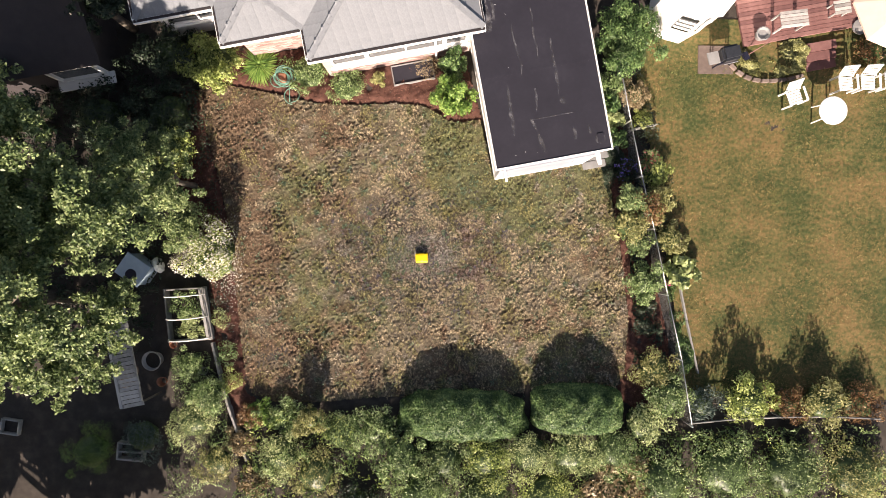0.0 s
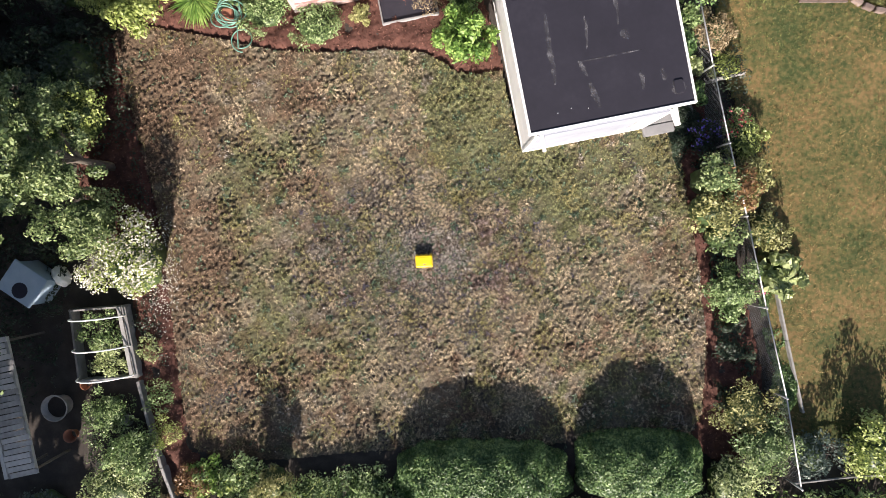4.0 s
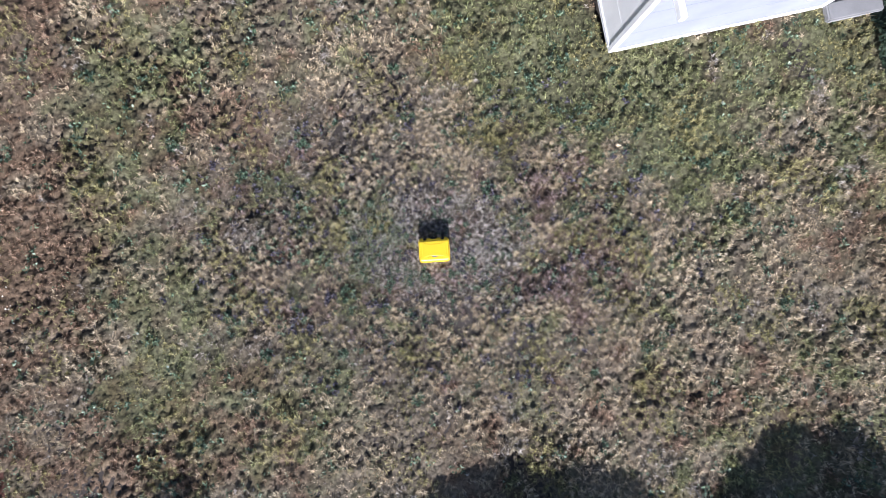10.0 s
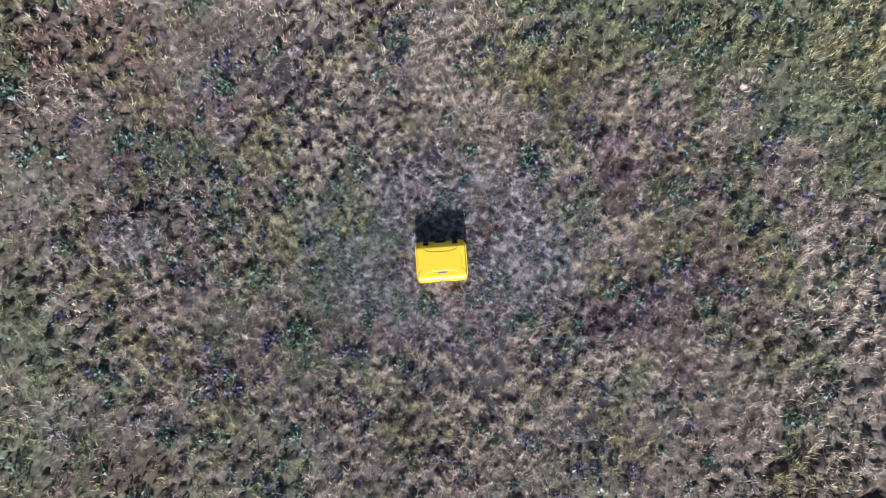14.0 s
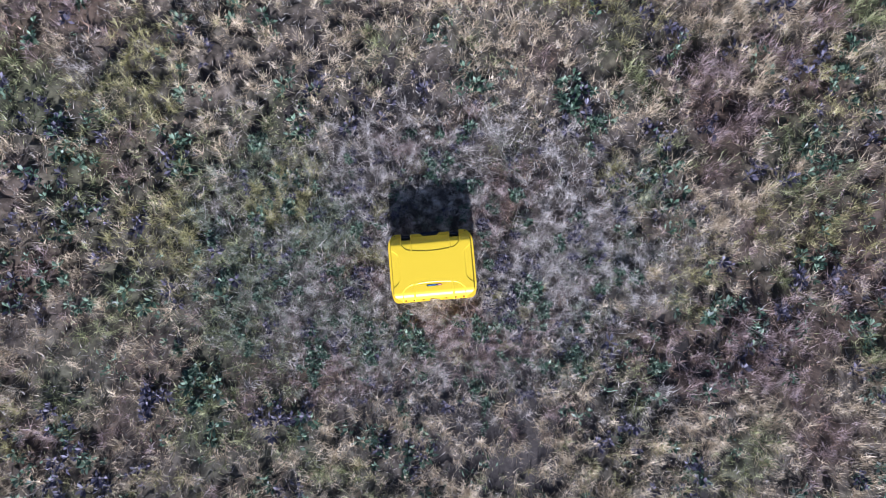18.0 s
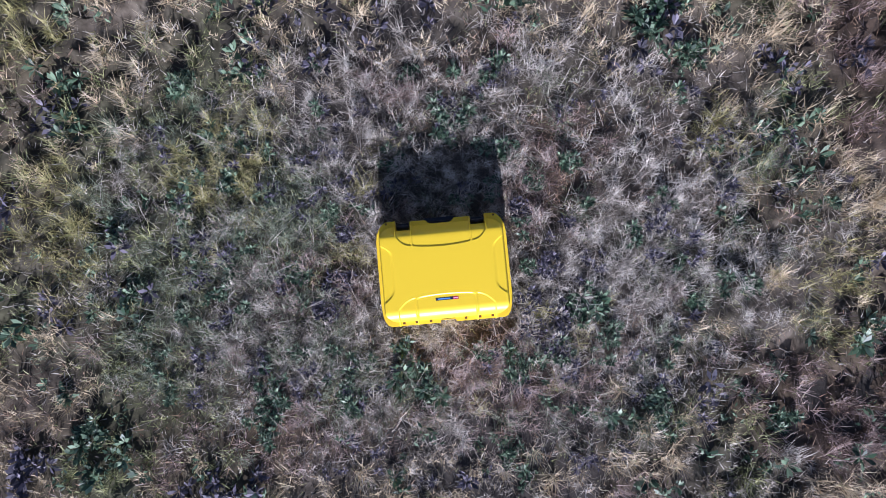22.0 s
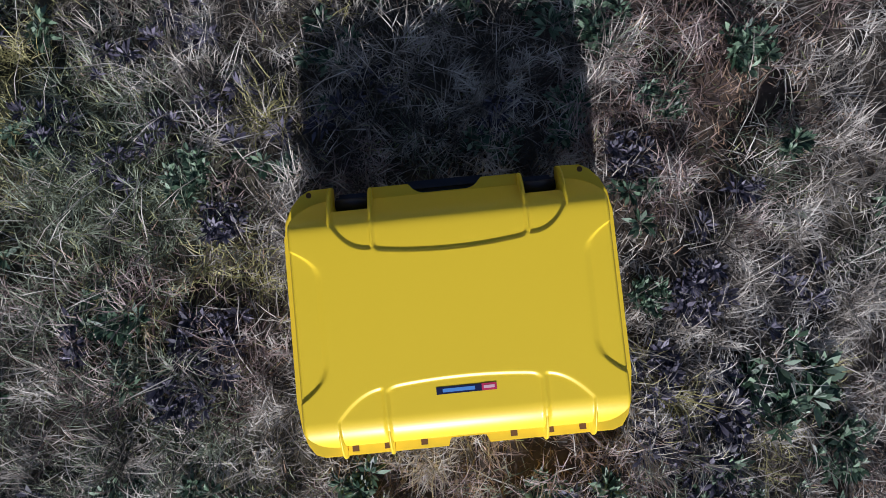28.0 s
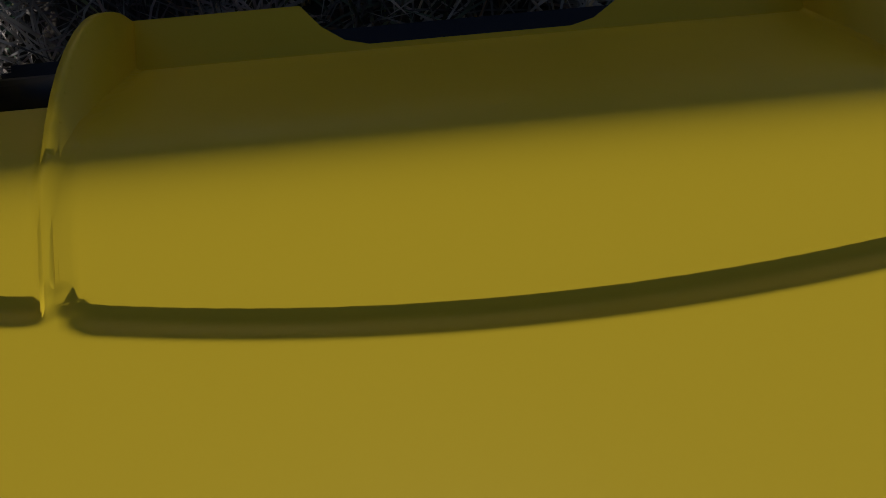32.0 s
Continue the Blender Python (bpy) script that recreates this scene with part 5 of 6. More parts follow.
def chain_fence(line, height, name, label, pitch=0.075):
    fence = empty(name, Matrix(), label, "fence", kind="structure")
    for x, y in line:
        part("fence_post", tube([(x, y, -0.05), (x, y, height + 0.05)], 0.024, 8), STEEL, fence, smooth=True)
    for (x0, y0), (x1, y1) in zip(line, line[1:]):
        part("top_rail", tube([(x0, y0, height), (x1, y1, height)], 0.017, 8), STEEL, fence, smooth=True)
        length = math.hypot(x1 - x0, y1 - y0)
        d = np.array([(x1 - x0) / length, (y1 - y0) / length])
        s = np.concatenate([np.arange(-height, length, pitch), np.arange(0, length + height, pitch)])
        sign = np.concatenate([np.ones(len(np.arange(-height, length, pitch))), -np.ones(len(np.arange(0, length + height, pitch)))])
        a, c = s, s + sign * height
        za, zc = np.zeros(len(s)), np.full(len(s), height)
        lo, hi = np.clip(a, 0, length), np.clip(c, 0, length)
        za, zc = np.abs(lo - a), height - np.abs(hi - c)
        ok = zc - za > 0.02
        lo, hi, za, zc = lo[ok], hi[ok], za[ok], zc[ok]
        p, q = np.stack([x0 + d[0] * lo, y0 + d[1] * lo, za], 1), np.stack([x0 + d[0] * hi, y0 + d[1] * hi, zc], 1)
        w = np.array([-d[1], d[0], 0]) * 0.0018
        u = np.array([0, 0, 0.0018])
        rings = [np.stack([e + w, e - 0.5 * w + u, e - 0.5 * w - u], 1) for e in (p, q)]
        v = np.stack(rings, 1).reshape(-1, 3)
        k = np.arange(len(p))[:, None] * 6
        f = (k[:, :, None] + np.array([[0, 1, 4, 3], [1, 2, 5, 4], [2, 0, 3, 5]])[None]).reshape(-1, 4)
        tagged(part("wire_mesh", quads_mesh("wire_mesh", v, f, WIRE), None, fence, "diamond wire mesh"), kind="stuff")


chain_fence(FENCE, 0.88, "chain_link_fence", "galvanised chain-link fence between the gardens")
rail = empty("rail_fence", Matrix(), "grey timber rail fence behind the neighbour's shrubs", "fence", kind="structure")
rail_line = [(8.92, -5.37), (10.4, -5.2), (12.0, -5.1), (13.6, -5.05), (15.2, -5.1)]
for (x0, y0), (x1, y1) in zip(rail_line, rail_line[1:]):
    part("rail", tube([(x0, y0, 0.55), (x1, y1, 0.55)], 0.028, 6), WORN_WOOD, rail)
    part("fence_post", tube([(x1, y1, -0.05), (x1, y1, 0.6)], 0.035, 6), WORN_WOOD, rail)


def board_edging(name, line, height, thick, label):
    ed = empty(name, Matrix(), label, "edging", kind="structure")
    for (x0, y0), (x1, y1) in zip(line, line[1:]):
        a = math.degrees(math.atan2(y1 - y0, x1 - x0))
        part("board", box(0, math.hypot(x1 - x0, y1 - y0) - 0.01, -thick / 2, thick / 2, -0.06, height, 0.008, m=pose(x0, y0, 0, 0, 0, a)), WORN_WOOD, ed)


board_edging("east_edging", [(8.66, -0.4), (9.0, -2.0), (9.42, -3.8)], 0.14, 0.05, "weathered grey board edging of the neighbour's border")
board_edging("short_board", [(6.98, 4.38), (7.85, 4.58)], 0.24, 0.05, "short weathered grey board standing out from the fence")
side_path = empty("side_path", Matrix(), "pale concrete slabs between the extension and the plants", "path", kind="structure")
for k in range(5):
    part("paving_slab", box(0, 0.42, 0, 0.86, -0.03, 0.035, 0.01, m=pose(5.32 + 0.17 * (4 - k), 3.55 + 0.87 * k, 0, 0, 0, 11.3)), CONCRETE, side_path)
board_edging("west_edging", [(-7.02, -3.0), (-6.75, -4.1), (-6.45, -5.15), (-6.1, -6.1), (-5.8, -7.0)], 0.22, 0.08, "weathered grey timber edging between the gardens")

# ---- the western neighbour's kitchen garden ----
bed = empty("raised_bed", Matrix(), "weathered timber raised bed with three white hoops", "raised bed")
CORNER = [(-8.62, -1.25), (-7.34, -1.15), (-7.02, -2.86), (-8.42, -2.98)]
for (x0, y0), (x1, y1) in zip(CORNER, CORNER[1:] + CORNER[:1]):
    a = math.degrees(math.atan2(y1 - y0, x1 - x0))
    part("side_board", box(-0.04, math.hypot(x1 - x0, y1 - y0) + 0.04, -0.025, 0.025, -0.05, 0.30, 0.01, m=pose(x0, y0, 0, 0, 0, a)), WORN_WOOD, bed)
for k, w in enumerate((0.0, 0.12)):
    part("cap_board", box(0, 1.75, -0.05, 0.05, 0.30, 0.33, 0.006, m=pose(-7.30 - w, -1.15, 0, 0, 0, -79.5)), WORN_WOOD, bed)
for t in (0.12, 0.55, 0.96):
    p, q = Vector((-8.62 + 0.2 * t, -1.25 - 1.73 * t, 0.3)), Vector((-7.28 + 0.3 * t, -1.15 - 1.71 * t, 0.3))
    part("hoop", tube([p.lerp(q, s) + Vector((0, 0, 0.62 * math.sin(math.pi * s) ** 0.6)) for s in np.linspace(0, 1, 15)], 0.018, 8), WHITE_PLASTIC, bed, "white plastic hoop", True)
lean_to = empty("plank_shelter", pose(-9.43, -3.35, 0, 0, 0, -78), "low shelter roofed with weathered grey planks", "shelter")
plank = part("plank", box(-0.058, 0.058, -0.30, 0.34, 1.28, 1.305, 0.004), GREY_WOOD, lean_to)
for k in range(24):
    o = plank if k == 0 else new("plank", plank.data)
    o.parent = lean_to
    o.matrix_basis = pose(-1.55 + 0.134 * k, 0.03 * math.sin(5 * k), 0.006 * (k % 3), 1.5 * math.sin(k), 0, 1.6 * math.sin(3 * k))
for k in range(2):
    part("edge_board", box(-1.62 + 1.62 * k, -0.02 + 1.6 * k, -0.40, -0.31, 1.285, 1.315, 0.006), GREY_WOOD, lean_to)
for y in (-0.3, 0.3):
    part("beam", box(-1.6, 1.6, y - 0.03, y + 0.03, 1.20, 1.28), GREY_WOOD, lean_to)
    for x in (-1.5, 1.5):
        part("post", box(x - 0.025, x + 0.025, y - 0.025, y + 0.025, 0, 1.2), BARK, lean_to)
hut = empty("compost_bin", pose(-9.42, -0.55, 0, 0, 0, -34), "pale blue box with a black disc drawn as the opening's shade in its lid", "box")
part("body", box(-0.42, 0.42, -0.36, 0.36, 0, 0.75, 0.02), BLUE_TARP, hut)
part("lid", box(-0.46, 0.46, -0.40, 0.40, 0.75, 0.80, 0.015), BLUE_TARP, hut)
# Disc laid on the uncut lid; its black is the opening's shade.
b = bmesh.new()
bmesh.ops.create_circle(b, cap_ends=True, radius=0.19, segments=24, matrix=Matrix.Translation((0.05, -0.16, 0.804)))
part("opening", b, BLACK_RESIN, hut, "black disc drawn as the opening's shade")
sack = empty("white_sack", pose(-8.84, -0.40, 0, 0, 0, 25), "crumpled white sack standing on the soil", "sack")
b = bmesh.new()
bmesh.ops.create_icosphere(b, subdivisions=4, radius=1)
for v in b.verts:
    w = 1 + 0.16 * noise.noise(v.co * 2.3) + 0.07 * noise.noise(v.co * 6)
    v.co = Vector((v.co.x * 0.16 * w, v.co.y * 0.27 * w, max(0, 0.24 + v.co.z * 0.26 * w)))
part("cloth", b, WHITE_PLASTIC, sack, smooth=True)
tub = empty("round_tub", pose(-8.98, -3.62, 0), "round grey metal tub half full of soil", "tub")
part("wall", lathe([(0.24, 0), (0.30, 0.36), (0.32, 0.37), (0.33, 0.36), (0.29, 0.36), (0.24, 0.05)], 32), GREY_WOOD, tub, smooth=True)
b = bmesh.new()
bmesh.ops.create_circle(b, cap_ends=True, radius=0.27, segments=24, matrix=Matrix.Translation((0, 0, 0.2)))
part("soil", b, SOIL, tub)
for x, y, r, mat, lab in ((-7.3, -3.97, 0.13, CONCRETE, "small pale grey pot ring"), (-8.35, -3.1, 0.12, TERRACOTTA, "terracotta pot on the soil"), (-8.7, -4.35, 0.16, TERRACOTTA, "wide terracotta pot on the soil"), (-9.1, -6.6, 0.15, GREY_WOOD, "grey pot in the shade"), (-9.6, -6.2, 0.2, GREY_WOOD, "low grey tub in the shade")):
    p = empty("flower_pot", pose(x, y, -0.02), lab, "pot", "pots in the kitchen garden")
    part("pot_wall", lathe([(r * 0.6, 0), (r, r * 1.5), (r * 1.06, r * 1.5), (r * 1.06, r * 1.35), (r * 0.85, r * 1.2), (r * 0.7, 0.03)], 20), mat, p, smooth=True)
frame_bed = empty("cold_frame", pose(-9.75, -6.75, 0, 0, 0, -4), "small grey timber cold frame in the shade", "cold frame")
for x0, x1, y0, y1 in ((-0.45, 0.45, -0.3, -0.24), (-0.45, 0.45, 0.24, 0.3), (-0.45, -0.39, -0.24, 0.24), (0.39, 0.45, -0.24, 0.24), (-0.39, 0.39, -0.03, 0.03)):
    part("side", box(x0, x1, y0, y1, -0.05, 0.22, 0.006), GREY_WOOD, frame_bed)

tray = empty("wooden_tray", pose(-13.9, -6.0, 0, 0, 0, -8), "small open wooden tray on the dark soil", "tray")
for x0, x1, y0, y1 in ((-0.32, 0.32, -0.26, -0.22), (-0.32, 0.32, 0.22, 0.26), (-0.32, -0.28, -0.22, 0.22), (0.28, 0.32, -0.22, 0.22)):
    part("side", box(x0, x1, y0, y1, -0.05, 0.14, 0.006), GREY_WOOD, tray)
broom = empty("garden_broom", pose(10.85, 6.95, 0, 0, 0, 25), "long-handled garden broom lying by the barbecue", "broom")
part("handle", tube([(0.0, 0, 0.2), (0.85, 0.1, 0.55)], 0.014, 8), DECK_WOOD, broom)
part("head", box(-0.16, 0.02, -0.14, 0.14, 0.0, 0.22, 0.02), BLACK_RESIN, broom)

# Garden hose coiled on the mulch.
hose = empty("garden_hose", pose(-4.72, 5.95, 0.02), "coiled green garden hose on its stand", "hose")
pts = []
for k in range(150):
    t = k / 149 * 2 * math.pi * 7
    r = 0.27 + 0.07 * math.sin(t * 0.37) + 0.05 * math.sin(t * 1.7)
    pts.append((r * math.cos(t) + 0.06 * math.sin(t * 0.21), 0.9 * r * math.sin(t) + 0.05 * math.cos(t * 0.13), 0.30 + 0.14 * math.sin(t * 0.5) * math.sin(t)))
for s in np.linspace(0, 1, 40):
    t = -math.pi / 2 + s * 2 * math.pi
    pts.append((0.28 + 0.27 * math.cos(t) - 0.02, -0.55 + 0.27 * math.sin(t) - 0.02, 0.30 * (1 - s) ** 3 + 0.02))
part("coil", tube(pts, 0.016, 6), HOSE, hose, smooth=True)
part("stand", box(-0.12, 0.12, -0.12, 0.12, -0.02, 0.34, 0.02), TERRACOTTA, hose, "brown hose stand")

# ---- plants ----
def cluster_points(rng, blobs, count, deep=0.16):
    """Leaf places and outward ways on the skins of overlapping blobs; blobs: rows of x, y, z, rx, ry, rz."""
    blobs = np.asarray(blobs, float)
    area = (blobs[:, 3] * blobs[:, 4] + blobs[:, 5] * (blobs[:, 3] + blobs[:, 4])) ** 1.0
    k = rng.choice(len(blobs), count, p=area / area.sum())
    d = rng.normal(size=(count, 3))
    d /= np.linalg.norm(d, axis=1, keepdims=True)
    d[:, 2] = np.where(d[:, 2] < -0.35, -d[:, 2], d[:, 2])
    depth = 1.04 - np.abs(rng.normal(0, deep, count))
    lump = 1 + 0.14 * np.sin(7 * d[:, 0] + 3 * k) * np.sin(6 * d[:, 1] + k) + 0.1 * np.sin(15 * d[:, 0] + 11 * d[:, 2])
    c = blobs[k, :3] + d * blobs[k, 3:] * (depth * lump)[:, None]
    return c, d


def plant(name, category, x, y, radius, height, mat, count, leaf, label, seed, blobs=11, droop=0.85, flowers=None, group="", squash=1.0, stems=5):
    """A shrub: stems and a crown of single leaves on uneven lumps, with blossoms where given as (material, count, size)."""
    rng = np.random.default_rng(seed)
    thing = empty(name, pose(x, y, 0), label, category, group)
    rows = [(0, 0, height * 0.5, radius * 0.56, radius * 0.56 * squash, height * 0.5)]
    for k in range(blobs):
        a = 2 * math.pi * (k + rng.uniform(-0.3, 0.3)) / blobs
        far, r = radius * rng.uniform(0.4, 0.98), radius * rng.uniform(0.18, 0.42)
        h = height * rng.uniform(0.3, 0.78)
        rows.append((far * math.cos(a), far * math.sin(a) * squash, h, r, r, min(h, height * rng.uniform(0.22, 0.34))))
    c, d = cluster_points(rng, rows, count, 0.3)
    c[:, 2] = np.maximum(c[:, 2], 0.02)
    nrm = d + rng.normal(0, droop, d.shape) + (0, 0, 0.5)
    size = rng.uniform(0.65, 1.3, count) * leaf
    part("foliage", leaf_mesh("foliage", c, nrm, size, size * rng.uniform(0.38, 0.6, count), mat, rng), None, thing)
    # Added solid core: blocks light and puts dark shade between the leaves.
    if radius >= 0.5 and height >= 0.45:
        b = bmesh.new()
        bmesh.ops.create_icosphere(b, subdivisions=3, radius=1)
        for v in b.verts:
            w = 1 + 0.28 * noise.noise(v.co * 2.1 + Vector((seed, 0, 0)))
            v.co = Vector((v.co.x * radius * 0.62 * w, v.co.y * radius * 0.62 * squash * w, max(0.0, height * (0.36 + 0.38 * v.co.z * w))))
        part("inner_growth", b, LEAF_HEART, thing, "solid core closing the gaps between the leaves", True)
    for k in range(min(stems, len(rows))):
        bx, by, bz = rows[k][:3]
        part("stem", tube([(0.06 * bx, 0.06 * by, -0.04), (0.4 * bx, 0.4 * by, 0.5 * bz), (bx, by, bz)], 0.02, 5, radii=[0.028, 0.02, 0.008]), BARK, thing)
    for fm, fc, fs in flowers or ():
        c, d = cluster_points(rng, rows, fc)
        keep = d[:, 2] > -0.1
        c, d = c[keep] * 1.03, d[keep]
        c[:, 2] = np.maximum(c[:, 2], 0.04)
        part("blossoms", leaf_mesh("blossoms", c, d + rng.normal(0, 0.5, d.shape), rng.uniform(0.7, 1.2, len(c)) * fs, fs * 0.8, fm, rng), None, thing)
    return thing


def tree(name, x, y, blobs, mat, count, leaf, label, seed, trunk=0.16):
    rng = np.random.default_rng(seed)
    thing = empty(name, pose(x, y, 0), label, "tree")
    low = min(b[2] - b[5] for b in blobs)
    lean = rng.uniform(-0.2, 0.2, 2)
    top = max(b[2] for b in blobs)
    spine = [(lean[0] * t * t, lean[1] * t * t, -0.1 + t * (top + 0.1)) for t in np.linspace(0, 1, 7)]
    part("trunk", tube(spine, trunk, 9, radii=[trunk * (1.25 - 1.05 * t) for t in np.linspace(0, 1, 7)]), BARK, thing, smooth=True)
    sub = []
    for bx, by, bz, rx, ry, rz in blobs:
        base = Vector((lean[0] * 0.2, lean[1] * 0.2, max(0.5, bz * 0.45)))
        end = Vector((bx, by, bz))
        part("limb", tube([base, base.lerp(end, 0.5) + Vector((0, 0, 0.2)), end], 0.05, 6, radii=[0.07, 0.045, 0.015]), BARK, thing)
        sub.append((bx, by, bz - 0.15 * rz, rx * 0.4, ry * 0.4, rz * 0.4))
        for _ in range(34):
            d = rng.normal(size=3)
            d /= np.linalg.norm(d)
            d[2] = abs(d[2]) * 0.9 - 0.25
            f = rng.uniform(0.35, 1.12)
            r = rng.uniform(0.09, 0.23)
            sub.append((bx + d[0] * rx * f, by + d[1] * ry * f, bz + d[2] * rz * f, rx * r * rng.uniform(0.8, 1.5), ry * r * rng.uniform(0.8, 1.5), rz * r * 0.45))
    c, d = cluster_points(rng, sub, count, 0.5)
    size = rng.uniform(0.6, 1.3, count) * leaf
    part("crown", leaf_mesh("crown", c, d * 0.4 + rng.normal(0, 0.75, d.shape) + (0, -0.2, 0.6), size, size * rng.uniform(0.42, 0.62, count), mat, rng), None, thing)
    return thing


def hedge(x0, x1, y0, y1, height, label, seed, count):
    """A clipped hedge with a domed top and rounded ends."""
    rng = np.random.default_rng(seed)
    thing = empty("hedge", pose((x0 + x1) / 2, (y0 + y1) / 2, 0), label, "hedge", "clipped hedges")
    hx, hy = (x1 - x0) / 2, (y1 - y0) / 2
    d = rng.normal(size=(count, 3))
    d[:, 2] = np.abs(d[:, 2])
    d /= np.linalg.norm(d, axis=1, keepdims=True)
    e = d.copy()
    e /= (np.abs(e) ** 3.2).sum(1, keepdims=True) ** (1 / 3.2)
    depth = 1 - np.abs(rng.normal(0, 0.085, count)) + 0.05 * np.sin(7 * e[:, 0] * hx + 2) * np.sin(6 * e[:, 1] * hy + seed)
    d = d / np.array([1, 1, 0.55])
    d /= np.linalg.norm(d, axis=1, keepdims=True)
    end = 1 - 0.26 * np.abs(e[:, 0]) ** 3.5
    c = np.stack([e[:, 0] * hx, e[:, 1] * hy, e[:, 2] * height * end], 1) * depth[:, None]
    c[:, 2] += 0.03 * np.sin(9 * c[:, 0]) * np.sin(8 * c[:, 1])
    nrm = d * (1, 1, 1.3) + rng.normal(0, 0.45, d.shape)
    size = rng.uniform(0.6, 1.25, count) * 0.07
    part("foliage", leaf_mesh("foliage", c, nrm, size, size * 0.55, LEAF_HEDGE, rng), None, thing)
    b = bmesh.new()
    bmesh.ops.create_icosphere(b, subdivisions=4, radius=1)
    for v in b.verts:
        q = np.array(v.co)
        q /= (np.abs(q) ** 3.2).sum() ** (1 / 3.2)
        v.co = Vector((q[0] * hx * 0.88, q[1] * hy * 0.86, max(0.0, q[2] * height * (1 - 0.26 * abs(q[0]) ** 3.5) * 0.88)))
    part("inner_growth", b, LEAF_HEDGE, thing, "solid core closing the gaps between the leaves", True)


hedge(-0.72, 3.66, -6.14, -4.46, 0.90, "long clipped dark green hedge with a domed top", 101, 38000)
hedge(3.76, 6.86, -5.84, -4.18, 1.0, "short clipped green hedge with a domed top", 102, 28000)

# Trees of the western garden, and an unseen one added to shade it.
tree("fruit_tree", -12.4, -1.6, [(4.5, 2.5, 5.0, 1.5, 1.5, 1.2), (2.7, -0.2, 6.0, 1.8, 1.6, 1.4), (0.6, 0.8, 5.4, 1.8, 1.8, 1.4), (0.5, -0.3, 5.2, 1.7, 1.2, 1.3), (1.9, 2.9, 4.6, 1.5, 1.3, 1.2), (1.8, 1.2, 5.8, 1.7, 1.6, 1.2), (1.4, -1.5, 5.0, 1.4, 1.2, 1.2), (2.6, -0.7, 4.3, 1.0, 1.1, 0.9), (2.7, -1.7, 4.1, 1.0, 0.9, 0.8), (4.1, -0.3, 4.4, 1.0, 0.9, 0.6), (4.6, 0.5, 4.2, 0.7, 0.7, 0.5), (3.7, -1.3, 4.3, 0.8, 0.8, 0.6), (1.6, -1.0, 4.8, 1.3, 1.2, 0.9)],
     LEAF_TREE, 100000, 0.105, "spreading leafy green tree over the kitchen garden", 111, 0.17)
tree("fruit_tree", -12.2, 1.0, [(0.6, 1.2, 5.4, 1.8, 1.8, 1.5), (1.6, -0.4, 5.0, 1.5, 1.5, 1.3), (1.4, 2.6, 4.4, 1.4, 1.3, 1.2), (-0.8, -1.5, 5.8, 2.0, 2.0, 1.5), (0.9, -2.8, 4.8, 1.5, 1.5, 1.3), (4.4, 0.6, 4.3, 0.9, 0.9, 0.8), (3.0, 1.0, 4.4, 1.1, 1.0, 0.9), (3.2, -0.6, 4.6, 1.0, 0.9, 0.8)], LEAF_TREE, 52000, 0.115, "tall leafy tree at the edge of the western garden", 112, 0.2)
tree("shade_tree", -11.6, -11.2, [(0.6, 0.4, 5.0, 2.1, 2.0, 1.6), (-1.6, -0.5, 5.6, 2.0, 2.0, 1.6), (1.9, 0.2, 4.2, 1.4, 1.5, 1.4), (-3.4, 0.8, 5.0, 1.8, 1.8, 1.5), (1.7, 1.4, 3.4, 1.4, 1.2, 1.1), (0.0, 0, 2.0, 1.9, 1.6, 1.8), (1.6, 0.2, 1.9, 1.5, 1.5, 1.7), (-2.8, 0, 2.0, 1.9, 1.6, 1.8), (-5.0, 0.2, 2.2, 1.8, 1.5, 1.9), (1.4, 0.3, 5.6, 1.5, 1.5, 1.4), (2.4, 0.2, 3.4, 1.0, 1.0, 1.2), (2.3, 0.2, 2.0, 1.0, 1.0, 1.3)], LEAF_TREE, 30000, 0.42, "tall tree out of view, added to shade the kitchen garden", 117, 0.22)
tree("small_tree", -7.75, 2.3, [(0.35, -0.5, 3.2, 1.15, 1.1, 0.95), (-0.5, 0.6, 3.3, 1.0, 1.0, 0.9), (0.1, 1.0, 2.6, 0.8, 0.7, 0.7)], LEAF_TREE, 26000, 0.075, "small green tree leaning over the lawn's edge", 114, 0.09)
tree("conifer", -9.9, 7.6, [(0, 0, 2.2, 1.0, 1.0, 0.9), (0.1, 0, 3.4, 0.8, 0.8, 0.9), (0, 0.1, 4.6, 0.5, 0.5, 0.8)], LEAF_SHADE, 14000, 0.10, "dark conifer beside the neighbour's house", 115, 0.12)
tree("conifer", -12.6, 4.2, [(0, 0, 2.4, 1.3, 1.3, 1.0), (0.1, 0, 3.9, 1.0, 1.0, 1.1), (0, 0.1, 5.3, 0.6, 0.6, 1.0)], LEAF_SHADE, 14000, 0.11, "tall dark conifer in the western garden", 116, 0.14)

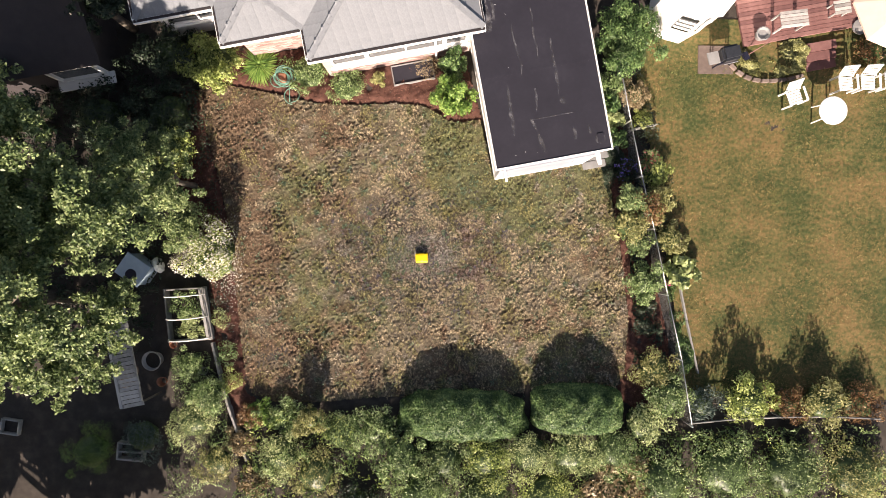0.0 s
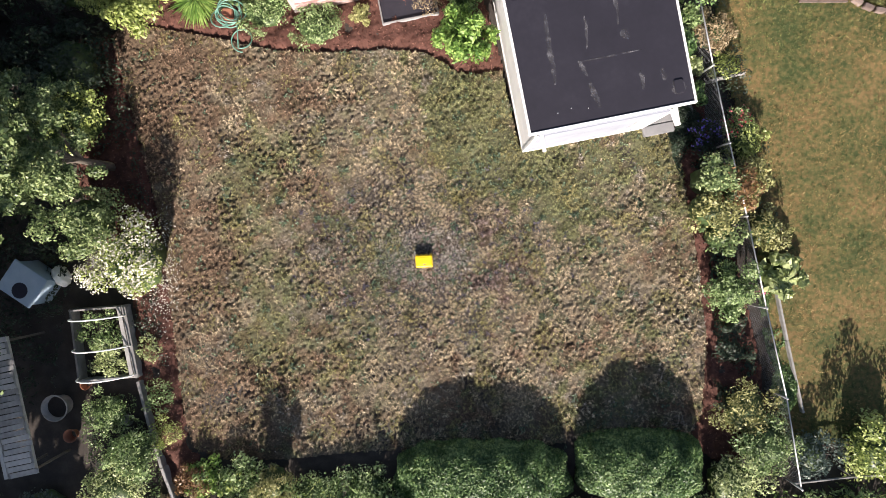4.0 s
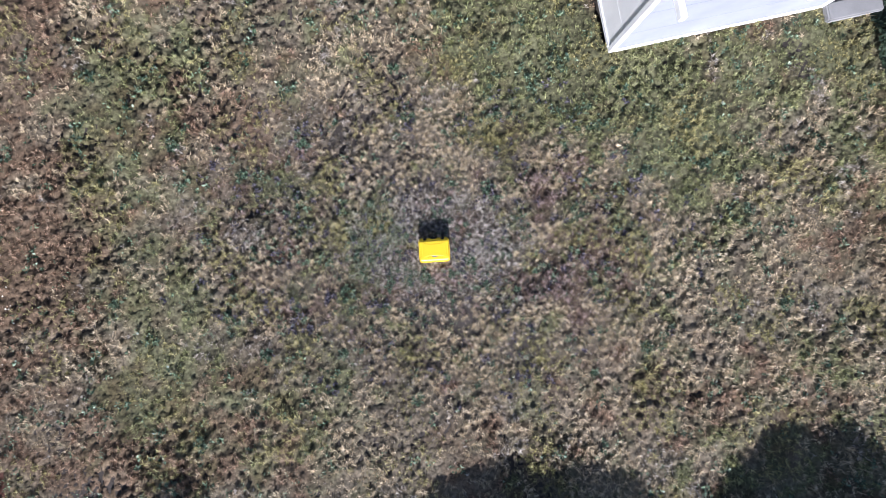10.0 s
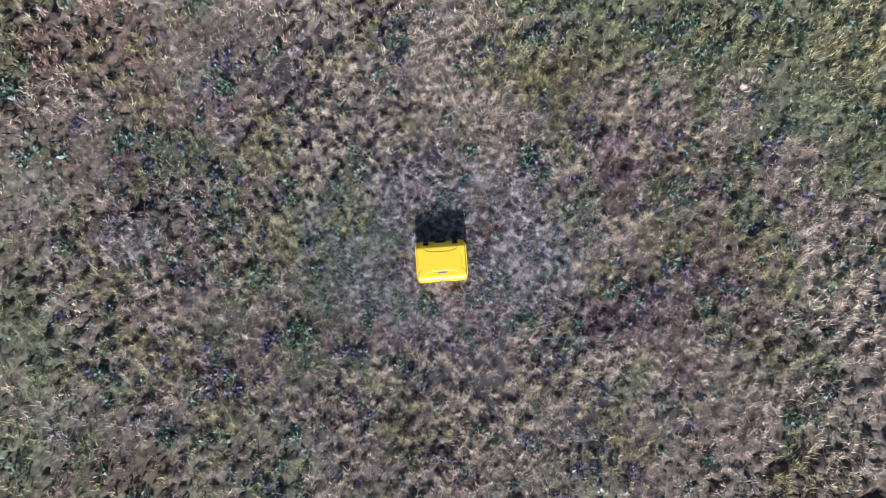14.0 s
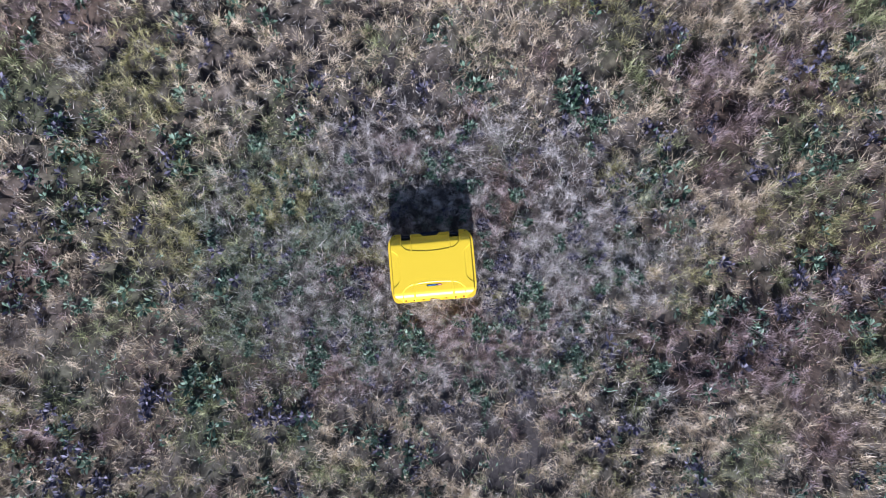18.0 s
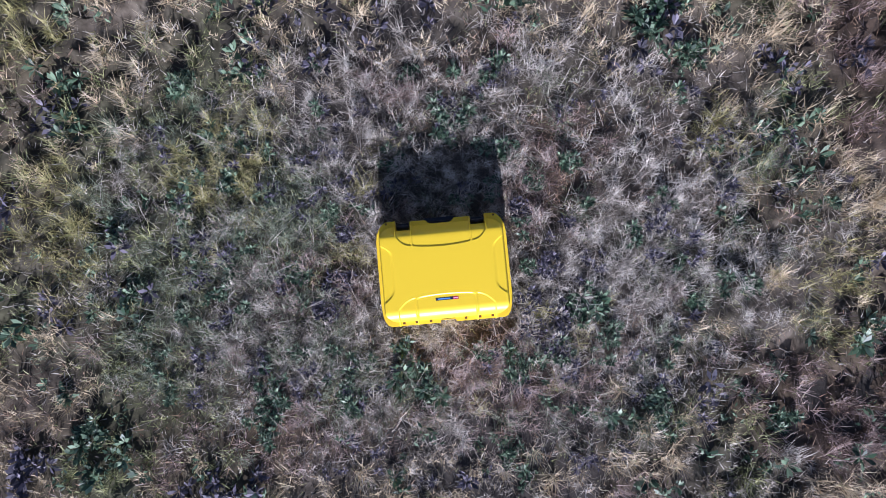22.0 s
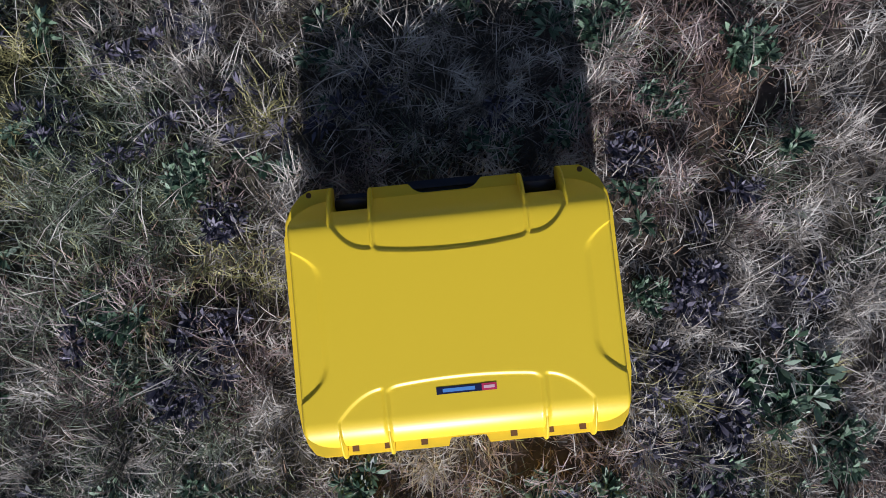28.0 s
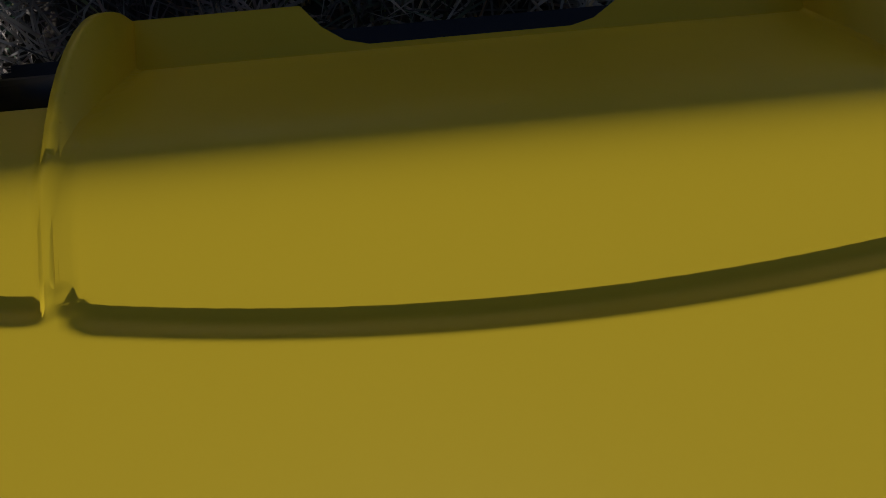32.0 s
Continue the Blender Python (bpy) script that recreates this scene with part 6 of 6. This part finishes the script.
SHRUBS = [
    # name, category, x, y, radius, height, material, leaves, leaf, label
    ("rounded_shrub", "shrub", -7.0, 6.4, 1.0, 1.0, LEAF_YELLOW, 4800, 0.10, "yellow-green rounded shrub at the corner of the mulch bed"),
    ("low_shrub", "shrub", -3.9, 6.15, 0.78, 0.55, LEAF_WILD, 3200, 0.06, "loose light green perennial by the brick wall"),
    ("low_shrub", "shrub", -2.6, 5.68, 0.66, 0.45, LEAF_WILD, 2400, 0.06, "low grey-green perennial at the bed's edge"),
    ("feathery_plant", "plant", -1.5, 5.95, 0.26, 0.5, LEAF_OLIVE, 800, 0.07, "small feathery plant beside the light well"),
    ("rhododendron", "shrub", 1.02, 5.35, 0.66, 1.3, LEAF_BRIGHT, 4200, 0.10, "bright green broad-leaved shrub beside the extension"),
    ("rhododendron", "shrub", 1.0, 6.35, 0.5, 1.2, LEAF_HEDGE, 2200, 0.09, "tall green shrub against the house wall"),
    ("climbing_shrub", "shrub", 0.15, 6.3, 0.4, 0.6, LEAF_DRY, 700, 0.05, "sparse pale stemmed shrub against the wall"),
    ("yellow_shrub", "shrub", -8.2, 3.35, 0.8, 1.5, LEAF_YELLOW, 2800, 0.08, "yellow-leaved shrub at the edge of the lawn"),
    ("spruce_shrub", "shrub", -7.85, 0.95, 0.75, 1.8, LEAF_TREE, 4200, 0.08, "green spreading shrub beside the mulch strip"),
    # LEAF_SHADE puts the deep shade into the leaf colour of these four.
    ("shade_shrub", "shrub", -8.4, 4.6, 1.0, 1.3, LEAF_SHADE, 3000, 0.09, "green shrub with deep shade in its leaf colour"),
    ("shade_shrub", "shrub", -9.2, 3.0, 1.1, 1.6, LEAF_SHADE, 3200, 0.10, "leafy shrub under the trees with shade in its colour"),
    ("shade_shrub", "shrub", -8.3, 6.6, 0.9, 1.2, LEAF_SHADE, 2800, 0.09, "shrub by the house corner with shade in its colour"),
    ("shade_shrub", "shrub", -10.6, 4.4, 1.1, 1.5, LEAF_SHADE, 2800, 0.10, "shrub below the neighbour's window with shade in its colour"),
    ("kitchen_herbs", "plants", -7.82, -1.75, 0.55, 0.4, LEAF_WILD, 1700, 0.06, "leafy vegetables growing in the raised bed"),
    ("kitchen_herbs", "plants", -7.66, -2.45, 0.5, 0.42, LEAF_PALE, 1500, 0.06, "pale leafy vegetables in the raised bed"),
    ("garden_plants", "plants", -7.75, -3.75, 0.62, 0.5, LEAF_WILD, 1900, 0.06, "leafy plants beside the raised bed"),
    ("garden_plants", "plants", -7.1, -4.75, 0.75, 0.85, LEAF_WILD, 2600, 0.07, "tangled green shrub at the garden edge"),
    ("garden_plants", "plants", -7.55, -5.6, 0.8, 0.8, LEAF_PALE, 2600, 0.06, "pale tangled shrub in the kitchen garden"),
    ("garden_plants", "plants", -6.75, -7.0, 0.7, 0.7, LEAF_OLIVE, 2000, 0.06, "dry yellowish shrub beside the edging"),
    ("garden_plants", "plants", -9.3, -6.2, 0.8, 0.5, LEAF_BLUE, 2200, 0.06, "blue-green low plants in the shade"),
    ("rust_shrub", "shrub", -5.75, -5.45, 0.42, 0.4, LEAF_RUST, 1300, 0.06, "reddish brown low shrub at the lawn corner"),
    ("dry_brush", "brush", -6.0, -6.3, 0.6, 0.35, LEAF_DRY, 1900, 0.09, "heap of pale dry cut stalks"),
    ("dry_brush", "brush", -5.6, -7.7, 0.55, 0.3, LEAF_DRY, 1500, 0.09, "withered tan stalks beside the timber edging"),
    ("asparagus_fern", "plant", -11.0, -6.7, 0.9, 0.8, LEAF_BRIGHT, 5200, 0.035, "feathery dark green plant in the shade"),
    ("border_plant", "plant", -6.5, -3.4, 0.42, 0.35, LEAF_WILD, 900, 0.05, "small green plant at the lawn's edge"),
    ("border_plant", "plant", -6.35, -4.3, 0.45, 0.4, LEAF_YELLOW, 1000, 0.05, "small yellow-green plant on the mulch"),
    ("border_plant", "plant", -6.75, -2.2, 0.32, 0.3, LEAF_PALE, 600, 0.05, "small pale plant on the mulch strip"),
    ("south_shrub", "shrub", -5.4, -5.4, 0.55, 0.28, LEAF_BRIGHT, 1800, 0.07, "bright green groundcover at the lawn corner"),
    ("south_shrub", "shrub", -4.45, -5.5, 0.7, 0.4, LEAF_WILD, 2600, 0.07, "green shrub at the end of the lawn"),
    ("south_shrub", "shrub", -3.6, -5.4, 0.5, 1.05, LEAF_OLIVE, 2800, 0.06, "olive green pointed shrub casting a shadow on the lawn"),
    ("south_shrub", "shrub", -2.55, -5.9, 0.85, 0.5, LEAF_WILD, 3000, 0.06, "mid-green leafy shrub behind the lawn"),
    ("south_shrub", "shrub", -1.4, -5.8, 0.8, 0.5, LEAF_WILD, 2800, 0.07, "green shrub beside the hedge"),
    ("south_shrub", "shrub", -4.6, -6.7, 0.9, 0.7, LEAF_PALE, 2800, 0.06, "pale feathery shrub in the wild border"),
    ("south_shrub", "shrub", -3.4, -7.3, 0.9, 0.9, LEAF_OLIVE, 2600, 0.06, "dry olive shrub in the wild border"),
    ("south_shrub", "shrub", -0.5, -6.65, 0.85, 1.0, LEAF_WILD, 2600, 0.07, "green bramble thicket behind the hedge"),
    ("south_shrub", "shrub", 0.9, -6.75, 0.9, 1.05, LEAF_TREE, 2800, 0.07, "dark green bramble thicket behind the hedge"),
    ("south_shrub", "shrub", 2.3, -6.65, 0.9, 1.0, LEAF_YELLOW, 2800, 0.07, "leafy thicket behind the long hedge"),
    ("south_shrub", "shrub", 3.7, -6.5, 0.9, 0.95, LEAF_PALE, 2800, 0.06, "grey-green thicket behind the hedges"),
    ("south_shrub", "shrub", 5.1, -6.45, 0.9, 1.0, LEAF_PALE, 3000, 0.06, "pale green thicket behind the short hedge"),
    ("south_shrub", "shrub", 6.5, -6.3, 0.95, 0.9, LEAF_WILD, 3000, 0.06, "green thicket at the garden corner"),
    ("south_shrub", "shrub", 0.2, -8.0, 1.1, 1.0, LEAF_WILD, 3000, 0.07, "green scrub beyond the hedge"),
    ("south_shrub", "shrub", 2.2, -8.1, 1.2, 1.0, LEAF_TREE, 3000, 0.07, "dense green scrub beyond the hedge"),
    ("south_shrub", "shrub", 4.4, -8.0, 1.2, 0.9, LEAF_YELLOW, 3200, 0.06, "pale scrub beyond the hedge"),
    ("south_shrub", "shrub", 6.6, -7.9, 1.3, 0.55, LEAF_DRY, 4200, 0.13, "dry straw-yellow tall grass beyond the hedge"),
    ("south_shrub", "shrub", 8.2, -7.4, 1.2, 0.9, LEAF_WILD, 3200, 0.07, "green scrub beyond the fence corner"),
    # Near-black leaves: the shade is in the colour.
    ("south_shrub", "shrub", -2.0, -8.6, 1.0, 0.8, LEAF_SHADE, 2400, 0.08, "scrub beyond the border with shade in its leaf colour"),
    ("east_shrub", "shrub", 6.78, 1.2, 0.6, 1.5, LEAF_OLIVE, 1500, 0.085, "variegated broad-leaved shrub at the edge of the lawn"),
    ("east_shrub", "shrub", 7.3, 1.65, 0.58, 1.4, LEAF_RUST, 1700, 0.09, "bronze-tinged broad-leaved shrub by the fence"),
    ("east_shrub", "shrub", 7.15, 0.62, 0.5, 1.1, LEAF_TREE, 1100, 0.08, "broad-leaved green shrub beside the fence"),
    ("east_shrub", "shrub", 6.78, 1.9, 0.55, 1.9, LEAF_TREE, 1700, 0.08, "broad-leaved shrub at the edge of the lawn"),
    ("east_shrub", "shrub", 7.75, 1.95, 0.75, 0.9, LEAF_OLIVE, 2400, 0.08, "yellowing shrub grown through the fence"),
    ("east_shrub", "shrub", 8.25, 0.75, 0.6, 0.75, LEAF_OLIVE, 1700, 0.07, "yellow-green shrub beyond the fence"),
    ("round_bush", "shrub", 7.42, -0.72, 0.62, 0.95, LEAF_WILD, 3000, 0.075, "rounded bright green evergreen bush by the fence"),
    ("broadleaf_plant", "plant", 8.78, -0.35, 0.5, 0.55, LEAF_PALE, 420, 0.26, "large-leaved pale green plant beyond the fence"),
    ("east_shrub", "shrub", 7.85, -3.65, 0.75, 0.8, LEAF_OLIVE, 2300, 0.07, "bronze-green shrub at the foot of the fence"),
    ("east_shrub", "shrub", 8.3, -4.5, 0.85, 0.95, LEAF_WILD, 2800, 0.07, "tangled green shrub at the fence corner"),
    ("east_shrub", "shrub", 7.5, -5.4, 0.8, 0.9, LEAF_PALE, 2600, 0.07, "grey-green shrub in the garden corner"),
    ("east_shrub", "shrub", 9.45, -4.75, 0.65, 0.7, LEAF_BLUE, 1800, 0.07, "blue-green shrub by the rail fence"),
    ("yellow_bush", "shrub", 10.95, -4.55, 0.85, 1.15, LEAF_YELLOW, 2800, 0.09, "yellow-green bush in front of the rail fence"),
    ("east_shrub", "shrub", 12.3, -4.75, 0.7, 0.7, LEAF_RUST, 2000, 0.07, "rusty brown shrub by the rail fence"),
    ("yellow_bush", "shrub", 13.4, -4.6, 0.85, 1.1, LEAF_OLIVE, 2600, 0.07, "olive bush by the rail fence"),
    ("east_shrub", "shrub", 14.7, -4.7, 0.8, 0.6, LEAF_RUST, 2000, 0.07, "brown dry shrub by the rail fence"),
    ("scrub", "shrub", 10.2, -6.9, 1.3, 1.0, LEAF_WILD, 3400, 0.07, "green scrub beyond the rail fence"),
    ("scrub", "shrub", 12.4, -6.9, 1.3, 1.1, LEAF_TREE, 3400, 0.07, "dense dark green scrub beyond the rail fence"),
    ("scrub", "shrub", 14.6, -6.9, 1.3, 1.0, LEAF_OLIVE, 3400, 0.07, "olive green scrub beyond the rail fence"),
    ("fence_shrub", "shrub", 6.3, 4.7, 0.42, 0.75, LEAF_PALE, 1300, 0.09, "slender pale plants between wall and fence"),
    ("fence_shrub", "shrub", 6.2, 5.1, 0.34, 0.9, LEAF_HEDGE, 1100, 0.10, "dark green upright plants between the extension and the fence"),
    ("fence_shrub", "shrub", 6.45, 4.05, 0.34, 0.8, LEAF_HEDGE, 1100, 0.10, "dark leafy plants beside the concrete path"),
    ("fence_shrub", "shrub", 7.3, 4.75, 0.38, 0.4, LEAF_YELLOW, 900, 0.06, "yellow-green plant behind the grey board"),
    ("fence_shrub", "shrub", 6.15, 5.7, 0.5, 0.9, LEAF_WILD, 1500, 0.08, "green plants between the extension and the fence"),
    ("fence_shrub", "shrub", 6.95, 5.5, 0.55, 0.75, LEAF_DRY, 2400, 0.06, "dry brown shrub on the fence"),
    ("fence_shrub", "shrub", 7.75, 3.0, 0.55, 0.7, LEAF_YELLOW, 1700, 0.07, "yellow-green shrub beyond the fence"),
    ("fruit_bush", "shrub", 6.62, 7.2, 1.15, 1.4, LEAF_HEDGE, 9000, 0.08, "large green bush with reddish berries by the fence"),
    ("border_dry_plants", "plants", 15.2, 7.1, 0.9, 0.5, LEAF_RUST, 2200, 0.06, "dry brown plants below the parasol"),
]
for k, (nm, cat, x, y, r, h, mat, cnt, lf, lab) in enumerate(SHRUBS):
    plant(nm, cat, x, y, r, h, mat, cnt, lf, lab, 200 + k, stems=4)
plant("flowering_shrub", "shrub", -6.9, -0.05, 1.1, 1.35, LEAF_YELLOW, 2800, 0.08, "shrub covered in white blossom beside the lawn", 301, flowers=[(PETAL_WHITE, 2300, 0.056)])
plant("violet_flowers", "flowers", 6.78, 3.1, 0.36, 0.6, LEAF_SHADE, 700, 0.06, "violet-blue flowers at the corner of the extension", 302, flowers=[(PETAL_VIOLET, 130, 0.065)], stems=3)
plant("red_flowers", "flowers", 7.6, 3.35, 0.42, 0.62, LEAF_WILD, 1000, 0.06, "salmon-red flowers by the fence", 303, flowers=[(PETAL_RED, 130, 0.07)], stems=3)
plant("pink_flower", "flowers", 8.32, -0.75, 0.14, 0.3, LEAF_WILD, 120, 0.06, "single bright pink flower by the fence", 304, flowers=[(PETAL_PINK, 60, 0.06)], stems=2)


def strap_plant(x, y, radius, count, mat, label, seed):
    """A clump of long strap leaves that rise from one root and arch over."""
    rng = np.random.default_rng(seed)
    thing = empty("strappy_plant", pose(x, y, 0), label, "plant")
    az, el, ln = rng.uniform(0, 2 * math.pi, count), rng.uniform(0.5, 1.45, count), radius * rng.uniform(0.9, 1.6, count)
    out = np.stack([np.cos(az), np.sin(az), 0 * az], 1)
    side = np.stack([-np.sin(az), np.cos(az), rng.normal(0, 0.3, count)], 1)
    rings = []
    for t, w in ((0.0, 0.7), (0.4, 1.0), (0.75, 0.75), (1.0, 0.08)):
        mid = out * (ln * t * np.cos(el) * (1 + 0.35 * t))[:, None] + np.array([0, 0, 1.0]) * (0.01 + ln * (t * np.sin(el) - 0.62 * t * t * np.sin(el) - 0.15 * t * t))[:, None]
        mid[:, 2] = np.maximum(mid[:, 2], 0.02)
        rings += [mid + side * 0.016 * w, mid - side * 0.016 * w]
    v = np.stack(rings, 1).reshape(-1, 3)
    k = np.arange(count)[:, None, None] * 8
    part("leaves", quads_mesh("leaves", v, (k + np.array([[0, 1, 3, 2], [2, 3, 5, 4], [4, 5, 7, 6]])[None]).reshape(-1, 4), mat), None, thing)
    # Dark core: shade at the clump's centre put into the colour.
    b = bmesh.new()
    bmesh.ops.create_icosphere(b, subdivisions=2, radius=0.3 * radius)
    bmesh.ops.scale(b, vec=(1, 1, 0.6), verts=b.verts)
    part("root_crown", b, LEAF_HEART, thing, "dark core in the middle of the clump", True)


strap_plant(-5.55, 6.4, 0.46, 700, LEAF_BRIGHT, "spiky yellow-green clump of arching leaves on the mulch", 601)


def undergrowth(name, outline, mat, count, leaf, tall, label, seed):
    """Tangled low growth filling a stretch of the plan."""
    rng = np.random.default_rng(seed)
    xs, ys = [p[0] for p in outline], [p[1] for p in outline]
    x, y = rng.uniform(min(xs), max(xs), count), rng.uniform(min(ys), max(ys), count)
    lump = waves(x, y, 3.2, seed, 3)
    ok = inside(outline, x, y) & (lump > rng.uniform(-0.55, 0.3, count))
    x, y, lump = x[ok], y[ok], lump[ok]
    n = len(x)
    z = np.clip(tall * (0.4 + 1.1 * lump), 0.03, None) * rng.uniform(0.75, 1.0, n)
    slope = [tall * 1.1 * (waves(x + dx, y + dy, 3.2, seed, 3) - lump) / 0.05 for dx, dy in ((0.05, 0), (0, 0.05))]
    nrm = rng.normal(0, 0.45, (n, 3)) + np.stack([-slope[0], -slope[1], np.ones(n)], 1)
    size = rng.uniform(0.6, 1.3, n) * leaf
    tagged(new(name, leaf_mesh(name, np.stack([x, y, z], 1), nrm, size, size * 0.5, mat, rng)), label, "undergrowth", kind="stuff")


undergrowth("wild_undergrowth", [(-5.6, -5.2), (-3.2, -5.2), (-0.9, -5.6), (-0.6, -6.1), (7.0, -5.9), (9.0, -5.6), (15.5, -5.4), (16, -10), (-6.5, -10)], LEAF_WILD, 60000, 0.095, 0.5, "tangled wild green undergrowth beyond the lawn", 501)
undergrowth("wild_undergrowth", [(-5.6, -5.2), (-3.2, -5.2), (-0.9, -5.7), (-0.6, -6.2), (7.0, -6.0), (9.0, -5.8), (15.5, -5.6), (16, -10), (-6.5, -10)], LEAF_YELLOW, 15000, 0.085, 0.58, "dry yellowish tangled weeds beyond the lawn", 502)
# Near-black leaves put the shade under the western trees into colour.
undergrowth("shade_undergrowth", [(-7.0, 6.4), (-7.6, 5.5), (-8.3, 4.0), (-8.3, 1.0), (-13, 0.5), (-14, 6.5)], LEAF_SHADE, 22000, 0.10, 0.8, "leafy undergrowth with the trees' shade in its colour", 503)
# Along the fence: low plants and shade share one near-black leaf colour.
undergrowth("bed_weeds", [(6.75, 2.9), (6.95, 0.6), (7.2, -1.6), (7.1, -3.6), (8.4, -3.6), (7.95, -1.5), (7.3, 1.2), (7.0, 2.9)], LEAF_SHADE, 16000, 0.085, 0.35, "near-black low plants and shade along the fence", 506)
# Added leaves stand in for the shadow on the ground here.
undergrowth("bed_weeds", [(5.98, 3.35), (6.15, 2.55), (6.42, 1.9), (6.95, 2.0), (6.8, 3.6), (6.3, 4.2)], LEAF_SHADE, 9000, 0.06, 0.14, "near-black leaves standing in for shade at the extension's corner", 511)
undergrowth("bed_weeds", [(6.3, 6.4), (6.2, 3.6), (6.6, 2.6), (7.6, 1.0), (8.9, 0.8), (8.3, 3.0), (7.2, 6.4)], LEAF_SHADE, 8000, 0.07, 0.4, "tangled near-black leaves on both sides of the fence", 507)
# Near-black leaves darken the mulch strip in place of its shade.
undergrowth("bed_weeds", [(-7.5, 5.4), (-7.0, 3.0), (-6.7, 1.0), (-6.5, -1.4), (-6.2, -3.8), (-6.9, -3.6), (-7.4, 0.5), (-8.3, 3.0), (-8.4, 5.2)], LEAF_SHADE, 6500, 0.07, 0.25, "near-black leaves that put shade on the mulch strip", 508)
# Near-black leaves added so that gaps in the crowns show shade.
undergrowth("shade_undergrowth", [(-9.2, -3.6), (-14, -4.4), (-14, 1), (-8.4, 1)], LEAF_SHADE, 16000, 0.09, 0.5, "near-black leaves added for the shade under the fruit trees", 509)
undergrowth("groundcover", [(10.5, 6.62), (10.8, 6.38), (11.2, 6.25), (12.0, 6.25), (12.75, 6.42), (12.95, 7.2), (12.6, 7.55), (10.75, 7.2)], LEAF_OLIVE, 15000, 0.075, 0.2, "low yellow-green groundcover inside the brick border", 510)
undergrowth("kitchen_weeds", [(-7.1, -3.3), (-6.5, -5.4), (-6.0, -7.2), (-6.8, -9), (-8.6, -9), (-8.3, -3.3)], LEAF_WILD, 9000, 0.06, 0.4, "scattered weeds in the kitchen garden", 504)
undergrowth("fence_weeds", [(8.25, -0.6), (8.5, -2.2), (8.75, -3.8), (9.4, -3.8), (8.9, -1.5), (8.75, -0.6)], LEAF_HEDGE, 14000, 0.07, 0.2, "grass and weeds between fence and edging", 505)

rng = np.random.default_rng(401)
n = 900
px_, py_ = rng.normal(-6.5, 0.24, n), rng.normal(-0.45, 0.75, n)
pz_ = np.where(inside(LAWN, px_, py_), lawn_height(px_, py_) + 0.03, 0.035)
tagged(new("fallen_petals", leaf_mesh("fallen_petals", np.stack([px_, py_, pz_], 1), rng.normal(0, 0.4, (n, 3)) + (0, 0, 1), 0.032, 0.024, PETAL_WHITE, rng)), "white petals fallen below the flowering shrub", "petals", kind="stuff")

# ---- bricks and shingles ----
def lay_bricks(holder, u0, u1, v, z0, z1):
    rng = np.random.default_rng(601)
    b = box(0, 0.205, -0.016, 0.02, 0, 0.062, 0.004)
    first = part("brick", b, BRICK, holder)
    count, row, z = 0, 0, z0
    while z + 0.062 < z1:
        u = u0 - (0.107 if row % 2 else 0)
        while u + 0.205 <= u1 + 0.02:
            if u >= u0 - 0.001:
                o = first if count == 0 else new("brick", first.data)
                o.parent, o.location = holder, (u, v + rng.uniform(-0.003, 0.003), z)
                count += 1
            u += 0.215
        z, row = z + 0.074, row + 1


structure = {o.name: o for o in scene.objects}
lay_bricks(structure["wall_front"], -4.57, 0.08, 4.352, 0.02, 0.62)
lay_bricks(structure["wall_middle"], -7.07, -4.64, 5.492, 0.10, 2.05)


def lay_shingles(holder, u0, u1, v0, v1, eave, pitch, south, west):
    """Courses of shingles on the lower part of the south and west slopes of a hip roof."""
    rng = np.random.default_rng(602)
    tile = part("shingle", box(-0.163, 0.163, 0, 0.19, 0.003, 0.010), SHINGLE, holder)
    tile.matrix_basis = pose((u0 + u1) / 2, v0 + 0.0, eave, math.degrees(math.atan(pitch)), 0, 0)
    lie = math.cos(math.atan(pitch)) * 0.155
    for slope, courses in (("south", south), ("west", west)):
        for row in range(courses):
            d = row * lie
            lo, hi = (u0 + d + 0.16, u1 - d - 0.16) if slope == "south" else (v0 + d + 0.16, min(v1, v0 + 2.4))
            s = lo + (0.165 if row % 2 else 0)
            while s <= hi:
                o = new("shingle", tile.data)
                o.parent = holder
                wob = rng.uniform(-0.35, 0.35)
                if slope == "south":
                    o.matrix_basis = pose(s, v0 + d, eave + d * pitch + 0.002, math.degrees(math.atan(pitch)) - 1.0, 0, wob)
                else:
                    o.matrix_basis = pose(u0 + d, s, eave + d * pitch + 0.002, 0, 0, -90 + wob) @ pose(0, 0, 0, math.degrees(math.atan(pitch)) - 1.0, 0, 0)
                s += 0.33
    for k in range(10):
        for sx, cu in ((1, u0), (-1, u1)):
            cap = new("hip_cap", tile.data)
            cap.parent = holder
            cap.matrix_basis = pose(cu + sx * 0.16 * k, v0 + 0.16 * k, eave + 0.16 * k * pitch + 0.012, 0, 0, -45 * sx) @ pose(0, 0, 0, math.degrees(math.atan(pitch / 1.414)), 0, 0) @ Matrix.Diagonal((0.6, 1.2, 1, 1))


lay_shingles(roofs[0], -4.9, 0.42, 4.2, 11.5, EAVE, PITCH, 9, 6)
lay_shingles(roofs[1], -7.38, -4.9, 5.14, 12.5, EAVE, PITCH, 6, 6)
lay_shingles(roofs[2], -9.8, -7.38, 6.3, 13.5, EAVE, PITCH, 4, 4)
